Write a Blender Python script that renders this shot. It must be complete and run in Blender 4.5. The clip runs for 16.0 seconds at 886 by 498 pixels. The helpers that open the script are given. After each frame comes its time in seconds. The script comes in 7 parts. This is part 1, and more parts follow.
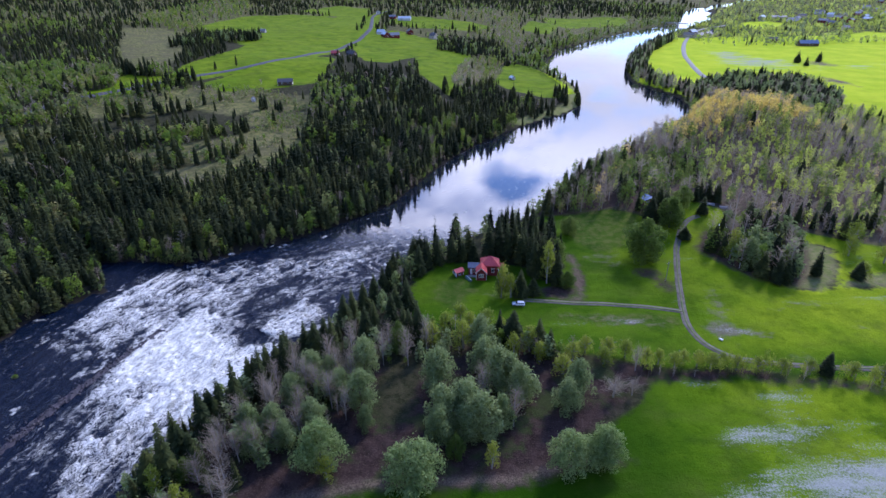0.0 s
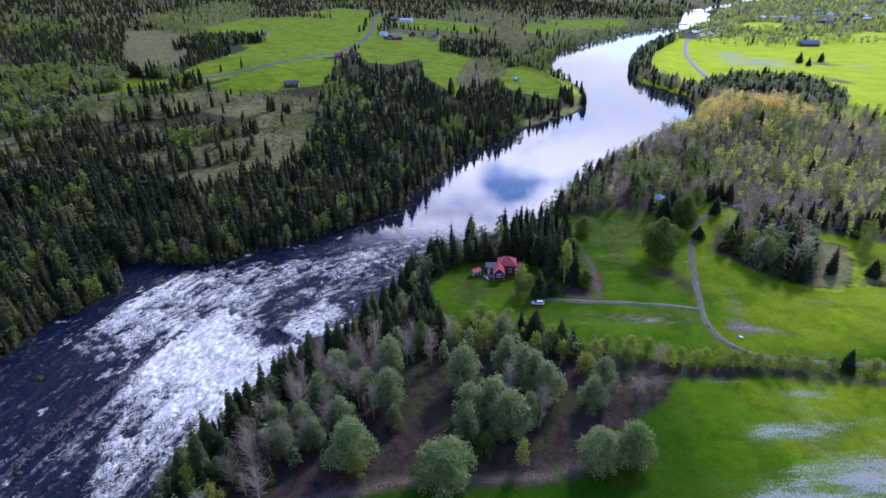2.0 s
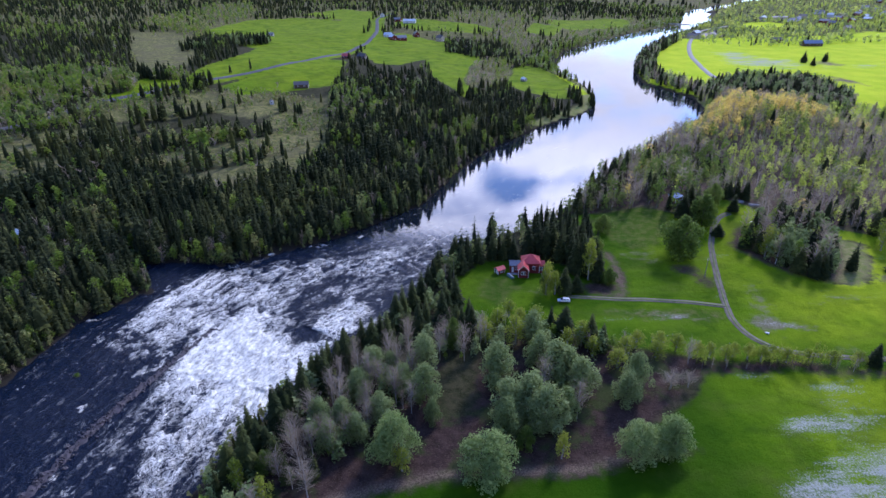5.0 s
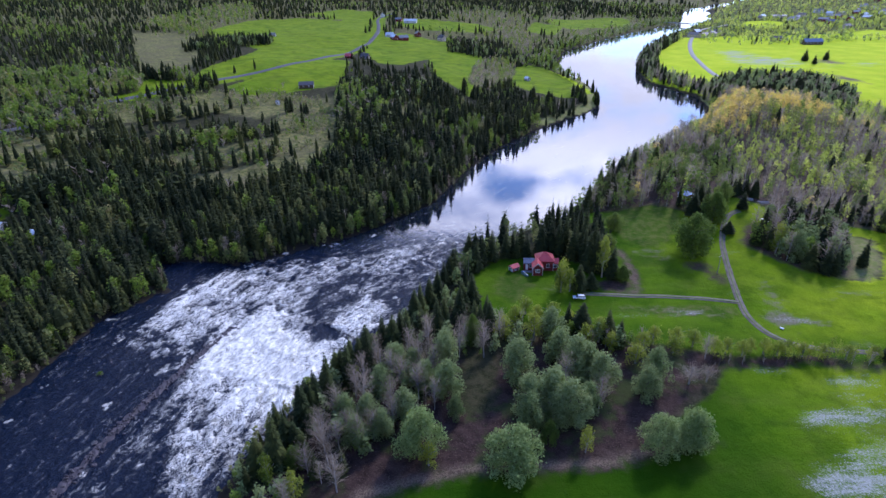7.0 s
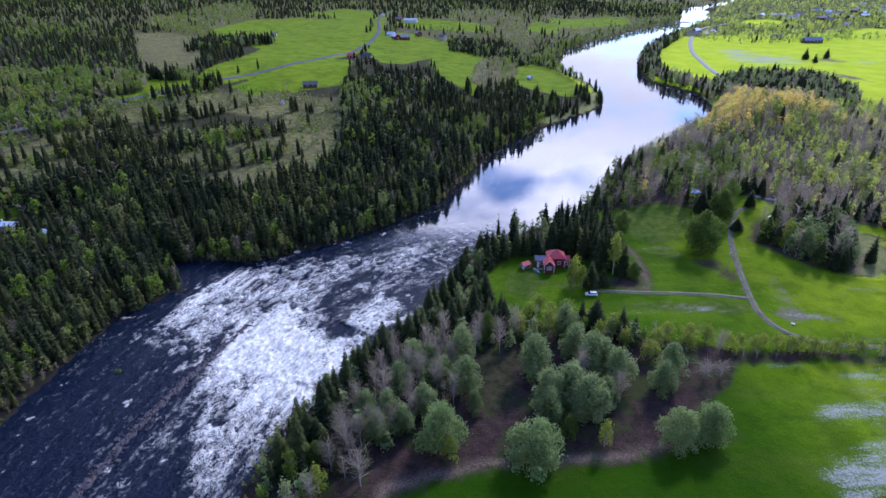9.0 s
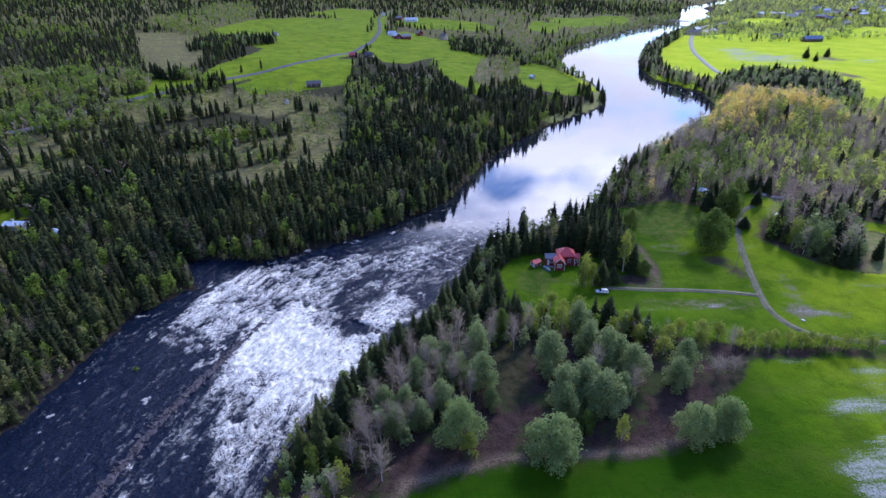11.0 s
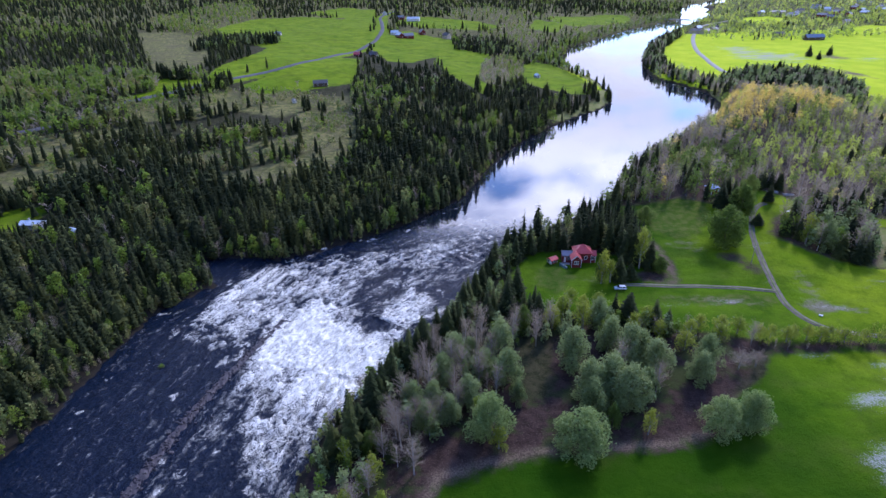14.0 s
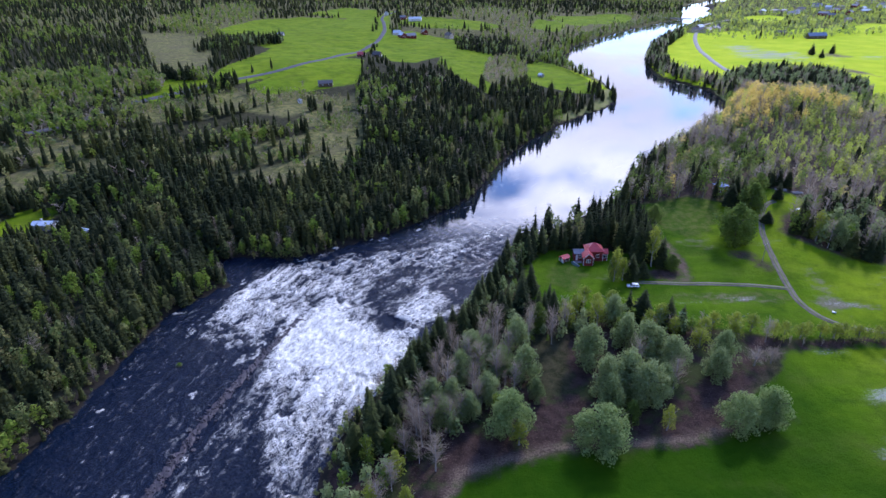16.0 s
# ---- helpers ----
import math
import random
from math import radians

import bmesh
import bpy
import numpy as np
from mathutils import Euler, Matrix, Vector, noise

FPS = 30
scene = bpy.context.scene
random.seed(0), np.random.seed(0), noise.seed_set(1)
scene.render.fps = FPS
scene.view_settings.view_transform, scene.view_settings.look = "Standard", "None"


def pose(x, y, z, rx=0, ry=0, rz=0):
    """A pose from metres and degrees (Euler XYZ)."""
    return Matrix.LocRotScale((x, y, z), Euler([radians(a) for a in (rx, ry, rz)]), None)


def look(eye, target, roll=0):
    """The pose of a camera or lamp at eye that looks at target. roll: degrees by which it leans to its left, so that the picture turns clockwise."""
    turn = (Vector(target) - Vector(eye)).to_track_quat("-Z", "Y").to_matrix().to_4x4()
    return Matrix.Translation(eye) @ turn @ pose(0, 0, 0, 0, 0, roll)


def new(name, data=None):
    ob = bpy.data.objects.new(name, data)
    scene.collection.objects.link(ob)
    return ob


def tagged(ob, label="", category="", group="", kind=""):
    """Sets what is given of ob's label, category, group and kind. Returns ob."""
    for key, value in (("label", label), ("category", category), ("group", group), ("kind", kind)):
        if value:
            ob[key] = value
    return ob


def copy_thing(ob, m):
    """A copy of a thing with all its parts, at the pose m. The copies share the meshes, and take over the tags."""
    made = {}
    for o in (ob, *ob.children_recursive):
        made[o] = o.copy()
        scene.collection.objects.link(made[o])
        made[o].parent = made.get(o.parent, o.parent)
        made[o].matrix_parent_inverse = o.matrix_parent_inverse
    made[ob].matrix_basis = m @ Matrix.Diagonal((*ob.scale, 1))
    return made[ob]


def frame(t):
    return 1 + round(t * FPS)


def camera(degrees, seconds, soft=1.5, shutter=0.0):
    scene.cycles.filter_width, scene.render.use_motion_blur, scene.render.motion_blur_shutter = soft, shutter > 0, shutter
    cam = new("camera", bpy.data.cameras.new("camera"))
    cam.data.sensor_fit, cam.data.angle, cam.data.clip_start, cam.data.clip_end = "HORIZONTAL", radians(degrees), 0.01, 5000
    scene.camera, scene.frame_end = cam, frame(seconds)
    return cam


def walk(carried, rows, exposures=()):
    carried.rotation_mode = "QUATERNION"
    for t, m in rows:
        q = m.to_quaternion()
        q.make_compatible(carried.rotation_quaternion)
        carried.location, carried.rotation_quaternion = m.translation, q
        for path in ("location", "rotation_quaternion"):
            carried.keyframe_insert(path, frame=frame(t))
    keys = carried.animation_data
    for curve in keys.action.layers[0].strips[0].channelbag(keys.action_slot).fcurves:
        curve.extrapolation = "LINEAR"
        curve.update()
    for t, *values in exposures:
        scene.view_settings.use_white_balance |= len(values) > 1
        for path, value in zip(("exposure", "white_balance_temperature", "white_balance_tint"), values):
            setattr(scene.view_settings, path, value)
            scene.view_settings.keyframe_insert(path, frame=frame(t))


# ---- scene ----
cam = camera(77.3, 16.0)
PATH = [
    (0, (-0.596, 0.101, 109.369), (-0.548, 1.89, 108.476), -0.7),
    (0.5, (-2.471, -0.123, 109.38), (-2.421, 1.667, 108.489), -0.8),
    (1, (-4.337, -0.33, 109.405), (-4.285, 1.46, 108.515), -0.8),
    (1.5, (-6.233, -0.606, 109.447), (-6.181, 1.185, 108.557), -0.8),
    (2, (-8.062, -0.925, 109.491), (-8.009, 0.866, 108.603), -0.9),
    (2.5, (-9.87, -1.231, 109.532), (-9.817, 0.56, 108.644), -0.9),
    (3, (-11.633, -1.518, 109.581), (-11.578, 0.274, 108.694), -0.9),
    (3.5, (-13.359, -1.801, 109.621), (-13.303, -0.009, 108.735), -1.0),
    (4, (-15.051, -2.147, 109.661), (-14.995, -0.355, 108.775), -1.0),
    (6.5, (-23.33, -4.151, 110.12), (-23.267, -2.359, 109.233), -1.1),
    (7, (-24.925, -4.539, 110.192), (-24.862, -2.748, 109.305), -1.2),
    (7.5, (-26.413, -4.94, 110.274), (-26.347, -3.149, 109.386), -1.2),
    (8, (-27.836, -5.327, 110.337), (-27.769, -3.536, 109.449), -1.2),
    (8.5, (-29.187, -5.697, 110.384), (-29.119, -3.906, 109.495), -1.3),
    (9, (-30.511, -6.009, 110.434), (-30.442, -4.219, 109.545), -1.3),
    (11.5, (-36.937, -7.57, 110.905), (-36.862, -5.781, 110.013), -1.4),
    (12, (-38.226, -7.79, 110.94), (-38.151, -6.002, 110.049), -1.4),
    (12.5, (-39.521, -8.019, 110.969), (-39.445, -6.231, 110.076), -1.5),
    (13, (-40.819, -8.241, 110.993), (-40.743, -6.452, 110.101), -1.5),
    (13.5, (-42.116, -8.467, 111.011), (-42.039, -6.679, 110.119), -1.5),
    (14, (-43.411, -8.653, 111.051), (-43.332, -6.865, 110.157), -1.5),
    (14.5, (-44.72, -8.838, 111.099), (-44.639, -7.05, 110.206), -1.5),
    (15, (-46.028, -9.052, 111.149), (-45.949, -7.264, 110.256), -1.6),
    (15.5, (-47.312, -9.273, 111.186), (-47.232, -7.486, 110.292), -1.6),
    (16, (-48.564, -9.476, 111.222), (-48.485, -7.689, 110.328), -1.7),
]
walk(cam, [(t, look(eye, target, roll)) for t, eye, target, roll in PATH], [(0.0, 0.30, 5650, 25), (8.0, 0.35, 5650, 25), (16.0, 0.40, 5650, 25)])

# ---- daylight: broken cloud, sun ahead of the eye and to its right ----
SUN_UP, SUN_X, SUN_Y = 37.0, 0.575, 0.818
world = bpy.data.worlds.new("sky")
scene.world = world
world.use_nodes = True
wn, wl = world.node_tree.nodes, world.node_tree.links
wn.clear()
w_out = wn.new("ShaderNodeOutputWorld")
w_bg = wn.new("ShaderNodeBackground")
w_sky = wn.new("ShaderNodeTexSky")
w_sky.sky_type, w_sky.sun_disc = "NISHITA", False
w_sky.sun_elevation, w_sky.sun_rotation = radians(SUN_UP), math.atan2(SUN_X, SUN_Y)
w_sky.air_density, w_sky.dust_density, w_sky.ozone_density = 1.0, 0.6, 1.5
w_tex = wn.new("ShaderNodeTexCoord")
w_sep = wn.new("ShaderNodeSeparateXYZ")
w_add = wn.new("ShaderNodeMath")
w_add.operation, w_add.inputs[1].default_value = "ADD", 0.16
w_max = wn.new("ShaderNodeMath")
w_max.operation, w_max.inputs[1].default_value = "MAXIMUM", 0.05
w_div = wn.new("ShaderNodeVectorMath")
w_div.operation = "DIVIDE"
w_comb = wn.new("ShaderNodeCombineXYZ")
w_map = wn.new("ShaderNodeMapping")
w_map.inputs["Location"].default_value = (0.35, 0.2, 3.0)
w_noise = wn.new("ShaderNodeTexNoise")
w_noise.inputs["Scale"].default_value, w_noise.inputs["Detail"].default_value, w_noise.inputs["Roughness"].default_value = 1.15, 7, 0.52
w_ramp = wn.new("ShaderNodeValToRGB")
w_ramp.color_ramp.elements[0].position, w_ramp.color_ramp.elements[1].position = 0.42, 0.60
w_mul = wn.new("ShaderNodeVectorMath")
w_mul.operation, w_mul.inputs[1].default_value = "MULTIPLY", (0.14, 0.19, 0.27)
w_mix = wn.new("ShaderNodeMix")
w_mix.data_type = "RGBA"
w_shade = wn.new("ShaderNodeValToRGB")
w_shade.color_ramp.elements[0].position, w_shade.color_ramp.elements[1].position = 0.5, 0.78
w_shade.color_ramp.elements[0].color, w_shade.color_ramp.elements[1].color = (1.03, 1.06, 1.14, 1), (0.74, 0.79, 0.94, 1)
wl.new(w_tex.outputs["Generated"], w_sep.inputs[0])
wl.new(w_sep.outputs["Z"], w_max.inputs[0])
wl.new(w_max.outputs[0], w_add.inputs[0])
for k in range(3):
    wl.new(w_add.outputs[0], w_comb.inputs[k])
wl.new(w_tex.outputs["Generated"], w_div.inputs[0])
wl.new(w_comb.outputs[0], w_div.inputs[1])
wl.new(w_div.outputs[0], w_map.inputs["Vector"])
wl.new(w_map.outputs[0], w_noise.inputs["Vector"])
w_gap = wn.new("ShaderNodeVectorMath")
w_gap.operation = "DOT_PRODUCT"
w_gap.inputs[1].default_value = (0.156, 0.937, 0.313)
w_open = wn.new("ShaderNodeMapRange")
w_open.interpolation_type = "SMOOTHSTEP"
w_open.inputs["From Min"].default_value, w_open.inputs["From Max"].default_value = math.cos(radians(4.2)), math.cos(radians(1.0))
w_open.inputs["To Min"].default_value, w_open.inputs["To Max"].default_value = 0.09, -0.02
w_sum = wn.new("ShaderNodeMath")
w_sum.operation = "ADD"
wl.new(w_tex.outputs["Generated"], w_gap.inputs[0])
wl.new(w_gap.outputs["Value"], w_open.inputs["Value"])
w_wisp = wn.new("ShaderNodeTexNoise")
w_wisp.inputs["Scale"].default_value, w_wisp.inputs["Detail"].default_value = 4.5, 6
w_thin = wn.new("ShaderNodeMath")
w_thin.operation, w_thin.inputs[1].default_value, w_thin.inputs[2].default_value = "MULTIPLY_ADD", 0.46, -0.23
w_fray = wn.new("ShaderNodeMath")
w_fray.operation = "ADD"
wl.new(w_map.outputs[0], w_wisp.inputs["Vector"])
wl.new(w_wisp.outputs["Fac"], w_thin.inputs[0])
wl.new(w_thin.outputs[0], w_fray.inputs[0])
wl.new(w_noise.outputs["Fac"], w_fray.inputs[1])
wl.new(w_fray.outputs[0], w_sum.inputs[0])
wl.new(w_open.outputs["Result"], w_sum.inputs[1])
w_clear = wn.new("ShaderNodeMapRange")
w_clear.interpolation_type = "SMOOTHSTEP"
w_clear.inputs["From Min"].default_value, w_clear.inputs["From Max"].default_value = 0.44, 0.62
w_clear.inputs["To Min"].default_value, w_clear.inputs["To Max"].default_value = 0.0, -0.34
w_all = wn.new("ShaderNodeMath")
w_all.operation = "ADD"
wl.new(w_sep.outputs["Z"], w_clear.inputs["Value"])
wl.new(w_sum.outputs[0], w_all.inputs[0])
wl.new(w_clear.outputs["Result"], w_all.inputs[1])
wl.new(w_all.outputs[0], w_ramp.inputs[0])
wl.new(w_noise.outputs["Fac"], w_shade.inputs[0])
wl.new(w_sky.outputs[0], w_mul.inputs[0])
wl.new(w_ramp.outputs["Color"], w_mix.inputs["Factor"])
wl.new(w_mul.outputs[0], w_mix.inputs["A"])
# clouds are brightest towards the sun
w_dot = wn.new("ShaderNodeVectorMath")
w_dot.operation = "DOT_PRODUCT"
w_dot.inputs[1].default_value = (SUN_X * math.cos(radians(SUN_UP)), SUN_Y * math.cos(radians(SUN_UP)), math.sin(radians(SUN_UP)))
w_near = wn.new("ShaderNodeMapRange")
w_near.inputs["From Min"].default_value, w_near.inputs["From Max"].default_value = 0.2, 1.0
w_near.inputs["To Min"].default_value, w_near.inputs["To Max"].default_value = 0.5, 3.5
w_lit = wn.new("ShaderNodeVectorMath")
w_lit.operation = "MULTIPLY"
wl.new(w_tex.outputs["Generated"], w_dot.inputs[0])
wl.new(w_dot.outputs["Value"], w_near.inputs["Value"])
wl.new(w_shade.outputs["Color"], w_lit.inputs[0])
w_high = wn.new("ShaderNodeMapRange")
w_high.interpolation_type = "SMOOTHSTEP"
w_high.inputs["From Min"].default_value, w_high.inputs["From Max"].default_value = 0.19, 0.37
w_high.inputs["To Min"].default_value, w_high.inputs["To Max"].default_value = 0.46, 1.35
w_both = wn.new("ShaderNodeMath")
w_both.operation = "MULTIPLY"
wl.new(w_sep.outputs["Z"], w_high.inputs["Value"])
wl.new(w_near.outputs["Result"], w_both.inputs[0])
wl.new(w_high.outputs["Result"], w_both.inputs[1])
wl.new(w_both.outputs[0], w_lit.inputs[1])
wl.new(w_lit.outputs[0], w_mix.inputs["B"])
wl.new(w_mix.outputs["Result"], w_bg.inputs["Color"])
w_bg.inputs["Strength"].default_value = 1.0
wl.new(w_bg.outputs[0], w_out.inputs[0])

sun_data = bpy.data.lights.new("sun", "SUN")
sun_data.energy, sun_data.angle, sun_data.color = 2.6, radians(8.0), (1.0, 0.95, 0.86)
sun = new("sun", sun_data)
flat = math.cos(radians(SUN_UP))
sun.matrix_world = look((0, 0, 300), (-SUN_X * flat * 100, -SUN_Y * flat * 100, 300 - math.sin(radians(SUN_UP)) * 100))


# ---- lie of the land: river banks, heights ----
BANK_W = [(-185, -400), (-172, 0), (-163, 60), (-158, 96), (-153, 106), (-150, 128), (-147, 150), (-143, 168), (-135, 180), (-127, 191), (-133, 200),
          (-148, 214), (-121, 212), (-106, 210), (-92, 215), (-81, 222), (-60, 234), (-44, 248), (-20, 273), (0, 320), (13, 347), (37, 385), (60, 414),
          (90, 447), (120, 473), (138, 500), (150, 545), (158, 607), (150, 737), (202, 892), (278, 998), (380, 1131), (512, 1272), (575, 1330), (764, 1750), (1400, 2500), (3300, 5600)]
BANK_E = [(-95, -400), (-84, 0), (-79, 60), (-76, 93), (-72, 108), (-64, 122), (-52, 141), (-36, 161), (-24, 180), (-10, 205), (10, 226), (35, 243),
          (50, 253), (62, 272), (80, 303), (109, 342), (158, 383), (199, 422), (229, 480), (240, 525), (232, 570), (222, 610), (240, 690), (262, 750),
          (305, 847), (390, 983), (463, 1118), (593, 1285), (692, 1433), (850, 1750), (1500, 2500), (3420, 5600)]
RIVER = BANK_W + BANK_E[::-1]


def smooth(v, a, b):
    t = np.clip((v - a) / (b - a), 0, 1)
    return t * t * (3 - 2 * t)


def line_distance(line, X, Y, closed=False):
    """Distance from points to a broken line."""
    best = np.full(np.shape(X), 1e18)
    pts = list(line) + ([line[0]] if closed else [])
    for (ax, ay), (bx, by) in zip(pts[:-1], pts[1:]):
        dx, dy = bx - ax, by - ay
        k = np.clip(((X - ax) * dx + (Y - ay) * dy) / (dx * dx + dy * dy + 1e-9), 0, 1)
        best = np.minimum(best, (X - ax - k * dx) ** 2 + (Y - ay - k * dy) ** 2)
    return np.sqrt(best)


def inside(area, X, Y):
    """Signed distance to the edge of an area: plus inside, minus outside."""
    odd = np.zeros(np.shape(X), bool)
    for (ax, ay), (bx, by) in zip(area, list(area[1:]) + [area[0]]):
        if ay != by:
            odd ^= ((ay > Y) != (by > Y)) & (X < (bx - ax) * (Y - ay) / (by - ay) + ax)
    d = line_distance(area, X, Y, True)
    return np.where(odd, d, -d)


def height(X, Y):
    """Height of the ground; the river's surface is at zero."""
    X, Y = np.asarray(X, float), np.asarray(Y, float)
    w = inside(RIVER, X, Y)
    west = line_distance(BANK_W, X, Y) < line_distance(BANK_E, X, Y)
    d = np.maximum(-w, 0)
    roll = 1.2 * np.sin(X * 0.021 + 1.3) * np.sin(Y * 0.017 + 0.4) + 0.5 * np.sin(X * 0.063 + Y * 0.041) + 0.3 * np.sin(X * 0.11 - Y * 0.09)
    zw = 2.5 * smooth(d, 0, 8) + 11 * smooth(d, 6, 190) + 16 * smooth(d, 150, 400) + 40 * smooth(d, 350, 1300) + roll * smooth(d, 10, 60)
    hill = 18 * np.exp(-(((X - 214) * 0.83 + (Y - 388) * 0.55) / 82) ** 2 - ((-(X - 214) * 0.55 + (Y - 388) * 0.83) / 58) ** 2)
    knoll = 7 * np.exp(-((X - 118) / 38) ** 2 - ((Y - 252) / 34) ** 2)
    ze = 2.6 * smooth(d, 0, 9) + (hill + knoll) * smooth(d, -4, 30) + 0.35 * roll * smooth(d, 20, 80) + 30 * smooth(np.hypot(X, Y), 1300, 3500)
    return np.where(w > 0, -2.5 * smooth(w, 0, 7), np.where(west, zw, ze))

# ---- materials ----
def material(name):
    m = bpy.data.materials.new(name)
    m.use_nodes = True
    m.node_tree.nodes.clear()
    return m, m.node_tree.nodes, m.node_tree.links


def node(nodes, kind, **values):
    n = nodes.new(kind)
    for key, value in values.items():
        n.inputs[key.replace("_", " ")].default_value = value
    return n


def noise_of(nodes, links, scale, detail=4, rough=0.55, vector=None):
    n = node(nodes, "ShaderNodeTexNoise", Scale=scale, Detail=detail, Roughness=rough)
    if vector is None:
        vector = nodes.new("ShaderNodeTexCoord").outputs["Object"]
    links.new(vector, n.inputs["Vector"])
    return n.outputs["Fac"]


def maths(nodes, links, op, a, b=None, clamp=False):
    n = nodes.new("ShaderNodeMath")
    n.operation, n.use_clamp = op, clamp
    for k, v in enumerate((a, b)):
        if v is None:
            continue
        if isinstance(v, (int, float)):
            n.inputs[k].default_value = v
        else:
            links.new(v, n.inputs[k])
    return n.outputs[0]


def step(nodes, links, value, a, b):
    n = nodes.new("ShaderNodeMapRange")
    n.interpolation_type = "SMOOTHSTEP"
    n.inputs["From Min"].default_value, n.inputs["From Max"].default_value = a, b
    links.new(value, n.inputs["Value"])
    return n.outputs["Result"]


def mixed(nodes, links, fac, a, b):
    n = nodes.new("ShaderNodeMix")
    n.data_type = "RGBA"
    for socket, v in (("Factor", fac), ("A", a), ("B", b)):
        if isinstance(v, tuple):
            n.inputs[socket].default_value = (*v, 1)
        elif isinstance(v, (int, float)):
            n.inputs[socket].default_value = v
        else:
            links.new(v, n.inputs[socket])
    return n.outputs["Result"]


def attribute(nodes, name):
    n = nodes.new("ShaderNodeAttribute")
    n.attribute_name = name
    return n.outputs["Fac"]


def bumped(nodes, links, value, strength, distance):
    n = node(nodes, "ShaderNodeBump", Strength=strength, Distance=distance)
    links.new(value, n.inputs["Height"])
    return n.outputs[0]


def finish(m, nodes, links, shader):
    out = nodes.new("ShaderNodeOutputMaterial")
    links.new(shader, out.inputs["Surface"])
    return m


def plain(name, a, b, scale=3.0, rough=0.7, bump=0.1, metal=0.0, coat=0.0, fine=14.0, gloss=0.5):
    """A worn surface that runs between two colours at two scales."""
    m, n, l = material(name)
    big, small = noise_of(n, l, scale, 4), noise_of(n, l, scale * fine, 3)
    f = maths(n, l, "ADD", maths(n, l, "MULTIPLY", big, 0.7), maths(n, l, "MULTIPLY", small, 0.3))
    p = node(n, "ShaderNodeBsdfPrincipled", Roughness=rough, Metallic=metal, Coat_Weight=coat, Specular_IOR_Level=gloss)
    l.new(mixed(n, l, step(n, l, f, 0.3, 0.7), a, b), p.inputs["Base Color"])
    l.new(bumped(n, l, small, bump, 0.03), p.inputs["Normal"])
    return finish(m, n, l, p.outputs[0])


def foliage(name, tones, through_light=0.35, rough=0.55, gloss=0.3):
    """Leaves or needles: tones from tree to tree, a little from leaf to leaf."""
    m, n, l = material(name)
    info, geo = n.new("ShaderNodeObjectInfo"), n.new("ShaderNodeNewGeometry")
    own = maths(n, l, "FRACT", maths(n, l, "ADD", attribute(n, "tint"), info.outputs["Random"]))
    f = maths(n, l, "ADD", maths(n, l, "MULTIPLY", own, 0.55), maths(n, l, "MULTIPLY", geo.outputs["Random Per Island"], 0.45))
    ramp = n.new("ShaderNodeValToRGB")
    el = ramp.color_ramp.elements
    while len(el) < len(tones):
        el.new(0.5)
    for k, tone in enumerate(tones):
        el[k].position, el[k].color = k / (len(tones) - 1), (*tone, 1)
    l.new(f, ramp.inputs[0])
    p = node(n, "ShaderNodeBsdfPrincipled", Roughness=rough, Specular_IOR_Level=gloss)
    t = n.new("ShaderNodeBsdfTranslucent")
    l.new(ramp.outputs[0], p.inputs["Base Color"])
    l.new(ramp.outputs[0], t.inputs["Color"])
    mix = n.new("ShaderNodeMixShader")
    mix.inputs[0].default_value = through_light
    l.new(p.outputs[0], mix.inputs[1])
    l.new(t.outputs[0], mix.inputs[2])
    return finish(m, n, l, mix.outputs[0])


NEEDLES = foliage("spruce_needles", [(0.017, 0.025, 0.014), (0.030, 0.040, 0.018), (0.054, 0.064, 0.022), (0.112, 0.120, 0.031)], 0.25, 0.8, 0.04)
NEEDLES_OLIVE = foliage("olive_spruce_needles", [(0.020, 0.031, 0.014), (0.034, 0.047, 0.018), (0.055, 0.070, 0.022), (0.095, 0.110, 0.030)], 0.3, 0.8, 0.04)
LEAF_WILLOW = foliage("willow_leaves", [(0.125, 0.180, 0.068), (0.22, 0.285, 0.105), (0.35, 0.405, 0.18)], 0.45, 0.7, 0.1)
LEAF_GREEN = foliage("green_leaves", [(0.085, 0.140, 0.028), (0.130, 0.195, 0.038), (0.195, 0.255, 0.055)], 0.55, 0.7, 0.1)
LEAF_SPRING = foliage("spring_leaves", [(0.105, 0.180, 0.028), (0.165, 0.245, 0.036), (0.27, 0.325, 0.052)], 0.5, 0.7, 0.1)
LEAF_BIRCH = foliage("young_birch_leaves", [(0.16, 0.22, 0.030), (0.245, 0.30, 0.040), (0.35, 0.38, 0.060)], 0.5, 0.7, 0.1)
LEAF_PALE = foliage("pale_willow_leaves", [(0.125, 0.195, 0.062), (0.22, 0.30, 0.10), (0.36, 0.43, 0.17)], 0.45, 0.7, 0.1)
LEAF_SUNNY = foliage("sunny_birch_leaves", [(0.27, 0.36, 0.05), (0.43, 0.52, 0.085), (0.62, 0.63, 0.20)], 0.70, 0.7, 0.1)
LEAF_GOLD = foliage("golden_young_leaves", [(0.58, 0.46, 0.12), (0.70, 0.55, 0.13), (0.62, 0.48, 0.24)], 0.65, 0.7, 0.1)
LEAF_MIXED = foliage("mixed_leaves", [(0.09, 0.14, 0.045), (0.15, 0.20, 0.065), (0.25, 0.26, 0.09), (0.26, 0.20, 0.10)], 0.5, 0.7, 0.1)
TWIGS = foliage("bare_twigs", [(0.21, 0.175, 0.135), (0.29, 0.245, 0.19), (0.38, 0.33, 0.26)], 0.5, 0.9, 0.1)
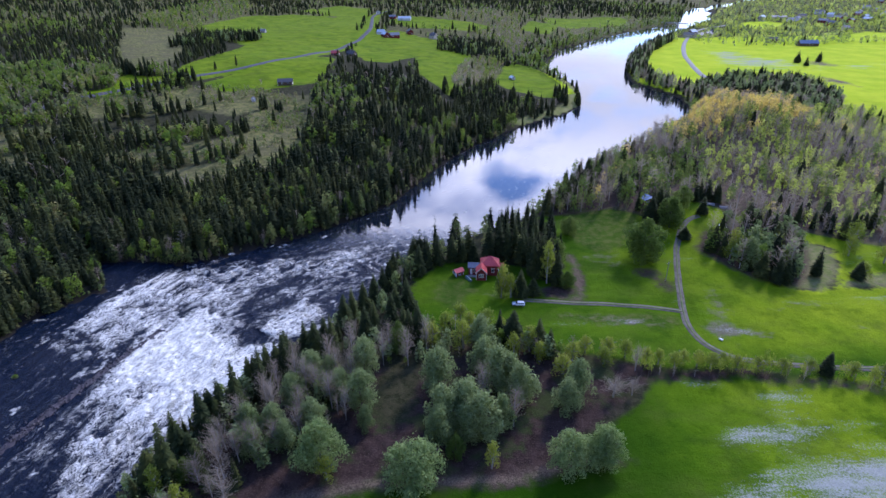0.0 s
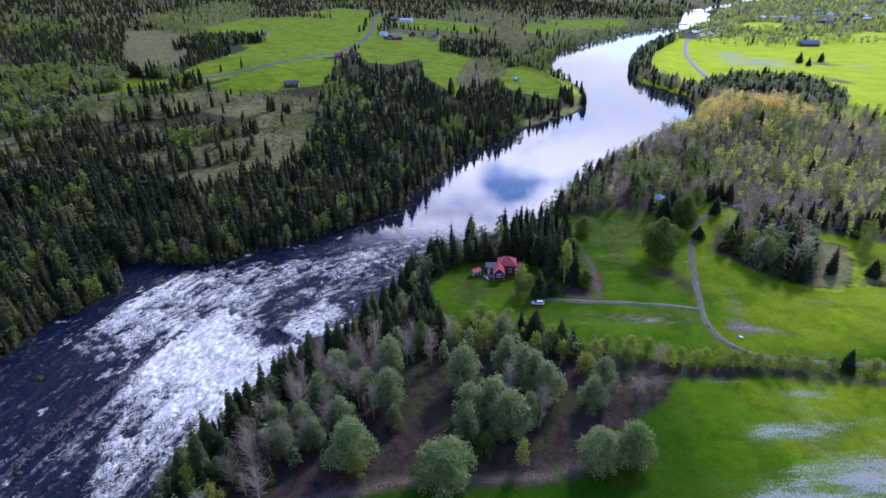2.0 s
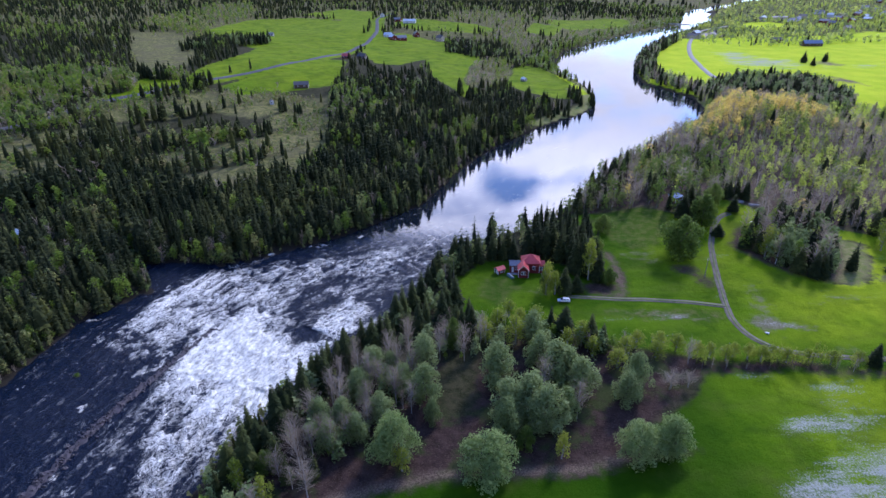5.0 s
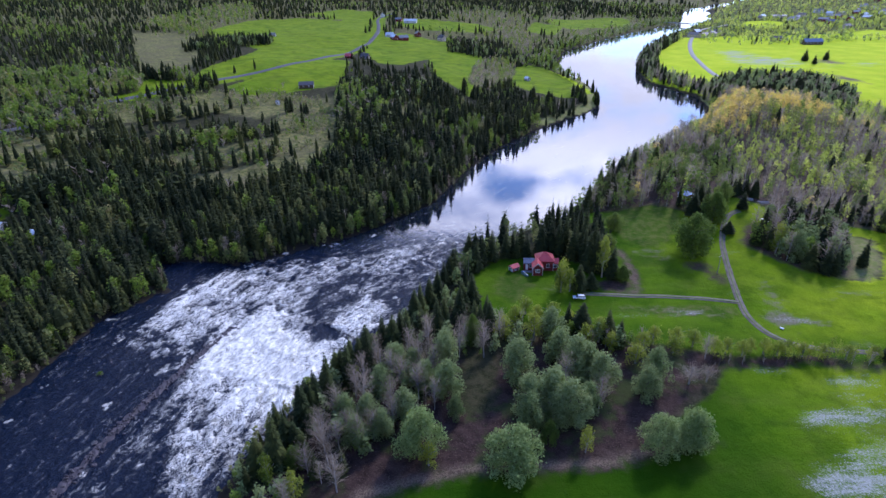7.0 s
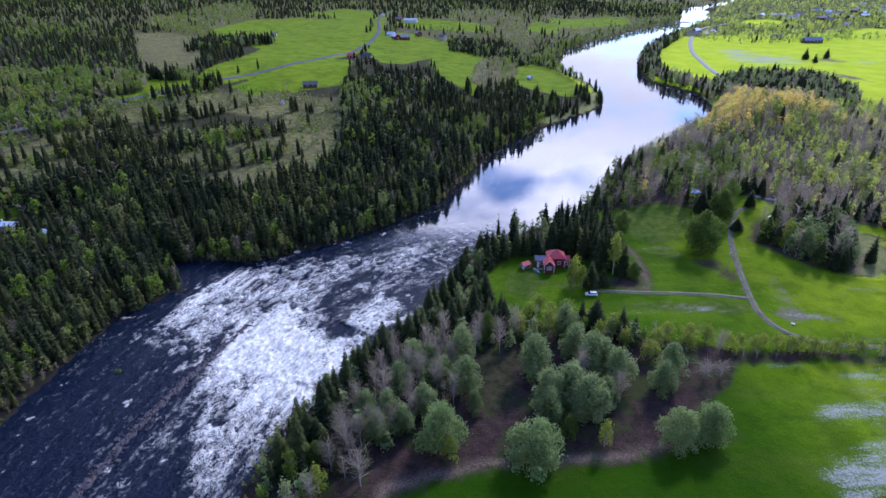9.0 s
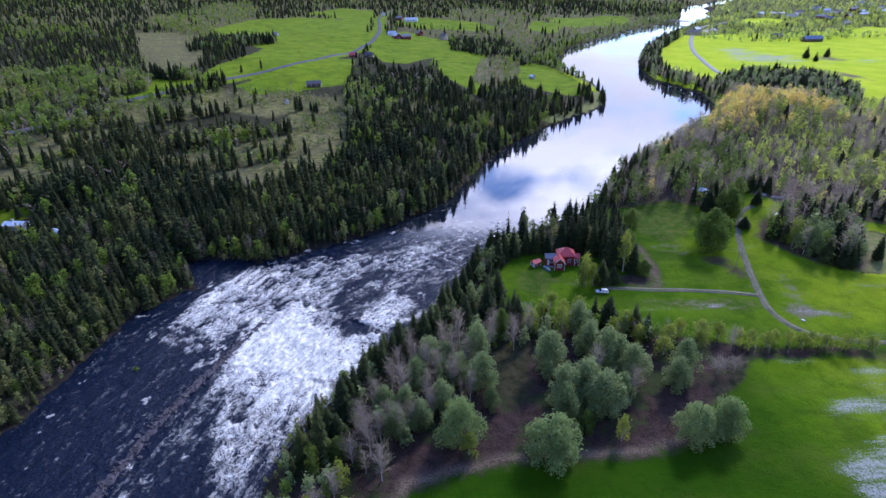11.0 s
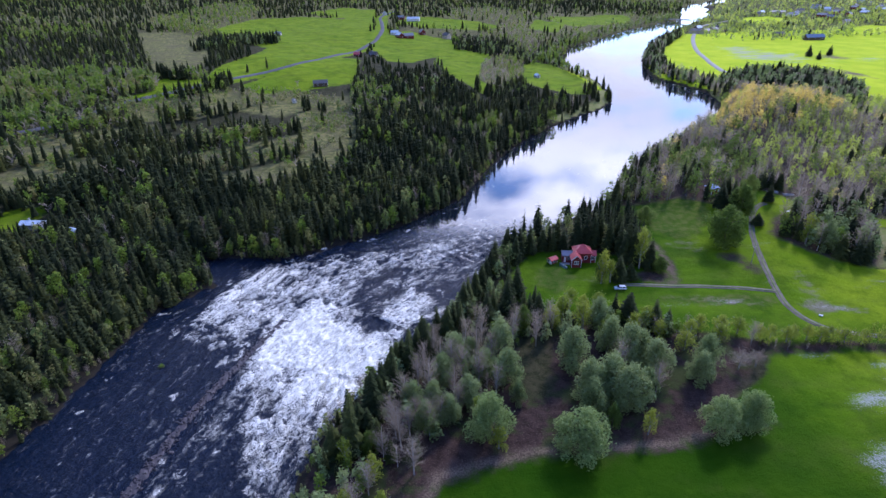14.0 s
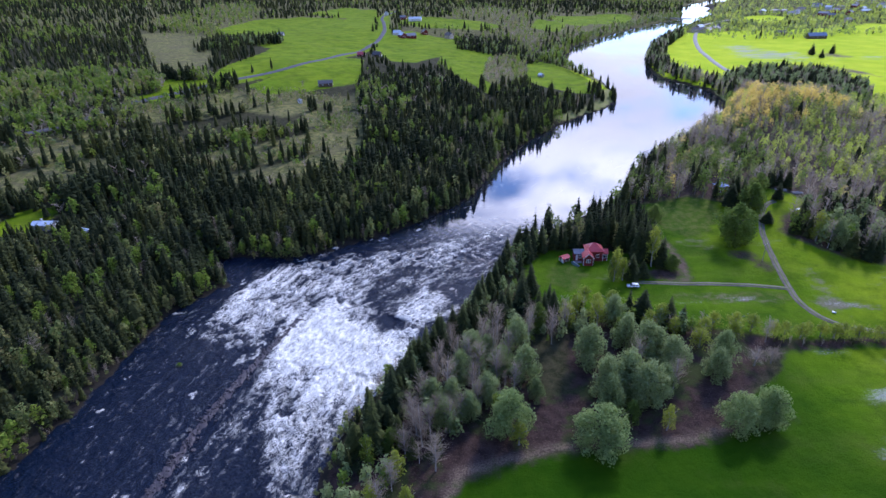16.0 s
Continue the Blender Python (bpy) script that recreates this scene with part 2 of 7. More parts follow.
BARK = plain("bark", (0.06, 0.045, 0.035), (0.14, 0.11, 0.09), 2.0, 0.9, 0.4)
BARK_PALE = plain("pale_bark", (0.22, 0.20, 0.18), (0.42, 0.40, 0.38), 2.0, 0.9, 0.3)


def ground_material():
    m, n, l = material("ground_cover")
    pos = n.new("ShaderNodeTexCoord").outputs["Object"]
    stretch = n.new("ShaderNodeMapping")
    stretch.inputs["Rotation"].default_value = (0, 0, radians(8))
    stretch.inputs["Scale"].default_value = (0.25, 1.0, 1.0)
    l.new(pos, stretch.inputs["Vector"])
    n1, n2, n3 = noise_of(n, l, 0.035, 5, 0.6, pos), noise_of(n, l, 0.35, 5, 0.6, pos), noise_of(n, l, 2.2, 4, 0.65, pos)
    drawn = noise_of(n, l, 0.16, 6, 0.62, stretch.outputs[0])
    edge = maths(n, l, "ADD", maths(n, l, "MULTIPLY", maths(n, l, "SUBTRACT", n2, 0.5), 1.2), maths(n, l, "MULTIPLY", maths(n, l, "SUBTRACT", noise_of(n, l, 0.1, 4, 0.6, pos), 0.5), 1.5))

    def mask(name, soft=0.12):
        return step(n, l, maths(n, l, "ADD", attribute(n, name), edge), -soft, soft)
    floor = mixed(n, l, step(n, l, n2, 0.35, 0.65), (0.022, 0.024, 0.011), (0.050, 0.046, 0.024))
    floor = mixed(n, l, step(n, l, n3, 0.5, 0.75), floor, (0.065, 0.07, 0.03))
    tuft, clod = noise_of(n, l, 0.22, 5, 0.72, pos), noise_of(n, l, 0.55, 4, 0.7, stretch.outputs[0])
    heath = mixed(n, l, step(n, l, tuft, 0.42, 0.60), (0.046, 0.046, 0.016), (0.185, 0.160, 0.052))
    heath = mixed(n, l, maths(n, l, "MULTIPLY", step(n, l, clod, 0.52, 0.62), 0.8), heath, (0.21, 0.19, 0.078))
    heath = mixed(n, l, maths(n, l, "MULTIPLY", step(n, l, n2, 0.52, 0.60), 0.75), heath, (0.022, 0.027, 0.010))
    heath = mixed(n, l, maths(n, l, "MULTIPLY", step(n, l, noise_of(n, l, 0.045, 5, 0.7, pos), 0.46, 0.58), 0.65), heath, mixed(n, l, tuft, (0.030, 0.022, 0.018), (0.11, 0.085, 0.060)))
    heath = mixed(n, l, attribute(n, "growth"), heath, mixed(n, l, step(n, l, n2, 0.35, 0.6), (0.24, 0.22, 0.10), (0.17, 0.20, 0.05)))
    brown = mixed(n, l, step(n, l, n2, 0.3, 0.7), (0.023, 0.0150, 0.0130), (0.056, 0.036, 0.030))
    brown = mixed(n, l, step(n, l, n3, 0.50, 0.74), brown, (0.085, 0.062, 0.048))
    brown = mixed(n, l, maths(n, l, "MULTIPLY", step(n, l, noise_of(n, l, 0.11, 5, 0.65, pos), 0.48, 0.62), 0.75), brown, mixed(n, l, n3, (0.018, 0.030, 0.008), (0.05, 0.075, 0.02)))
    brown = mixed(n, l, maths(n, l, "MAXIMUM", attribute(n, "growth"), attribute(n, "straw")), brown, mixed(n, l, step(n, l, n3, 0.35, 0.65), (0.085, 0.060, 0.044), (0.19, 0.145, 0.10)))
    green = mixed(n, l, step(n, l, n1, 0.3, 0.7), (0.023, 0.074, 0.001), (0.054, 0.114, 0.003))
    green = mixed(n, l, maths(n, l, "MULTIPLY", step(n, l, drawn, 0.45, 0.75), 0.5), green, (0.080, 0.145, 0.004))
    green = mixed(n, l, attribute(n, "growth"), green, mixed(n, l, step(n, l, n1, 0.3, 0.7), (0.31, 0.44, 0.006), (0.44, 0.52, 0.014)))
    green = mixed(n, l, maths(n, l, "MULTIPLY", step(n, l, n3, 0.4, 0.8), 0.35), green, (0.014, 0.05, 0.001))
    green = mixed(n, l, maths(n, l, "MULTIPLY", step(n, l, noise_of(n, l, 0.07, 6, 0.7, stretch.outputs[0]), 0.5, 0.72), 0.35), green, (0.10, 0.13, 0.02))
    # shadow on the near field, painted into the grass as a darker green
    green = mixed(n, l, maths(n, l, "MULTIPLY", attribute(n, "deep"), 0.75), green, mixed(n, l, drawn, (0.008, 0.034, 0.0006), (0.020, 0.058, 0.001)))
    blot = noise_of(n, l, 0.055, 5, 0.68, pos)
    green = mixed(n, l, maths(n, l, "MULTIPLY", step(n, l, blot, 0.50, 0.70), 0.42), green, mixed(n, l, n2, (0.030, 0.060, 0.006), (0.085, 0.085, 0.022)))
    green = mixed(n, l, maths(n, l, "MULTIPLY", step(n, l, blot, 0.46, 0.32), 0.45), green, (0.010, 0.045, 0.0005))
    green = mixed(n, l, maths(n, l, "MULTIPLY", mask("rough", 0.5), 0.55), green, mixed(n, l, step(n, l, n2, 0.4, 0.62), (0.035, 0.065, 0.012), (0.105, 0.095, 0.035)))
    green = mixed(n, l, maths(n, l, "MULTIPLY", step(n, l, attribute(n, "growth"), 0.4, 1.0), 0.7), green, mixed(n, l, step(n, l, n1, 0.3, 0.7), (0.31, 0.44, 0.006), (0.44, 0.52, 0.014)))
    patchy = noise_of(n, l, 0.075, 6, 0.62, pos)
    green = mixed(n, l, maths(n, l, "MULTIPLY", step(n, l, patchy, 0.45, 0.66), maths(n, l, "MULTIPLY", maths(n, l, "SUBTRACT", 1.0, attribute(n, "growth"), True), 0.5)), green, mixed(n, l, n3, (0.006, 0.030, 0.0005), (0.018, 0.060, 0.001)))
    dry = step(n, l, maths(n, l, "ADD", maths(n, l, "MULTIPLY", attribute(n, "scuff"), 0.42), maths(n, l, "ADD", maths(n, l, "MULTIPLY", drawn, 0.6), maths(n, l, "MULTIPLY", n2, 0.4))), 0.68, 0.92)
    green = mixed(n, l, maths(n, l, "MULTIPLY", dry, 0.85), green, mixed(n, l, n3, (0.10, 0.087, 0.055), (0.20, 0.178, 0.130)))
    pale = maths(n, l, "MULTIPLY", step(n, l, maths(n, l, "ADD", maths(n, l, "MULTIPLY", attribute(n, "pale"), 0.23), maths(n, l, "ADD", maths(n, l, "MULTIPLY", drawn, 0.62), maths(n, l, "MULTIPLY", n3, 0.38))), 0.64, 0.80), 0.85)
    green = mixed(n, l, pale, green, mixed(n, l, n3, (0.22, 0.23, 0.21), (0.38, 0.38, 0.37)))
    colour = mixed(n, l, mask("heath", 0.5), floor, heath)
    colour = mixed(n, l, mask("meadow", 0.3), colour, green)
    colour = mixed(n, l, mask("brown", 0.45), colour, brown)
    # dark wet shore; on the near west bank this colour also paints the bank's shadow
    colour = mixed(n, l, step(n, l, attribute(n, "shore"), 0.3, 0.7), colour, mixed(n, l, n3, (0.012, 0.011, 0.009), (0.034, 0.030, 0.023)))
    p = node(n, "ShaderNodeBsdfPrincipled", Roughness=0.95, Specular_IOR_Level=0.03)
    l.new(colour, p.inputs["Base Color"])
    rough = maths(n, l, "ADD", n3, maths(n, l, "MULTIPLY", n2, 2.0))
    l.new(bumped(n, l, rough, 0.6, 0.35), p.inputs["Normal"])
    return finish(m, n, l, p.outputs[0])


def water_material():
    m, n, l = material("river_water")
    pos = n.new("ShaderNodeTexCoord").outputs["Object"]
    flow = n.new("ShaderNodeAttribute")
    flow.attribute_name = "flow"
    along = n.new("ShaderNodeMapping")
    along.inputs["Scale"].default_value = (0.46, 1.0, 1.0)
    l.new(flow.outputs["Vector"], along.inputs["Vector"])
    warp = noise_of(n, l, 0.16, 4, 0.6, pos)
    shift = n.new("ShaderNodeVectorMath")
    shift.operation = "ADD"
    l.new(along.outputs[0], shift.inputs[0])
    l.new(maths(n, l, "MULTIPLY", warp, 11.0), shift.inputs[1])
    eddy = n.new("ShaderNodeMapping")
    eddy.inputs["Scale"].default_value = (0.70, 1.0, 1.0)
    l.new(flow.outputs["Vector"], eddy.inputs["Vector"])
    curl = n.new("ShaderNodeVectorMath")
    curl.operation = "MULTIPLY_ADD"
    swirl = node(n, "ShaderNodeTexNoise", Scale=0.30, Detail=3, Roughness=0.6)
    l.new(pos, swirl.inputs["Vector"])
    l.new(swirl.outputs["Color"], curl.inputs[0])
    curl.inputs[1].default_value = (7.0, 7.0, 0.0)
    l.new(eddy.outputs[0], curl.inputs[2])
    long = n.new("ShaderNodeMapping")
    long.inputs["Scale"].default_value = (0.45, 1.0, 1.0)
    l.new(shift.outputs[0], long.inputs["Vector"])
    streak = noise_of(n, l, 0.50, 7, 0.66, long.outputs[0])
    thin = n.new("ShaderNodeMapping")
    thin.inputs["Scale"].default_value = (0.35, 1.0, 1.0)
    l.new(shift.outputs[0], thin.inputs["Vector"])
    fine, drawn = noise_of(n, l, 1.1, 6, 0.75, curl.outputs[0]), noise_of(n, l, 0.7, 6, 0.7, thin.outputs[0])
    rip, rip2 = noise_of(n, l, 0.60, 4, 0.6, shift.outputs[0]), noise_of(n, l, 0.40, 5, 0.70, pos)
    foam, wild = attribute(n, "foam"), attribute(n, "wild")
    grain = maths(n, l, "ADD", maths(n, l, "MULTIPLY", streak, 0.42), maths(n, l, "MULTIPLY", fine, 0.58))
    level = maths(n, l, "ADD", foam, maths(n, l, "MULTIPLY", maths(n, l, "SUBTRACT", grain, 0.5), 4.2))

    def threads(size, sharp):
        off = maths(n, l, "ABSOLUTE", maths(n, l, "SUBTRACT", noise_of(n, l, size, 4, 0.55, curl.outputs[0]), 0.5))
        return maths(n, l, "SUBTRACT", 1.0, maths(n, l, "MULTIPLY", off, sharp), True)
    lace = maths(n, l, "MAXIMUM", threads(0.32, 17.0), maths(n, l, "MULTIPLY", threads(0.85, 14.0), 0.9))
    net = maths(n, l, "MULTIPLY", lace, step(n, l, maths(n, l, "ADD", foam, maths(n, l, "MULTIPLY", maths(n, l, "SUBTRACT", streak, 0.5), 1.2)), 0.05, 0.42))
    white = maths(n, l, "ADD", maths(n, l, "MULTIPLY", step(n, l, level, 0.44, 1.12), 0.92), maths(n, l, "MULTIPLY", net, 0.85), True)
    p = n.new("ShaderNodeBsdfPrincipled")
    broken = step(n, l, wild, 0.12, 0.80)
    l.new(maths(n, l, "SUBTRACT", 1.50, maths(n, l, "MULTIPLY", broken, 0.17)), p.inputs["IOR"])
    l.new(mixed(n, l, wild, (0.006, 0.010, 0.016), (0.004, 0.009, 0.021)), p.inputs["Base Color"])
    l.new(maths(n, l, "ADD", maths(n, l, "ADD", maths(n, l, "MULTIPLY", wild, 0.05), maths(n, l, "MULTIPLY", step(n, l, noise_of(n, l, 0.03, 4, 0.6, along.outputs[0]), 0.45, 0.65), 0.05)), 0.03), p.inputs["Roughness"])
    l.new(maths(n, l, "SUBTRACT", 0.5, maths(n, l, "MULTIPLY", broken, 0.37)), p.inputs["Specular IOR Level"])
    tall = maths(n, l, "ADD", maths(n, l, "MULTIPLY", rip, 0.5), maths(n, l, "MULTIPLY", rip2, 1.3))
    b = n.new("ShaderNodeBump")
    b.inputs["Distance"].default_value = 1.0
    l.new(tall, b.inputs["Height"])
    l.new(maths(n, l, "ADD", maths(n, l, "MULTIPLY", wild, 0.9), maths(n, l, "MULTIPLY", step(n, l, noise_of(n, l, 0.02, 4, 0.6, along.outputs[0]), 0.46, 0.62), 0.018)), b.inputs["Strength"])
    l.new(b.outputs[0], p.inputs["Normal"])
    f = node(n, "ShaderNodeBsdfPrincipled", Roughness=0.75, Specular_IOR_Level=0.2)
    l.new(mixed(n, l, step(n, l, maths(n, l, "ADD", maths(n, l, "MULTIPLY", drawn, 0.65), maths(n, l, "MULTIPLY", fine, 0.35)), 0.40, 0.56), (0.36, 0.355, 0.29), (0.74, 0.725, 0.64)), f.inputs["Base Color"])
    l.new(bumped(n, l, maths(n, l, "ADD", drawn, streak), 0.6, 0.8), f.inputs["Normal"])
    mix = n.new("ShaderNodeMixShader")
    l.new(white, mix.inputs[0])
    l.new(p.outputs[0], mix.inputs[1])
    l.new(f.outputs[0], mix.inputs[2])
    return finish(m, n, l, mix.outputs[0])


GROUND, WATER = ground_material(), water_material()
ASPHALT = plain("asphalt", (0.065, 0.065, 0.070), (0.11, 0.11, 0.12), 0.3, 0.95, 0.1, gloss=0.08)
PALE_ROAD = plain("pale_worn_asphalt", (0.24, 0.23, 0.20), (0.34, 0.32, 0.29), 0.3, 0.95, 0.1, gloss=0.08)
GRAVEL = plain("gravel", (0.095, 0.086, 0.066), (0.18, 0.16, 0.125), 0.5, 0.95, 0.4, gloss=0.05)
VERGE = plain("track_grass", (0.06, 0.10, 0.02), (0.13, 0.13, 0.05), 0.8, 0.95, 0.4)
STONE = plain("river_stone", (0.018, 0.015, 0.018), (0.050, 0.040, 0.046), 0.8, 0.7, 0.4)
RED_PAINT = plain("falu_red_boards", (0.13, 0.014, 0.014), (0.20, 0.026, 0.022), 1.2, 0.85, 0.2)
RED_ROOF = plain("red_sheet_roof", (0.42, 0.055, 0.05), (0.55, 0.09, 0.08), 0.6, 0.35, 0.05)
GREY_ROOF = plain("grey_sheet_roof", (0.12, 0.13, 0.16), (0.22, 0.23, 0.27), 0.6, 0.65, 0.08, gloss=0.25)
DARK_ROOF = plain("dark_tile_roof", (0.05, 0.05, 0.055), (0.10, 0.09, 0.09), 0.8, 0.6, 0.2)
BLUE_ROOF = plain("blue_sheet_roof", (0.13, 0.18, 0.30), (0.20, 0.26, 0.39), 0.6, 0.75, 0.05, gloss=0.2)
PALE_ROOF = plain("pale_sheet_roof", (0.42, 0.50, 0.58), (0.60, 0.66, 0.72), 0.6, 0.6, 0.05, gloss=0.3)
WHITE = plain("white_paint", (0.66, 0.66, 0.64), (0.80, 0.80, 0.78), 1.5, 0.6, 0.05)
CREAM = plain("cream_boards", (0.50, 0.42, 0.28), (0.62, 0.54, 0.40), 1.5, 0.8, 0.1)
BROWN_BOARD = plain("brown_boards", (0.08, 0.05, 0.035), (0.14, 0.09, 0.06), 1.5, 0.85, 0.2)
GREY_BOARD = plain("weathered_boards", (0.20, 0.19, 0.18), (0.34, 0.32, 0.30), 1.5, 0.9, 0.2)
GLASS = plain("window_glass", (0.02, 0.025, 0.03), (0.04, 0.05, 0.06), 1.0, 0.06, 0.0)
CAR_PAINT = plain("white_car_paint", (0.74, 0.75, 0.76), (0.80, 0.80, 0.80), 1.0, 0.25, 0.0, 0.0, 0.6)
TYRE = plain("tyre_rubber", (0.02, 0.02, 0.02), (0.035, 0.035, 0.035), 6.0, 0.9, 0.2)
STEEL = plain("dull_steel", (0.35, 0.36, 0.37), (0.5, 0.5, 0.52), 2.0, 0.4, 0.05, 0.8)
BOAT_GREEN = plain("boat_green", (0.05, 0.10, 0.08), (0.10, 0.17, 0.14), 2.0, 0.6, 0.1)
CONCRETE = plain("concrete", (0.30, 0.30, 0.29), (0.42, 0.42, 0.40), 0.8, 0.9, 0.2)


# ---- mesh helpers ----
def raw(name, verts, faces, mats, index=None, smooth_shade=False, tint=None):
    """A mesh from arrays of corners and of three- or four-sided faces."""
    me = bpy.data.meshes.new(name)
    faces = np.asarray(faces, np.int32)
    k = faces.shape[1]
    me.vertices.add(len(verts))
    me.vertices.foreach_set("co", np.asarray(verts, np.float32).ravel())
    me.loops.add(faces.size)
    me.loops.foreach_set("vertex_index", faces.ravel())
    me.polygons.add(len(faces))
    me.polygons.foreach_set("loop_start", np.arange(0, faces.size, k, dtype=np.int32))
    for m in mats:
        me.materials.append(m)
    if index is not None:
        me.polygons.foreach_set("material_index", np.asarray(index, np.int32))
    me.polygons.foreach_set("use_smooth", np.full(len(faces), smooth_shade))
    if tint is not None:
        me.attributes.new("tint", "FLOAT", "POINT").data.foreach_set("value", np.asarray(tint, np.float32))
    me.update(calc_edges=True)
    return me


def part(name, bm, mat, parent, label="", shade=False):
    me = bpy.data.meshes.new(name)
    bm.to_mesh(me)
    bm.free()
    me.materials.append(mat)
    if shade:
        me.polygons.foreach_set("use_smooth", np.full(len(me.polygons), True))
    ob = new(name, me)
    ob.parent = parent
    return tagged(ob, label)


def thing(name, x, y, z, turn, label, category, group=""):
    ob = new(name)
    ob.matrix_world = pose(x, y, z, 0, 0, turn)
    return tagged(ob, label, category, group)


def box(bm, x, y, z, sx, sy, sz, bevel=0.0, m=None):
    """A box on its base centre."""
    made = bmesh.ops.create_cube(bm, size=1.0, matrix=(m or Matrix()) @ Matrix.Translation((x, y, z + sz / 2)) @ Matrix.Diagonal((sx, sy, sz, 1)))
    if bevel:
        edges = list({e for v in made["verts"] for e in v.link_edges})
        bmesh.ops.bevel(bm, geom=edges, offset=bevel, segments=2, affect="EDGES", profile=0.6)
    return bm


def prism(points, y0, y1, bm=None):
    """A shape drawn in x and z, drawn out from y0 to y1."""
    bm = bm or bmesh.new()
    a = [bm.verts.new((x, y0, z)) for x, z in points]
    b = [bm.verts.new((x, y1, z)) for x, z in points]
    bm.faces.new(a)
    bm.faces.new(b[::-1])
    for k in range(len(points)):
        j = (k + 1) % len(points)
        bm.faces.new((a[j], a[k], b[k], b[j]))
    bmesh.ops.recalc_face_normals(bm, faces=bm.faces)
    return bm


def ground_at(x, y):
    return float(height(x, y))


# ---- areas of the plan ----
FIELDS_W = [
    [(-235, 535), (-242, 622), (-222, 696), (-222, 759), (-285, 856), (-364, 967), (-347, 1160), (-263, 1219), (-170, 1199), (-113, 1000), (-112, 868), (-125, 787), (-174, 655), (-207, 600)],
    [(-272, 1325), (-203, 1451), (-126, 1411), (-119, 1163), (-114, 1018), (-172, 1218)],
    [(-197, 525), (-174, 590), (-134, 686), (-112, 680), (-105, 571), (-145, 539), (-177, 508)],
    [(-93, 802), (-81, 931), (-50, 1010), (16, 920), (14, 831), (-10, 775), (-44, 711), (-79, 726)],
    [(-9, 715), (10, 811), (63, 793), (44, 663), (19, 611), (40, 531), (24, 531), (-2, 624)],
    [(76, 610), (109, 733), (125, 721), (140, 628), (141, 549), (113, 545), (79, 583)],
    [(-58, 1218), (10, 1207), (120, 1165), (113, 1091), (9, 1070), (-66, 1100)],
    [(180, 1100), (227, 1252), (264, 1190), (221, 1073)],
    [(255, 1310), (460, 1380), (432, 1256), (279, 1165)],
    [(-276, 538), (-236, 535), (-249, 506), (-265, 503)],
    [(-245, 236), (-236, 236), (-236, 258), (-245, 258)],
]
HEATHS = [
    [(-319, 360), (-306, 373), (-284, 388), (-260, 396), (-238, 401), (-228, 405), (-240, 386), (-251, 371), (-260, 358), (-255, 336), (-267, 328), (-286, 326), (-294, 318), (-340, 330)],
    [(-204, 328), (-190, 339), (-174, 354), (-150, 365), (-130, 378), (-107, 423), (-94, 441), (-91, 407), (-92, 369), (-99, 351), (-113, 343), (-133, 332), (-141, 322), (-170, 319)],
    [(-138, 394), (-136, 444), (-114, 485), (-99, 511), (-93, 437), (-107, 419)],
    [(-463, 924), (-422, 932), (-359, 910), (-315, 790), (-295, 667), (-314, 642), (-358, 694)],
]
FELLED = [[(-69, 482), (-66, 549), (-49, 574), (-8, 585), (-4, 525), (-15, 456), (-32, 448), (-55, 454)], [(-267, 454), (-252, 473), (-221, 493), (-196, 509), (-159, 525), (-136, 505), (-102, 495), (-136, 444), (-151, 427), (-185, 445), (-202, 426), (-230, 412), (-259, 412)]]
BIRCH_STAND = [(-432, 545), (-410, 558), (-378, 567), (-348, 585), (-336, 602), (-265, 524), (-252, 498), (-276, 466), (-291, 448), (-299, 428), (-310, 417), (-320, 398), (-335, 386)]
BIRCH_FAR = [(-507, 1046), (-511, 1175), (-507, 1449), (-445, 1513), (-364, 1331), (-374, 1065), (-383, 918)]
GREY_STANDS = [[(51, 1394), (151, 1448), (190, 1211), (166, 938), (114, 738), (123, 1019), (98, 1133)], [(44, 714), (88, 779), (92, 681), (62, 560), (36, 521), (25, 586)]]
BELTS = [
    [(-101, 504), (-65, 509), (-34, 498), (-6, 504), (-5, 553), (-43, 574), (-66, 574), (-98, 547)],
    [(21, 814), (67, 772), (106, 715), (120, 766), (98, 867), (44, 927)],
    [(-309, 728), (-280, 736), (-254, 774), (-225, 804), (-237, 854), (-288, 880), (-323, 808)],
]
ROAD_W = [(-400, 330), (-345, 362), (-330, 377), (-312, 388), (-297, 414), (-284, 444), (-266, 472), (-241, 509), (-209, 561), (-172, 614), (-137, 706), (-112, 795),
          (-97, 890), (-92, 1000), (-98, 1119), (-104, 1247), (-77, 1380)]
ROAD_E = [(180, 127), (140, 127), (115, 129), (97, 133), (91, 136), (86, 143), (85.5, 153), (87.5, 161), (91, 172), (97, 189), (104, 207), (112, 222), (118, 229), (124, 232)]
DRIVE = [(87, 160.5), (77, 164), (63, 167), (48, 168.5), (33, 171)]
ROAD_FAR = [(308, 619), (314, 647), (335, 720), (354, 781), (384, 858), (422, 943), (464, 1025), (508, 1101), (552, 1165), (640, 1240)]
NEAR_WOOD = [(-82, 40), (-76, 80), (-73, 104), (-52, 141), (-30, 166), (-12, 200), (-6, 186), (-14, 168), (-2, 156), (18, 152), (40, 141), (66, 131), (64, 125), (52, 112), (36, 102), (20, 98), (0, 93), (-28, 90), (-48, 88), (-60, 60), (-66, 40)]
EDGE_STRIP = [(50, 95), (36, 93.5), (24, 91), (11, 89), (-10, 90), (-24, 88), (-42, 84), (-52, 60), (-80, 40), (-76, 90), (-60, 112), (-30, 130), (0, 145), (30, 142), (66, 131), (60, 122), (48, 112), (36, 104), (32, 98)]
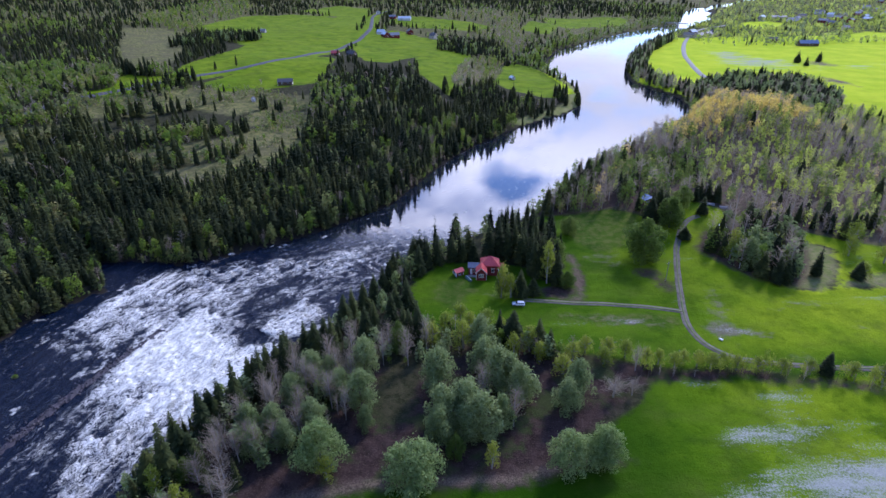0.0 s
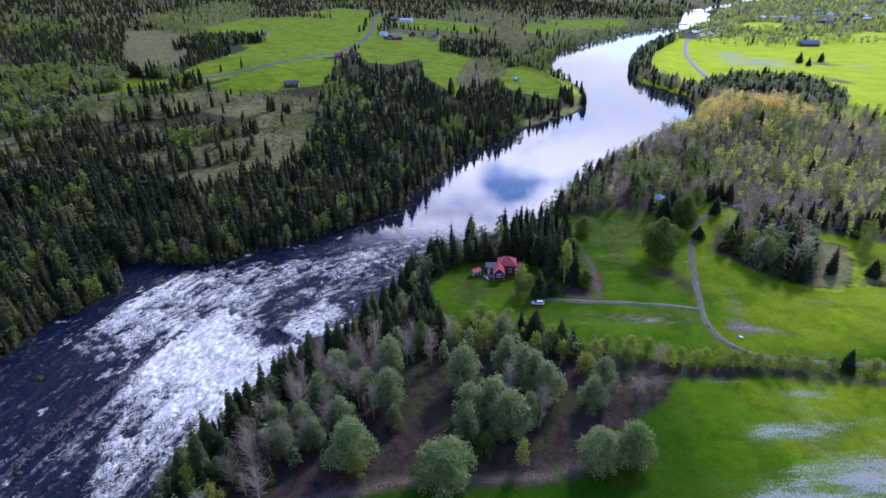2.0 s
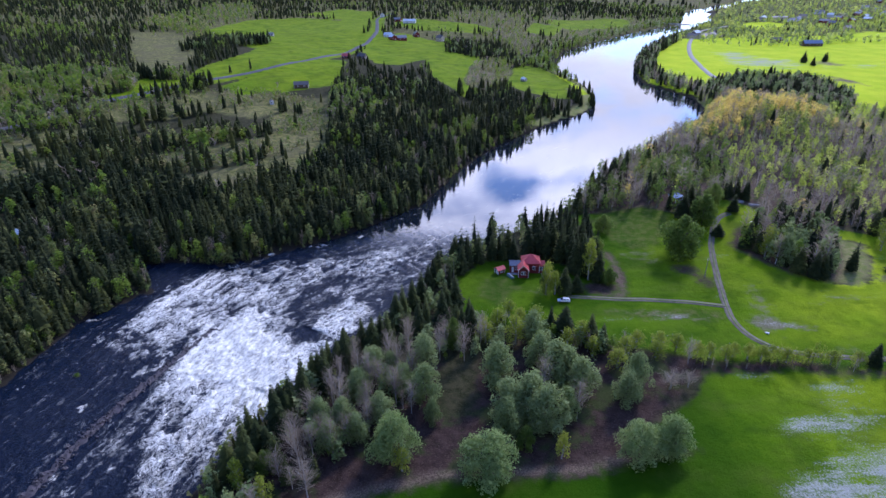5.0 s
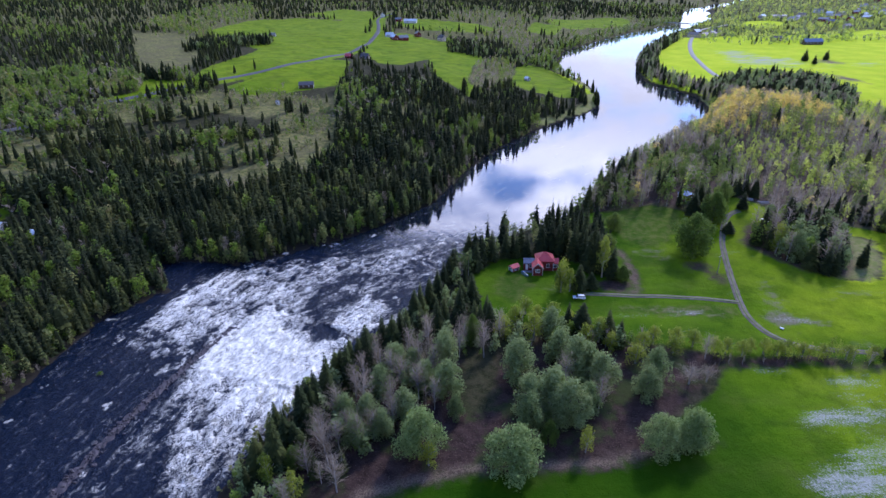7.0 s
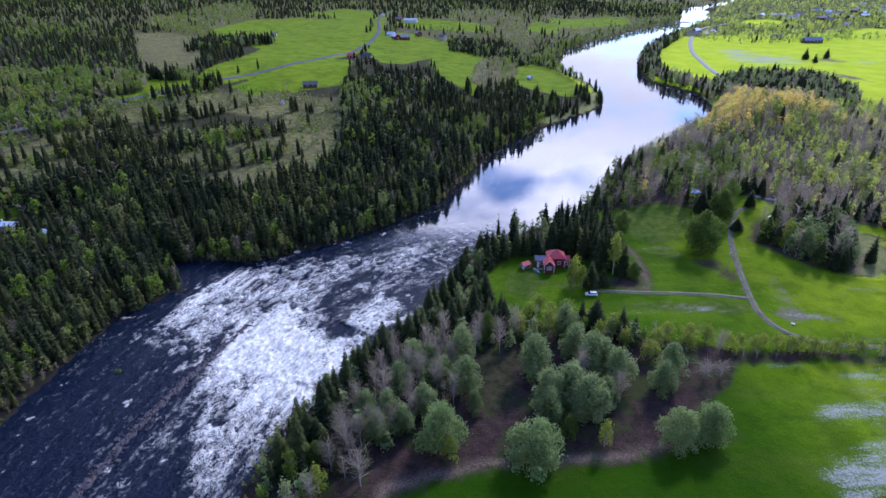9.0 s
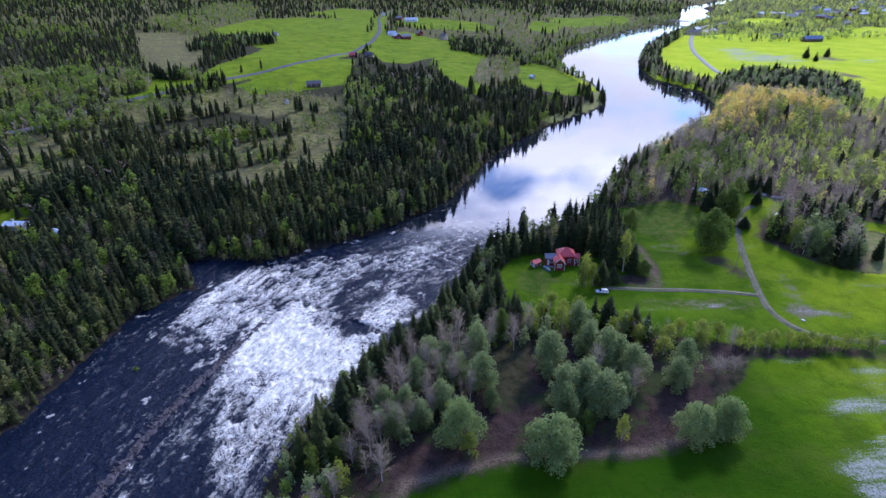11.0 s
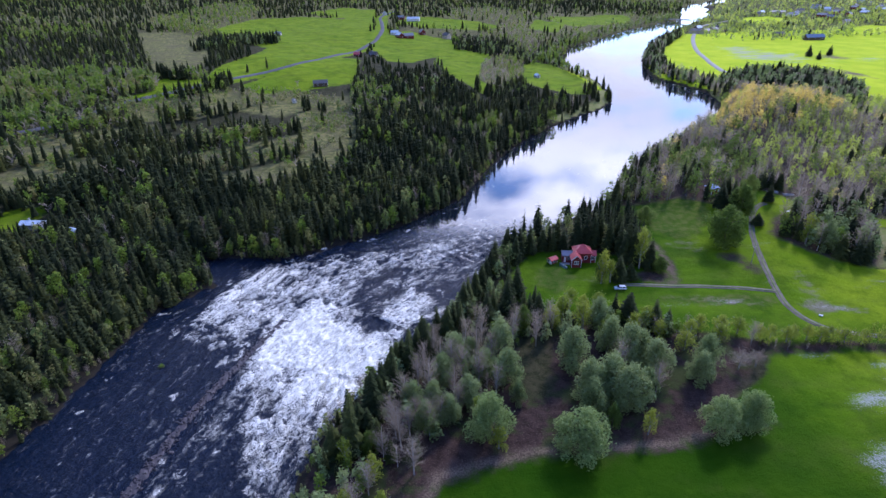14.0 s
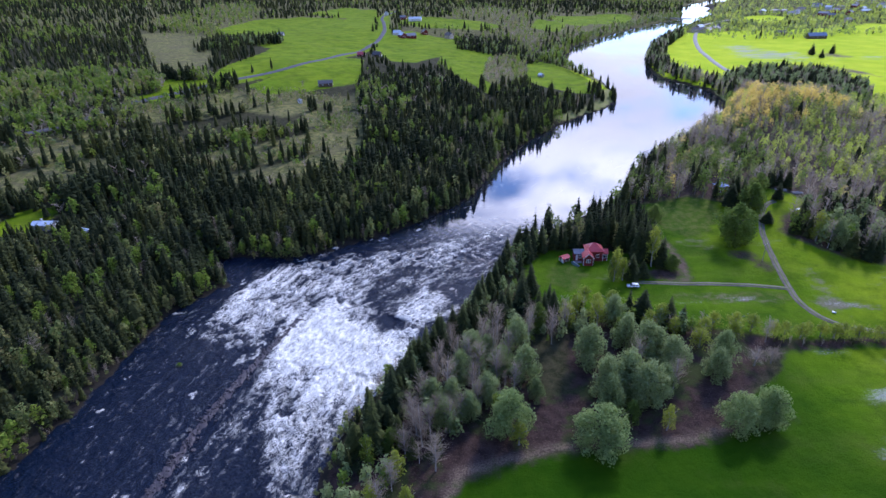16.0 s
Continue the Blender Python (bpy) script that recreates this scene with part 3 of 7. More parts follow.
HEDGE = [(62, 127), (90, 127.5), (114, 122), (140, 117), (175, 112)]
HOUSE_WOOD = [(-20, 176), (-8, 203), (10, 224), (35, 241), (54, 245), (55, 205), (51, 190), (44, 186), (38, 196), (25, 203), (5, 201), (-6, 190)]
HILL_WOOD = [(48, 247), (60, 272), (78, 304), (106, 346), (150, 392), (188, 430), (224, 484), (236, 522), (262, 518), (290, 498), (318, 466), (343, 436), (356, 402), (350, 330), (330, 250), (240, 205), (190, 206), (165, 222), (152, 226), (136, 240), (122, 250), (112, 240), (98, 236), (88, 246)]
CLUMP = [(114, 205), (121, 216), (136, 226), (152, 222), (157, 208), (149, 192), (136, 177), (124, 185)]
SLOPE = [(135, 174), (143, 170), (152, 176), (162, 188), (170, 205), (160, 212), (150, 194)]
VERGES = [[(150, 174), (162, 173), (190, 172), (215, 176), (215, 190), (185, 184), (165, 183)]]
ROUGH = [[(64, 216), (70, 206), (82, 210), (95, 226), (98, 241), (75, 250), (60, 240)], [(0, 176), (4, 186), (12, 188), (17, 178), (7, 168)], [(40, 160), (60, 154), (84, 153), (84, 158), (60, 161)]]
BAND = [(326, 610), (355, 606), (390, 592), (380, 558), (377, 501), (337, 442), (281, 410), (310, 482), (300, 528), (287, 536), (262, 548), (280, 580)]
FIELDS_FAR = [
    [(320, 640), (335, 692), (427, 911), (452, 910), (523, 830), (603, 892), (760, 900), (900, 700), (560, 420), (420, 370), (362, 400), (374, 444), (386, 468), (350, 520), (302, 560), (285, 600)],
    [(305, 824), (410, 955), (336, 735), (292, 673), (285, 743)],
    [(700, 950), (800, 1060), (900, 1000), (820, 880)],
    [(640, 1180), (700, 1300), (780, 1280), (700, 1150)],
]


def union(areas, X, Y):
    best = np.full(np.shape(X), -1e9)
    for a in areas:
        best = np.maximum(best, inside(a, X, Y))
    return best


def spread(start, fine0, fine1, stop, fine, grow, most):
    """Steps that are even between fine0 and fine1 and widen outwards."""
    mid = list(np.arange(fine0, fine1 + 1e-6, fine))
    up, s = [mid[-1]], fine
    while up[-1] < stop:
        s = min(s * grow, most)
        up.append(up[-1] + s)
    down, s = [mid[0]], fine
    while down[-1] > start:
        s = min(s * grow, most)
        down.append(down[-1] - s)
    return np.array(down[:0:-1] + mid + up[1:])


def grid_faces(nx, ny):
    i = (np.arange(ny - 1)[:, None] * nx + np.arange(nx - 1)[None, :]).ravel()
    return np.stack([i, i + 1, i + 1 + nx, i + nx], 1)


def crown_over(X, Y, tall):
    """Where the line of sight down the valley over a tree's top meets the ground behind it."""
    g = height(X, Y)
    k = (110 - g) / np.maximum(110 - g - tall, 8)
    return -25 + (X + 25) * k, -5 + (Y + 5) * k


# ---- the ground, one sheet to the horizon ----
gx, gy = spread(-4200, -170, 190, 4200, 2.4, 1.05, 70), spread(-600, 70, 280, 4900, 2.4, 1.035, 70)
GX, GY = np.meshgrid(gx, gy)
GZ = height(GX, GY)
ground_mesh = raw("ground", np.stack([GX.ravel(), GY.ravel(), GZ.ravel()], 1), grid_faces(len(gx), len(gy)), [GROUND], smooth_shade=True)
west_side = line_distance(BANK_W, GX, GY) < line_distance(BANK_E, GX, GY)
BEYOND, BESIDE = crown_over(GX, GY, 12.0), crown_over(GX, GY, 4.0)
river_in = inside(RIVER, GX, GY)
woods_e = np.maximum(union([NEAR_WOOD, HOUSE_WOOD, HILL_WOOD, CLUMP, BAND], GX, GY), np.where((GY > 1000), 1.0, -1e9))
far_green = union(FIELDS_FAR, GX, GY)
meadow_e = np.where(woods_e > far_green, -woods_e, np.maximum(-woods_e, far_green))
bare_slope = union([SLOPE] + VERGES, GX, GY)
BANK_STRAW = np.where(west_side & (GY > 430) & (GY < 700) & (GX > 60), 13 + river_in, -99)
meadow = np.where(west_side, np.maximum(np.maximum(union(FIELDS_W, GX, GY) + 6, np.where((GY < 900) & (union(FELLED, GX, GY) < -4), union(FIELDS_W, *BESIDE) - 2, -99)), np.where(GY > 470, 13 - line_distance(ROAD_W, GX, GY), -99)), np.minimum(np.minimum(meadow_e, -river_in - 5), -bare_slope))
meadow = np.minimum(meadow, -inside(GREY_STANDS[1], GX, GY))
brown = np.maximum(union([EDGE_STRIP], GX, GY), np.maximum(union([CLUMP], GX, GY) + 2.5, union([HILL_WOOD], GX, GY) - 1 - 60 * np.clip((GX - 185) / 60, 0, 1) * np.clip((GY - 235) / 60, 0, 1)))
# tree shade in the wood's gap, painted by leaving the darker floor colour
SHADY = [(-16, 108), (-6, 110), (-3, 122), (0, 142), (-16, 144), (-20, 126)]
brown = np.minimum(brown, 2 - inside(SHADY, GX, GY))
brown = np.maximum(brown, 3 - np.hypot((GX - 85) * 0.8, GY - 188) * 0.8)
brown = np.maximum(brown, 4 - np.hypot((GX - 47) * 0.55, (GY - 175.5) * 0.9))
brown = np.maximum(brown, 1.6 - line_distance([(58, 205), (58.5, 196), (57, 187.8), (55, 174), (52, 170.5)], GX, GY))
brown = np.maximum(brown, 2.5 - np.hypot((GX - 88) * 0.9, (GY - 180) * 0.5))
brown = np.maximum(brown, 2.0 - line_distance(HEDGE, GX, GY))
brown = np.maximum(brown, 4 - np.hypot((GX - 428) * 0.5, (GY - 585) * 0.16))
brown = np.maximum(brown, 4 - np.hypot((GX - 490) * 0.3, (GY - 705) * 0.2))
pale = 0.35 * np.clip((GX - 70) / 25, 0, 1) * np.clip((118 - GY) / 12, 0, 1)
pale = np.maximum(pale, 0.5 * np.exp(-((GX - 98) / 9) ** 2 - ((GY - 150) / 6) ** 2))
pale = np.maximum(pale, 0.7 * np.exp(-((GX - 62) / 25) ** 2 - ((GY - 157) / 3.5) ** 2))
pale = np.maximum(pale, 0.8 * np.exp(-((GX - 430) / 70) ** 2 - ((GY - 690) / 50) ** 2))
for area, much in (([(86, 97), (95, 99), (111, 97), (130, 84), (60, 60), (62, 84), (73, 89)], 1.0), ([(77, 105), (88, 110), (99, 112), (118, 106), (111, 97), (86, 97), (73, 100)], 0.85), ([(90, 120), (105, 121), (104, 116), (89, 116)], 0.9), ([(70, 125), (84, 125), (82, 120), (71, 121)], 0.75)):
    pale = np.maximum(pale, much * smooth(inside(area, GX, GY), -8, 6))
FAR_PALE = [(407, 844), (454, 838), (450, 756), (479, 754), (440, 680), (394, 697), (367, 714)]
pale = np.maximum(pale, 1.0 * smooth(inside(FAR_PALE, GX, GY), -20, 20))
pale = np.maximum(pale, 0.8 * np.exp(-(line_distance([(500, 665), (560, 700)], GX, GY) / 16) ** 2))
pale = np.maximum(pale, 0.7 * np.exp(-(line_distance([(101, 147.5), (110, 143)], GX, GY) / 2.0) ** 2))
scuff = np.zeros(GX.shape)
for area, much in (([(103, 177), (107, 172), (101.5, 150), (97, 140), (92, 144), (93, 161)], 0.62), ([(90, 152), (100, 154), (102, 146), (92, 145)], 0.95), ([(102, 149), (111, 146), (111, 143), (103, 144)], 0.85), ([(109, 136), (118, 136), (115, 132), (108, 132)], 0.8), ([(140, 155), (145, 152), (145, 146), (139, 148)], 0.8),
                   ([(42, 164), (60, 161), (83, 156), (83, 150), (60, 154), (42, 158)], 0.66), ([(60, 200), (66, 215), (80, 205), (78, 190), (68, 190)], 0.5), ([(110, 160), (125, 165), (140, 168), (140, 160), (125, 156)], 0.5), ([(150, 150), (180, 160), (180, 140)], 0.45), ([(18, 178), (30, 181), (34, 176), (24, 172)], 0.6)):
    scuff = np.maximum(scuff, much * smooth(inside(area, GX, GY), -5, 4))
ground_mesh.attributes.new("scuff", "FLOAT", "POINT").data.foreach_set("value", scuff.astype(np.float32).ravel())
pale = np.maximum(pale, 0.35 * np.clip((GX - 100) / 30, 0, 1) * (GY < 200))
pale = np.maximum(pale, 0.33 * np.exp(-(line_distance(ROAD_E[4:11], GX, GY) / 5.5) ** 2))
# shore is wider on the near west bank, to paint the shadow under its trees
for key, value in (("meadow", meadow / 5), ("brown", brown / 5), ("heath", np.maximum(np.maximum(np.maximum(union(HEATHS + FELLED + GREY_STANDS[1:] + [HILL_WOOD], GX, GY), np.where(west_side, union(HEATHS, *BEYOND), -99)), np.where(west_side & (GY > 850), 1.5 * smooth(GY, 850, 1100), -99)), np.maximum(bare_slope, BANK_STRAW)) / 8), ("shore", 1 - np.clip(-river_in / np.where(west_side & (GY < 420), 10.0, 4.0), 0, 1)), ("rough", union(ROUGH, GX, GY) / 5)):
    ground_mesh.attributes.new(key, "FLOAT", "POINT").data.foreach_set("value", np.clip(value, -1, 1).astype(np.float32).ravel())
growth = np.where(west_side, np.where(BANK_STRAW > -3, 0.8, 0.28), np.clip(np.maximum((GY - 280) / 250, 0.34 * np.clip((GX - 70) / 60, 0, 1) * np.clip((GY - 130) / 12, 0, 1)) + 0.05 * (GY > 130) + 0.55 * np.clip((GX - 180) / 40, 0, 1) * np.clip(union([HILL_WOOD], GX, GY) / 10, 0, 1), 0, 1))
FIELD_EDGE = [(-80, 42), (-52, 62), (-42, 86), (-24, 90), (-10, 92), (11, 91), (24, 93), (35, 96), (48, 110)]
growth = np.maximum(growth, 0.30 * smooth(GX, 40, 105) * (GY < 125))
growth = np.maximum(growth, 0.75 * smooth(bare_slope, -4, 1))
straw = 0.9 * np.exp(-(line_distance(FIELD_EDGE, GX, GY) / 1.5) ** 2)
YARD_EDGE = [(58, 205), (58.5, 196), (57, 187.8), (55, 174), (52, 170.5), (42, 170)]
straw = np.maximum(straw, 0.6 * np.exp(-(line_distance([(93, 152), (98.5, 145.5)], GX, GY) / 2.5) ** 2))
straw = np.maximum(straw, 0.8 * np.exp(-(line_distance(YARD_EDGE, GX, GY) / 2.2) ** 2))
# mask of the painted shadow: near western field and along the river wood
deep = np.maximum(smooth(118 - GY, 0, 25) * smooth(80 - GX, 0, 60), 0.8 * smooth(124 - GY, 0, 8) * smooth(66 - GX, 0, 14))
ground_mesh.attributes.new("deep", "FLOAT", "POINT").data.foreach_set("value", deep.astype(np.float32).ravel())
ground_mesh.attributes.new("straw", "FLOAT", "POINT").data.foreach_set("value", straw.astype(np.float32).ravel())
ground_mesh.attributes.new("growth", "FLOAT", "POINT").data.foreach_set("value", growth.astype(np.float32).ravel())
ground_mesh.attributes.new("pale", "FLOAT", "POINT").data.foreach_set("value", pale.astype(np.float32).ravel())
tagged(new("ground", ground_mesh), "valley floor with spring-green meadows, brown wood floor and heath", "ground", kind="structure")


# ---- the river ----
def hashed(ix, iy, seed):
    v = np.sin(ix * 127.1 + iy * 311.7 + seed * 74.7) * 43758.5453
    return v - np.floor(v)


def value_noise(x, y, seed=0.0):
    ix, iy = np.floor(x), np.floor(y)
    fx, fy = x - ix, y - iy
    fx, fy = fx * fx * (3 - 2 * fx), fy * fy * (3 - 2 * fy)
    a, b = hashed(ix, iy, seed), hashed(ix + 1, iy, seed)
    c, d = hashed(ix, iy + 1, seed), hashed(ix + 1, iy + 1, seed)
    return (a * (1 - fx) + b * fx) * (1 - fy) + (c * (1 - fx) + d * fx) * fy


def fbm(x, y, octaves=4, seed=0.0):
    total, size, norm = 0, 1.0, 0
    for k in range(octaves):
        total = total + size * value_noise(x * 2 ** k, y * 2 ** k, seed + k * 3.1)
        norm += size
        size *= 0.5
    return total / norm


def flow_of(X, Y):
    """Way down the river and way across it, in metres."""
    mid = [(-135, -400), (-128, 0), (-120, 60), (-113, 100), (-104, 140), (-86, 180), (-52, 208), (-22, 232), (20, 262), (50, 310), (85, 365), (140, 425), (180, 480), (195, 540), (190, 620), (200, 730), (255, 870), (335, 990), (420, 1125), (560, 1300), (730, 1590), (1450, 2500), (3360, 5600)]
    best, along = np.full(X.shape, 1e18), np.zeros(X.shape)
    side = np.zeros(X.shape)
    run = 0.0
    for (ax, ay), (bx, by) in zip(mid[:-1], mid[1:]):
        dx, dy = bx - ax, by - ay
        long = math.hypot(dx, dy)
        k = np.clip(((X - ax) * dx + (Y - ay) * dy) / long ** 2, 0, 1)
        d = (X - ax - k * dx) ** 2 + (Y - ay - k * dy) ** 2
        near = d < best
        along = np.where(near, run + k * long, along)
        side = np.where(near, ((X - ax) * dy - (Y - ay) * dx) / long, side)
        best = np.minimum(best, d)
        run += long
    return along, side


JETTY_LINE = [(-121, 72), (-116.5, 90), (-112.5, 109), (-108, 125), (-102, 141), (-94, 162)]
LIP = [(-70, 190), (-58, 205), (-42, 222), (-26, 222), (-24, 205), (-34, 186), (-44, 178), (-60, 172)]
TONGUE = [(-97, 167), (-80, 164), (-71, 156), (-65, 150), (-55, 142), (-58, 132), (-68, 114), (-73, 102), (-77, 88), (-84, 50), (-108, 50), (-94, 89), (-98, 100), (-100, 112), (-99, 124), (-98, 134), (-98, 150)]
FALL = [(-97, 166), (-80, 164), (-73, 157), (-65, 150), (-55, 143), (-58, 131), (-68, 119), (-82, 123), (-94, 132), (-97, 138), (-96, 150)]
UPPER = [(-83, 220), (-78, 212), (-78, 194), (-73, 187), (-70, 177), (-72, 166), (-89, 168), (-98, 172), (-103, 156), (-111, 149), (-123, 152), (-131, 160), (-129, 183), (-120, 195), (-109, 208), (-95, 214)]
SIDE = [(-61, 147), (-56, 166), (-53, 176), (-48, 179), (-38, 172), (-36, 166), (-45, 156), (-53, 147)]
wx, wy = spread(-200, -160, 0, 3500, 0.5, 1.06, 60), spread(-420, 72, 245, 5000, 0.5, 1.05, 60)
WX, WY = np.meshgrid(wx, wy)
ALONG, ACROSS = flow_of(WX, WY)
wild = smooth(WY, 250, 190) * (0.72 + 0.28 * smooth(ACROSS, -45, -10) + 0.28 * smooth(WY, 165, 195))
wild = np.clip(np.maximum(wild, 0.0), 0, 1)
ragged = 9 * (fbm(ALONG * 0.09, ACROSS * 0.16, 4, 17) - 0.5)
foam = 0.05 + (0.22 - 0.18 * smooth(ACROSS, 0, 14)) * smooth(WY, 232, 205) * smooth(WY, 150, 185)
foam = foam - 0.16 * smooth(-ACROSS, -2, 8) * smooth(WY, 178, 155)
for area, much, low, high in ((LIP, 0.24, -14, 9), (TONGUE, 0.60, -14, 12), (UPPER, 0.45, -20, 12), (SIDE, 0.66, -4, 4), (FALL, 1.05, -3, 5)):
    fade = 0.45 + 0.55 * smooth(WY, 92, 140) if area is TONGUE else 1.0
    foam = np.maximum(foam, fade * much * smooth(inside(area, WX, WY) + ragged, low, high))
foam *= 0.25 + 0.75 * smooth(line_distance(BANK_W, WX, WY), 3, 16)
# standing waves: sharp at the upstream tip, trailing foam downstream
wave_rng = np.random.default_rng(31)
seat = np.nonzero(((foam > 0.20) & (WX < 0)).ravel())[0]
lively = np.nonzero(((wild > 0.05) & (WX < 20) & (WY > 40)).ravel())[0]
la, lc = ALONG.ravel()[lively], ACROSS.ravel()[lively]
wave, ridge = np.zeros(len(lively)), np.zeros(len(lively))
for pick in wave_rng.choice(seat, 380, replace=False):
    a0, c0 = ALONG.ravel()[pick], ACROSS.ravel()[pick]
    half, long = wave_rng.uniform(1.5, 6.5), wave_rng.uniform(4, 13)
    near = np.nonzero((np.abs(lc - c0) < half) & (la < a0 + 1) & (la > a0 - long * 1.3))[0]
    off = (lc[near] - c0) / half
    u = (a0 - off ** 2 * half * 0.9 + 0.8 * np.sin(lc[near] * 1.7 + a0) - la[near]) / long
    shape = smooth(u, -0.03, 0.04) * np.clip(1 - u, 0, 1) ** 1.2 * (1 - off ** 4)
    wave[near] = np.maximum(wave[near], shape * wave_rng.uniform(0.6, 1.0))
    ridge[near] = np.maximum(ridge[near], np.where(u > -0.04, np.exp(-np.clip(u, 0, 9) * long / 2.2), 0) * (1 - off ** 2) * smooth(u, -0.08, 0.03))
crest_line, swell = np.zeros(WX.size), np.zeros(WX.size)
crest_line[lively], swell[lively] = wave, ridge
crest_line, swell = crest_line.reshape(WX.shape), swell.reshape(WX.shape)
front = smooth(inside(FALL, WX, WY) + 0.9 * ragged, -8, 7)
lace = 1 - np.abs(fbm(ALONG * 0.13 + 3 * fbm(WX * 0.1, WY * 0.1, 3, 77), ACROSS * 0.24, 4, 5) - 0.5) * 7.0
patchy = fbm(ALONG * 0.045, ACROSS * 0.11, 4, 25) - 0.5
foam = 0.34 * foam + 0.58 * front * (0.80 + 2.4 * patchy) + 0.80 * crest_line * smooth(foam, 0.10, 0.42) + 0.16 * np.clip(lace, -1, 1) * smooth(foam, 0.02, 0.30) + 0.75 * patchy - 0.03 - 0.36 * smooth(-ACROSS, -4, 6) * smooth(WY, 172, 150)
caps = smooth(fbm(WX * 0.16, WY * 0.16, 3, 43), 0.70, 0.76) * smooth(fbm(WX * 0.7, WY * 0.7, 3, 47), 0.45, 0.62)
foam = np.clip(np.maximum(foam, 0.42 * caps), -0.25, 1.15) * smooth(wild, 0.0, 0.3)
WZ = wild * (0.9 * (fbm(ALONG * 0.13, ACROSS * 0.22, 4, 1) - 0.5) + 0.5 * (fbm(ALONG * 0.5, ACROSS * 0.6, 3, 9) - 0.5)) + foam * 0.40 * (1 - np.abs(2 * fbm(ALONG * 0.12, ACROSS * 0.24, 4, 3) - 1) * 2.2)
WZ += (0.05 + 0.95 * wild) * 0.26 * np.sin(ALONG * 1.25 + 9 * fbm(WX * 0.06, WY * 0.06, 3, 7)) * smooth(WY, 185, 205) * smooth(WY, 252, 235)
WZ += wild * 0.75 * swell
WZ *= 1 - 0.9 * np.exp(-(line_distance(JETTY_LINE, WX, WY) / 3.5) ** 2)
keep = (inside(RIVER, WX, WY) > -8).ravel()
wf = grid_faces(len(wx), len(wy))
wf = wf[keep[wf].any(1)]
used = np.unique(wf)
renumber = np.zeros(WX.size, np.int32)
renumber[used] = np.arange(len(used))
water_mesh = raw("river", np.stack([WX.ravel(), WY.ravel(), WZ.ravel()], 1)[used], renumber[wf], [WATER], smooth_shade=True)
for key, value in (("foam", foam), ("wild", wild)):
    water_mesh.attributes.new(key, "FLOAT", "POINT").data.foreach_set("value", value.ravel()[used].astype(np.float32))
water_mesh.attributes.new("flow", "FLOAT_VECTOR", "POINT").data.foreach_set("vector", np.stack([ALONG.ravel(), ACROSS.ravel(), ALONG.ravel() * 0], 1)[used].astype(np.float32).ravel())
tagged(new("river_water", water_mesh), "wide river, smooth and mirroring upstream, foaming white rapids below", "river", kind="structure")


# ---- roads and tracks ----
def smooth_line(line, pace=3.0):
    pts = [Vector((x, y, 0)) for x, y in line]
    out = []
    for k in range(len(pts) - 1):
        p0, p1, p2, p3 = pts[max(k - 1, 0)], pts[k], pts[k + 1], pts[min(k + 2, len(pts) - 1)]
        count = max(2, int((p2 - p1).length / pace))
        for j in range(count):
            t = j / count
            out.append(0.5 * ((2 * p1) + (p2 - p0) * t + (2 * p0 - 5 * p1 + 4 * p2 - p3) * t * t + (3 * p1 - p0 - 3 * p2 + p3) * t ** 3))
    return out + [pts[-1]]


def ribbon(name, line, offsets, lift, mat, label, pace=3.0, parent=None):
    pts = smooth_line(line, pace)
    verts, nw = [], len(offsets)
    for k, p in enumerate(pts):
        d = (pts[min(k + 1, len(pts) - 1)] - pts[max(k - 1, 0)]).normalized()
        side = Vector((d.y, -d.x, 0))
        for j, o in enumerate(offsets):
            q = p + side * (o + 0.25 * math.sin(k * 0.9 + j * 2.1) * 0.4)
            z = ground_at(q.x, q.y)
            verts.append((q.x, q.y, z + (lift if 0 < j < nw - 1 else -0.35)))
    me = raw(name, verts, grid_faces(nw, len(pts))[:, ::-1], [mat], smooth_shade=True)
    ob = new(name, me)
    if parent:
        ob.parent = parent
        return ob
    return tagged(ob, label, "road", kind="structure")


ribbon("road", ROAD_W, (-3.6, -2.6, -1.0, 1.0, 2.6, 3.6), 0.5, ASPHALT, "grey asphalt country road curving through green fields", 4.0)
ribbon("road_far", ROAD_FAR, (-3.4, -2.6, 0, 2.6, 3.4), 0.6, PALE_ROAD, "pale asphalt road along the far bank", 6.0)
ribbon("gravel_track", ROAD_E, (-1.55, -1.1, -0.5, 0.5, 1.1, 1.55), 0.12, GRAVEL, "narrow gravel farm track with a grassy middle", 2.0)
ribbon("track_middle", ROAD_E, (-0.35, -0.25, 0.25, 0.35), 0.19, VERGE, "grass strip along the middle of the track", 2.0)
ribbon("driveway", DRIVE, (-1.6, -1.1, -0.4, 0.4, 1.1, 1.6), 0.11, GRAVEL, "faint gravel driveway through the meadow", 2.0)
ribbon("driveway_middle", DRIVE, (-0.5, -0.4, 0.4, 0.5), 0.18, VERGE, "grass strip along the middle of the driveway", 2.0)


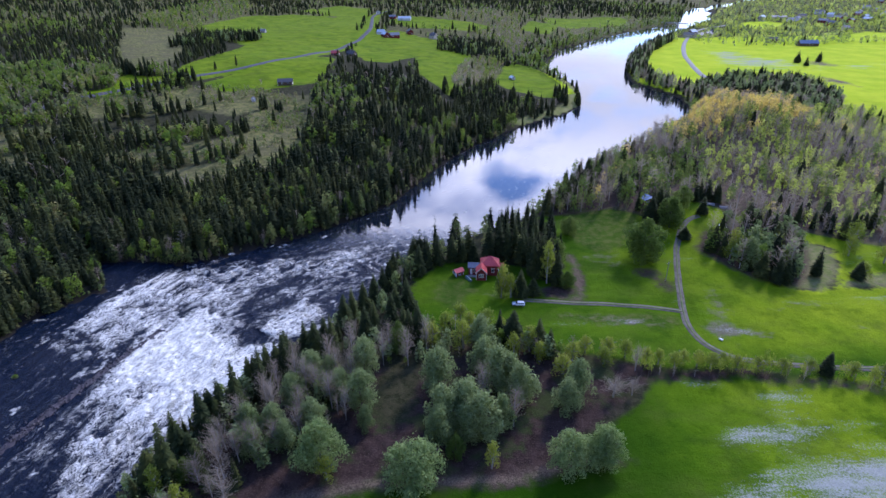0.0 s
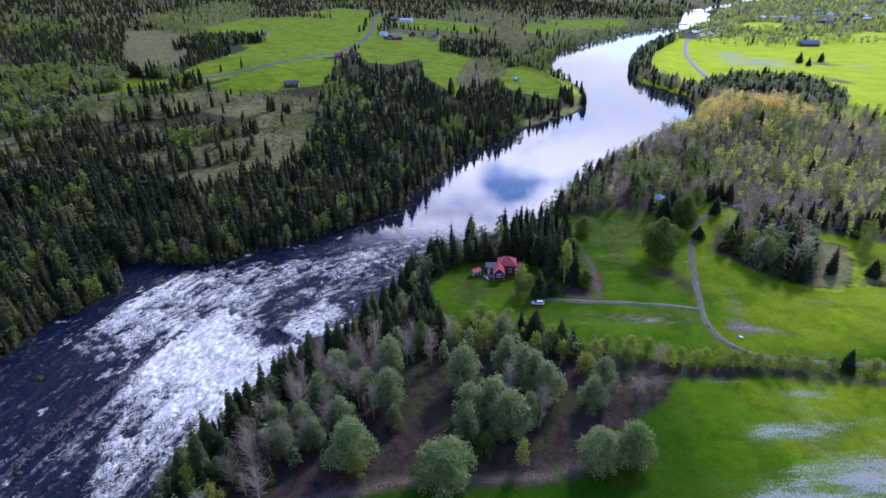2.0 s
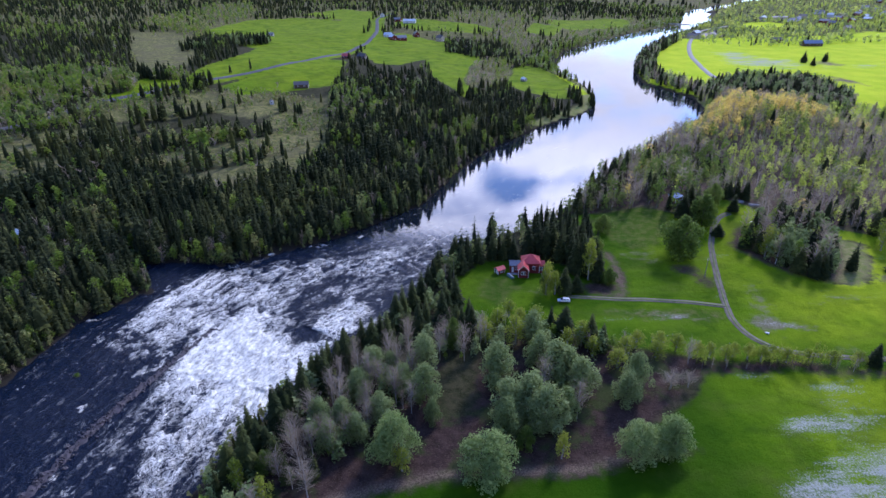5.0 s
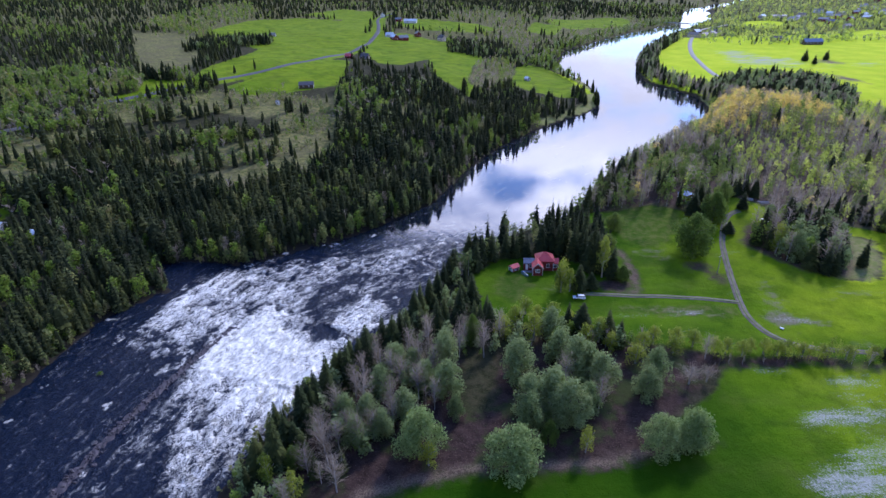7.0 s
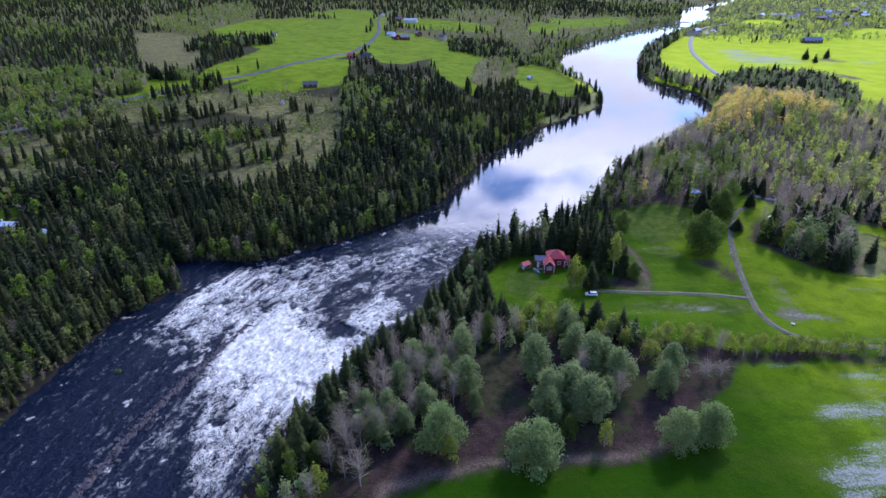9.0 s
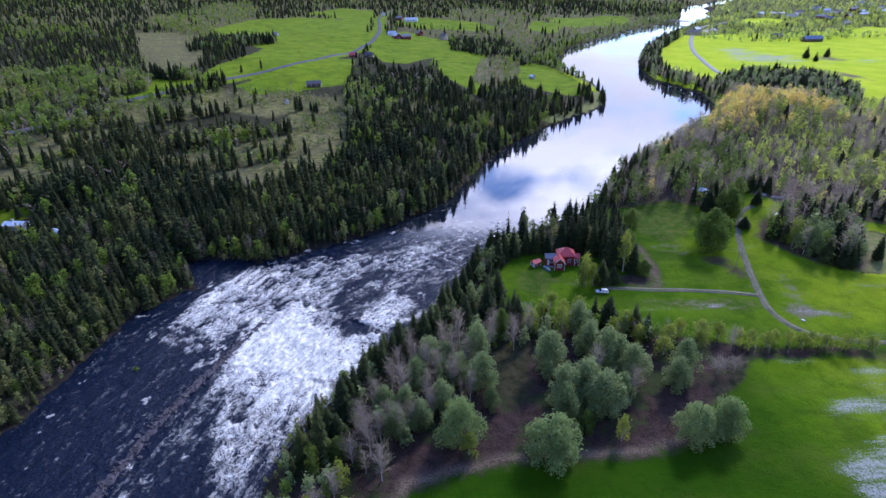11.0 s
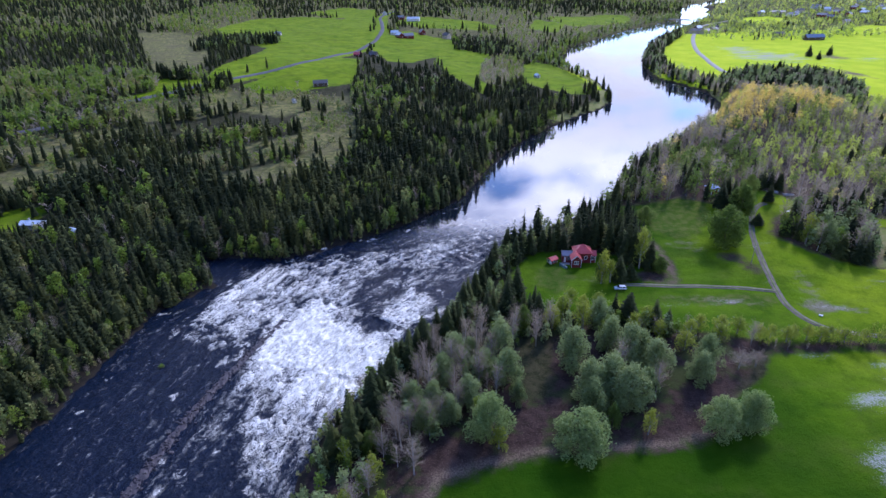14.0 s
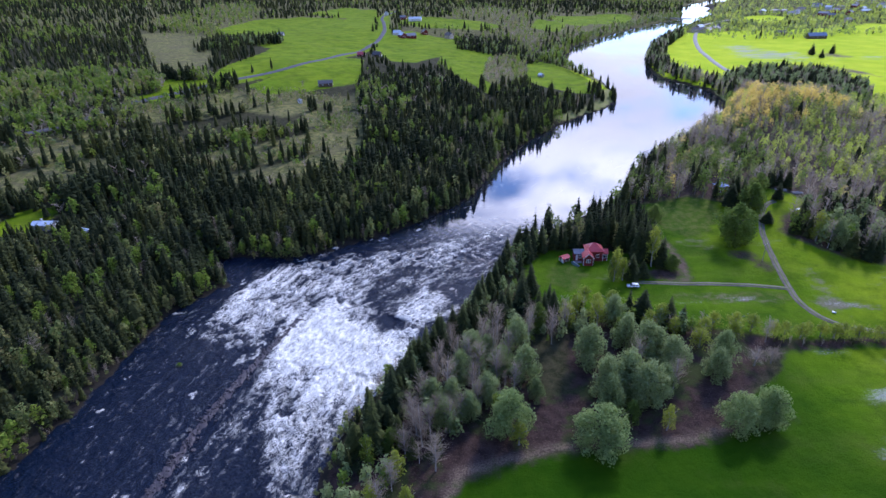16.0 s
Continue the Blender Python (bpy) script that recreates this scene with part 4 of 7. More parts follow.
# ---- trees ----
def spruce_shape(rng, h, r, whorls, per, wing=True):
    """Trunk and crown of a spruce: whorls of drooping boughs."""
    V, T = [], []
    for w in range(whorls):
        t = (w + rng.uniform(-0.3, 0.3)) / whorls
        t = min(max(t, 0.0), 0.985)
        z = h * (0.07 + 0.92 * t)
        reach = r * ((1 - t) ** (0.80 if wing else 0.60)) * (0.9 + 0.1 * math.sin(w * 2.3)) * (0.55 + 0.45 * min(1, t * 6 + 0.4)) + 0.12
        off = rng.uniform(0, 6.28)
        count = max(4, int(per * (0.55 + 0.45 * (1 - t))))
        for b in range(count):
            a = off + 6.283 * b / count + rng.uniform(-0.25, 0.25)
            long = reach * rng.uniform(0.72, 1.12)
            drop = long * rng.uniform(0.28, 0.55) * (1 - 0.6 * t) * (1.0 if wing else rng.uniform(1.2, 2.4))
            broad = max(0.16, long * rng.uniform(0.26, 0.40)) * (1.5 if per < 7 else 1.0)
            c, s = math.cos(a), math.sin(a)
            n = len(V)
            if not wing:
                z = h * (0.07 + 0.92 * min(max(t + rng.uniform(-0.6, 0.6) / whorls, 0), 0.985))
            V += [(0.03 * c, 0.03 * s, z + 0.12 * long), (c * long, s * long, z - drop),
                  (c * long * 0.6 - s * broad, s * long * 0.6 + c * broad, z - drop * 0.75),
                  (c * long * 0.6 + s * broad, s * long * 0.6 - c * broad, z - drop * 0.75)]
            if wing:
                V.append((c * long * 0.55, s * long * 0.55, z - drop * 0.2))
                T += [(n, n + 2, n + 4), (n + 2, n + 1, n + 4), (n, n + 4, n + 3), (n + 4, n + 1, n + 3)]
            else:
                T += [(n, n + 2, n + 1), (n, n + 1, n + 3)]
    if not wing:
        # dense inner boughs
        n, ring = len(V), 6
        for k in range(ring):
            a = 6.283 * k / ring
            q = r * rng.uniform(0.42, 0.66)
            V.append((math.cos(a) * q, math.sin(a) * q, h * rng.uniform(0.05, 0.13)))
        for k in range(ring):
            a = 6.283 * (k + 0.5) / ring
            q = r * rng.uniform(0.28, 0.42)
            V.append((math.cos(a) * q, math.sin(a) * q, h * rng.uniform(0.44, 0.58)))
        V.append((0, 0, h * 0.84))
        for k in range(ring):
            j = (k + 1) % ring
            T += [(n + k, n + j, n + ring + k), (n + j, n + ring + j, n + ring + k), (n + ring + k, n + ring + j, n + 2 * ring)]
    n = len(V)
    V += [(0.06, 0, h * 0.94), (-0.03, 0.05, h * 0.94), (-0.03, -0.05, h * 0.94), (0, 0, h)]
    T += [(n, n + 1, n + 3), (n + 1, n + 2, n + 3), (n + 2, n, n + 3)]
    return np.array(V), np.array(T)


def limb(V, T, a, b, ra, rb, sides=5):
    a, b = Vector(a), Vector(b)
    d = (b - a).normalized()
    u = d.cross(Vector((0.3, 0.9, 0.2))).normalized()
    v = d.cross(u)
    n = len(V)
    for p, rr in ((a, ra), (b, rb)):
        for k in range(sides):
            ang = 6.2832 * k / sides
            V.append(tuple(p + (u * math.cos(ang) + v * math.sin(ang)) * rr))
    for k in range(sides):
        j = (k + 1) % sides
        T += [(n + k, n + j, n + sides + j), (n + k, n + sides + j, n + sides + k)]


def trunk_shape(rng, h, r, sides=6):
    V, T = [], []
    limb(V, T, (0, 0, -0.4), (0, 0, h * 0.5), r, r * 0.6, sides)
    limb(V, T, (0, 0, h * 0.5), (rng.uniform(-0.1, 0.1), 0, h), r * 0.6, r * 0.12, sides)
    return np.array(V), np.array(T)


def crown_shape(rng, h, r, cards, size, bottom=0.22, lobes=9, tall=1.0):
    """Crown of a leafy tree: leaf clumps over a cluster of uneven upright lobes under a domed outline."""
    balls = [(0.0, 0.0, h * (0.50 + bottom * 0.4), r * 0.62, h * (0.40 - bottom * 0.3))]
    small = (12 / max(lobes, 12)) ** 0.42
    for k in range(lobes):
        a = 2.4 * k + rng.uniform(-0.6, 0.6)
        f = ((k + 0.5) / lobes) ** 0.85
        rr = r * rng.uniform(0.24, 0.56) * small
        rise = rr * rng.uniform(0.9, 1.35) * tall
        z = h * (bottom + (1.0 - bottom) * f) - rise * (0.9 if f > 0.5 else 0.2)
        girth = math.sqrt(max(0.03, 1 - (max(f - 0.30, 0) / 0.72) ** 2)) * (0.72 + 0.28 * min(1, f / 0.25))
        out = max(0.0, r * girth * rng.uniform(0.72, 1.16) - rr * 0.9) * (1.0 if rng.random() < 0.8 else rng.uniform(0.2, 0.8))
        balls.append((math.cos(a) * out, math.sin(a) * out, z, rr, rise))
    weight = [b[3] * b[4] for b in balls]
    weight[0] *= 0.5
    V, T = [], []
    for k in range(cards):
        bx, by, bz, br, bh = rng.choices(balls, weight)[0]
        while True:
            d = Vector((rng.gauss(0, 1), rng.gauss(0, 1), rng.gauss(0, 1) + 0.35))
            if d.length > 0.1:
                break
        d.normalize()
        deep = rng.uniform(0.62, 1.14) if rng.random() < 0.85 else rng.uniform(0.3, 0.8)
        if rng.random() < 0.12:
            deep *= rng.uniform(1.1, 1.4)
        c = Vector((bx + d.x * br * deep, by + d.y * br * deep, bz + d.z * bh * deep))
        c.z = min(max(c.z, h * bottom * 0.6), h)
        nrm = (d + Vector((rng.gauss(0, 0.6), rng.gauss(0, 0.6), rng.gauss(0, 0.6)))).normalized()
        u = nrm.cross(Vector((rng.gauss(0, 1), rng.gauss(0, 1), rng.gauss(0, 1)))).normalized()
        v = nrm.cross(u)
        s = size * rng.uniform(0.55, 1.4)
        n = len(V)
        V += [tuple(c + u * s * 0.6), tuple(c + v * s * 0.42 + nrm * s * 0.12), tuple(c - u * s * 0.6), tuple(c - v * s * 0.42 + nrm * s * 0.12)]
        T += [(n, n + 1, n + 2), (n, n + 2, n + 3)]
    return np.array(V), np.array(T)


def leafy_trunk(rng, h, r, thick, limbs=6):
    V, T = [], []
    top = (rng.uniform(-0.3, 0.3), rng.uniform(-0.3, 0.3), h * 0.62)
    limb(V, T, (0, 0, -0.4), top, thick, thick * 0.45, 6)
    limb(V, T, top, (top[0], top[1], h * 0.9), thick * 0.45, 0.03, 5)
    for k in range(limbs):
        a = 2.4 * k + rng.uniform(-0.3, 0.3)
        f = 0.2 + 0.4 * k / limbs
        z = h * f
        limb(V, T, (top[0] * f, top[1] * f, z), (math.cos(a) * r * 0.75, math.sin(a) * r * 0.75, z + h * rng.uniform(0.18, 0.34)), thick * 0.4, 0.03, 4)
    return np.array(V), np.array(T)


def bare_shape(rng, h, r, twigs, wide=0.05):
    """Leafless crown: fine upswept branches and twigs."""
    V, T = [], []
    for k in range(twigs):
        z0 = h * rng.uniform(0.18, 0.85)
        a = rng.uniform(0, 6.28)
        long = r * (0.45 + 0.75 * math.sin(math.pi * min(1, z0 / h * 1.05))) * rng.uniform(0.45, 1.25)
        tip = Vector((math.cos(a) * long, math.sin(a) * long, z0 + long * rng.uniform(0.5, 1.3)))
        tip.z = min(tip.z, h * 1.02)
        base = Vector((0, 0, z0))
        for q in range(4):
            s = base if q == 0 else base.lerp(tip, rng.uniform(0.3, 0.8))
            e = tip if q == 0 else s + Vector((rng.gauss(0, 0.35), rng.gauss(0, 0.35), rng.uniform(0.2, 0.7))) * long * 0.45
            d = (e - s)
            side = d.cross(Vector((rng.gauss(0, 1), rng.gauss(0, 1), 0.3))).normalized() * wide * (1.3 if q == 0 else 0.8)
            n = len(V)
            V += [tuple(s - side), tuple(s + side), tuple(e)]
            T.append((n, n + 1, n + 2))
    return np.array(V), np.array(T)


tree_rng = random.Random(7)
SPRUCE_TOP, SPRUCE_STEM = [], []
for k in range(5):
    v, t = spruce_shape(tree_rng, 1.0 * 14, 2.3 + 0.25 * k, 24, 10)
    SPRUCE_TOP.append(raw("crown", v, t, [NEEDLES_OLIVE]))
    v, t = trunk_shape(tree_rng, 13.4, 0.17)
    SPRUCE_STEM.append(raw("trunk", v, t, [BARK]))


def grown(x, y, h, stock, stems, full, name, label, category, group, wide=1.0, turn=None):
    """One tree with its trunk and crown, grown from a stock shape of height full."""
    s = h / full
    z = max(ground_at(x, y), 0.1)
    turn = tree_rng.uniform(0, 360) if turn is None else turn
    k = tree_rng.randrange(len(stock))
    ob = new(name)
    ob.matrix_world = pose(x, y, z, tree_rng.uniform(-2, 2), tree_rng.uniform(-2, 2), turn) @ Matrix.Diagonal((s * wide * tree_rng.uniform(0.88, 1.14), s * wide * tree_rng.uniform(0.88, 1.14), s, 1))
    for key, me in (("trunk", stems[k]), ("crown", stock[k])):
        p = new(key, me)
        p.parent = ob
    return tagged(ob, label, category, group)


SPRUCE_A = [(-62.9, 94.3, 19), (-57.9, 106.3, 18), (-53.0, 116.6, 19), (-55.5, 112.5, 16), (-48.8, 124, 17), (-43, 131.5, 17), (-67.5, 95.7, 10), (-63.8, 103.5, 14), (-61.4, 100.6, 12), (-59.3, 109.6, 14), (-58.0, 111.1, 14), (-56.7, 110.7, 12), (-54.3, 118.8, 13), (-52.4, 125.2, 13), (-50.5, 126.3, 13), (-48.5, 130.3, 14), (-46.0, 131.0, 13), (-43.9, 135.9, 14), (-39.3, 140.2, 14), (-36.6, 139.4, 15), (-34.1, 143.1, 14), (-31.3, 143.0, 15), (-7.6, 147.8, 13), (-4.4, 148.2, 13), (20.9, 146.8, 12), (24.9, 144.8, 13), (32.9, 140.8, 12), (35.4, 137.3, 11), (-52.1, 115.0, 12), (-59.3, 99.5, 11), (-56.9, 96.6, 10), (-53.2, 92.2, 7)]
SPRUCE_B = [(-12.7, 192.8, 13), (-7.3, 200.0, 15), (-1.7, 197.2, 15), (2.8, 199.6, 15), (8.6, 202.5, 13), (13.1, 201.7, 11), (17.3, 200.8, 12), (24.0, 203.2, 18), (27.9, 203.6, 20), (31.2, 202.9, 19), (35.0, 205.6, 19), (38.0, 202.6, 19), (43.0, 205.7, 20), (45.8, 201.6, 18), (-15.5, 184.4, 13), (-5.0, 191.8, 14), (-20.9, 172.8, 13), (-24.2, 166.7, 13), (-27.4, 161.1, 14), (-29.4, 155.4, 14), (-18.5, 180.1, 12), (40.3, 196.0, 17), (46.8, 194.3, 14), (36.3, 198.9, 17), (32.4, 173.7, 11.5), (37.1, 174.6, 7.2), (47.2, 182.5, 14), (42.5, 186.8, 20), (46.0, 188.0, 18), (39.5, 188.5, 19)]
SPRUCE_C = [(-21.6, 149.7, 13), (-19.2, 153.0, 13), (-13.9, 156.3, 14), (-12.3, 161.8, 14), (-8.6, 165.5, 14), (-9.1, 149.1, 13), (-5.6, 152.3, 13), (148.4, 182.9, 13), (114.9, 126.0, 8), (133.4, 182.5, 10), (126.4, 233.8, 9), (110.1, 214.3, 6), (121.2, 210.0, 8), (124.1, 205.1, 8), (162.8, 180.1, 8), (141.5, 185.3, 12), (147.3, 202.3, 12), (119.3, 206.0, 12), (116.5, 203.2, 10.5), (130.0, 177.9, 13), (127, 183, 12), (133.5, 178, 11), (104, 236, 13), (107, 232, 14), (110, 236, 13), (101, 231, 12), (105, 227, 13), (111, 229, 12), (108, 240, 12), (128, 246, 10), (131, 248, 11), (135, 249, 11), (139, 247, 10)]
for x, y, h in SPRUCE_A + SPRUCE_B + SPRUCE_C:
    grown(x, y, h, SPRUCE_TOP, SPRUCE_STEM, 14.0, "spruce_tree", "dark green spruce standing at the edge of the river wood", "tree", "spruces on the east bank", 14.0 / (h + 3) * tree_rng.uniform(1.45, 1.95))


for x, y, h in ((472, 722, 15), (468, 716, 12), (462, 688, 12), (504, 727, 13), (499, 722, 11)):
    grown(x, y, h, SPRUCE_TOP, SPRUCE_STEM, 14.0, "spruce_tree", "dark spruce standing alone in the bright far meadow", "tree", "spruces in the far meadow", 2.0)


def leafy_stock(count, h, r, cards, size, leaf, bark, bottom, lobes, tall=1.0):
    tops, stems = [], []
    for k in range(count):
        v, t = crown_shape(tree_rng, h, r, cards, size, bottom, lobes, tall)
        tops.append(raw("crown", v, t, [leaf]))
        v, t = leafy_trunk(tree_rng, h, r, 0.2)
        stems.append(raw("trunk", v, t, [bark]))
    return tops, stems


WILLOWS = leafy_stock(8, 10.0, 3.6, 4800, 0.32, LEAF_WILLOW, BARK, 0.05, 26, 1.45)
GREENS = leafy_stock(3, 10.0, 4.0, 5200, 0.32, LEAF_GREEN, BARK, 0.08, 40, 1.2)
ROUND = leafy_stock(2, 10.0, 5.2, 7000, 0.34, LEAF_PALE, BARK, 0.03, 30, 1.0)
SPRINGS = leafy_stock(4, 8.0, 2.1, 1000, 0.28, LEAF_BIRCH, BARK_PALE, 0.12, 24, 1.7)
BARES = ([], [])
for k in range(3):
    v, t = bare_shape(tree_rng, 11.0, 2.5, 170, 0.026)
    BARES[0].append(raw("crown", v, t, [TWIGS]))
    v, t = leafy_trunk(tree_rng, 11.0, 1.8, 0.14, 8)
    BARES[1].append(raw("trunk", v, t, [BARK_PALE]))

WILLOW_A = [(-34.7, 126.6, 13.1, 4.4), (-38.8, 118.8, 11.7, 3.8), (-29.9, 127.7, 10.4, 3.3), (-20.8, 130.2, 14.4, 4.8), (-20.1, 117.6, 13.4, 4.5), (-32.1, 110.4, 10.6, 3.4), (-18.3, 109.5, 7.9, 2.3), (-47.5, 107.5, 11.9, 3.9), (-42.0, 109.0, 10.4, 3.3), (-37.8, 104.0, 9.5, 3.0), (-44.1, 100.9, 10.9, 3.5), (-26.5, 121.5, 11.0, 3.4),
            (0.9, 124.2, 15.0, 5.1), (13.8, 129.8, 13.5, 4.5), (17.2, 123.2, 15.5, 5.3), (23.2, 117.7, 13.6, 4.6), (21.2, 123.0, 13.0, 4.3), (1.8, 108.8, 13.9, 4.7), (8.1, 110.9, 14.8, 5.0), (11.4, 105.3, 15.0, 4.8), (1.1, 104.2, 12.2, 4.0), (17.4, 108.2, 11.5, 3.7), (7.6, 104.8, 11.6, 3.8), (34.9, 113.7, 11.1, 3.6), (39.4, 118.4, 13.5, 4.4), (125.2, 188.9, 14.0, 3.7), (14.9, 143.5, 12.0, 4.0)]
WILLOW_B = [(-27.7, 97.4, 15.0, 6.0), (-5.2, 91.7, 12.6, 7.1), (31.6, 94.4, 11.6, 5.4), (40.0, 95.6, 11.6, 5.2)]
GREEN_A = [(4.8, 98.4, 8.2, 2.6), (-58.5, 94.4, 8.0, 2.6), (-10.9, 142.4, 11.5, 3), (14.8, 135.4, 10.5, 3),
           (87.0, 199.0, 18.5, 9.6), (50.7, 180.0, 6.5, 3.4), (25.6, 174.5, 11.5, 3.0), (62.3, 225.7, 8.5, 4.4), (50.5, 198.2, 11.6, 4.0), (106.9, 223.4, 15, 6), (117, 237, 12.5, 4.8)]
SPRING_A = [(4.1, 149.3, 6, 3.4), (-0.5, 144.6, 6, 3), (29.8, 140.3, 6, 3.2), (24.4, 137.6, 6, 2.8), (37.7, 129.0, 4, 3.2), (46.6, 138.0, 4, 3.2), (53.5, 136.9, 4, 3), (58.5, 135.9, 4, 2.8), (67.3, 132.1, 3.5, 2.4), (71.8, 130.4, 3.5, 2.4), (78.9, 131.1, 3.5, 2.4), (82.5, 129.9, 3.5, 2.4), (89.9, 129.1, 3, 2.4), (95.5, 128.0, 3, 2.4), (102.3, 127.1, 3, 2.4), (110.0, 125.8, 3, 2.4), (128.4, 121.3, 4, 3), (121.6, 124.4, 3, 2.5), (9.4, 158.8, 4, 3), (17.4, 153.3, 5, 3), (25.1, 172.6, 11.6, 2.8), (28.6, 172.9, 7, 2.6), (43.8, 182.8, 14.0, 3.4), (124.2, 199.9, 8.8, 3.0), (121, 196, 6, 2.6), (64, 133, 3.5, 2.4), (75, 132.5, 3, 2.2), (86, 131, 3, 2.2), (51, 133, 4, 2.6), (42, 135, 4.5, 2.6), (22, 148, 5, 2.6), (9.3, 142.9, 7, 3.6), (178.1, 204.9, 8, 4), (172, 198, 6, 3), (165.0, 180.6, 4, 3), (181.7, 191.1, 4, 4), (32, 135, 5, 2.6), (12, 152, 5, 2.8)]
SPRING_A = [(x, y, zc * 1.06 + r * (1.1 if zc > 5.5 else 0.95), r) for x, y, zc, r in SPRING_A]
SPRING_A += [(-26.1, 93.5, 8.0, 2.2), (13.0, 95.3, 9.0, 2.0), (-64.1, 90.7, 9.6, 2.2), (-57.1, 85.7, 9.3, 2.3), (-62.5, 76.3, 9.6, 2.4), (-54.4, 75.7, 8.6, 2.3)]
BARE_A = [(-47.6, 87.1, 13.4, 3.4), (-8.0, 135.2, 14.7, 2.4), (-2.3, 141.7, 14.3, 2.1), (-49.3, 108.3, 15.0, 3.1), (-43.2, 113.4, 15.4, 3.1), (-28.2, 127.5, 15.1, 2.7), (-52.1, 99.0, 14.0, 2.9), (20.2, 108.5, 14.3, 2.5), (59.5, 129.4, 9.7, 2.1), (-50.7, 95.2, 14.2, 3.1), (-28.3, 117.5, 15.0, 2.9), (-58.2, 82.0, 11.0, 2.6), (-61.2, 76.8, 11.0, 2.5), (-43.4, 99.3, 13.7, 2.6), (49.5, 118.3, 6.8, 3.6), (54.9, 118.8, 6.4, 3.0),
          (-41.0, 131.0, 14, 2.2), (-43.9, 123.2, 14, 2), (-36, 113, 13, 2.4), (-31, 133, 15, 2.4), (-25, 139, 15, 2.4), (-14, 140, 14, 2.4), (13, 117, 15, 2.6), (-36, 123, 15, 2.4), (-46, 118, 14, 2.2), (-15.5, 136, 14, 2.2), (-40, 103, 11, 2.6), (-46.5, 103.5, 11, 2.4), (-35, 107, 12, 2.6), (-33, 121, 14, 2.8), (-39, 125, 14, 2.6), (-24, 126, 14, 2.6), (-48.5, 100, 11, 2.6), (-53, 104, 12, 2.6), (-55, 92, 11, 2.8), (-24, 113, 12, 2.2)]
for rows, stock, full, fr, name, label, category, group in (
        (WILLOW_A, WILLOWS, 10.0, 3.6, "willow_tree", "grey-green willow in full leaf in the river wood", "tree", "willows of the river wood"),
        (WILLOW_B, ROUND, 10.0, 5.2, "willow_bush", "broad round pale-green willow beside the brown field edge", "tree", "willow bushes at the field edge"),
        (GREEN_A, GREENS, 10.0, 4.0, "leafy_tree", "broad leafy tree with fresh mid-green foliage", "tree", "leafy trees on the east bank"),
        (SPRING_A, SPRINGS, 8.0, 1.9, "birch_tree", "young birch with thin yellow-green spring leaves", "tree", "birches on the east bank"),
        (BARE_A, BARES, 11.0, 2.4, "bare_tree", "leafless grey tree with fine upswept twigs", "tree", "bare trees of the river wood")):
    for x, y, h, r in rows:
        r *= 1.12 if stock is WILLOWS else 1.0
        grown(x, y, h, stock[0], stock[1], full, name, label, category, group, (r / fr) / (h / full))


# ---- woods: many trees joined, too many to count ----
wood_rng = random.Random(11)
SPRUCE_MID = [spruce_shape(wood_rng, 14.0, 1.7 + 0.22 * k, 13, 7, False) for k in range(6)]
SPRUCE_FAR = [spruce_shape(wood_rng, 14.0, 1.9 + 0.2 * k, 6, 4, False) for k in range(4)]
LEAFY_MID = [crown_shape(wood_rng, 11.0, 2.9, 140, 0.95, 0.12, 14, 1.3) for k in range(4)]
LEAFY_FAR = [crown_shape(wood_rng, 11.0, 2.9, 26, 1.9, 0.12, 6, 1.2) for k in range(4)]
SPRUCE_LOW = [spruce_shape(wood_rng, 14.0, 2.4, 4, 4, False) for k in range(3)]
LEAFY_LOW = [crown_shape(wood_rng, 11.0, 3.2, 12, 3.2, 0.15, 6, 1.1) for k in range(3)]
LEAFY_FINE = [crown_shape(wood_rng, 11.0, 2.7, 100, 0.76, 0.10, 14, 1.4) for k in range(5)]
BARE_MID = [bare_shape(wood_rng, 11.0, 2.2, 70, 0.05) for k in range(3)]
BARE_FAR = [bare_shape(wood_rng, 11.0, 2.8, 10, 0.22) for k in range(2)]
HEDGE_LEAF = [crown_shape(wood_rng, 11.0, 2.6, 120, 0.62, 0.34, 12, 1.4) for k in range(3)]
wood_np = np.random.default_rng(5)


def stems_for(h):
    V, T = [], []
    limb(V, T, (0, 0, -0.4), (0, 0, h * 0.8), 0.14, 0.05, 3)
    return np.array(V), np.array(T)


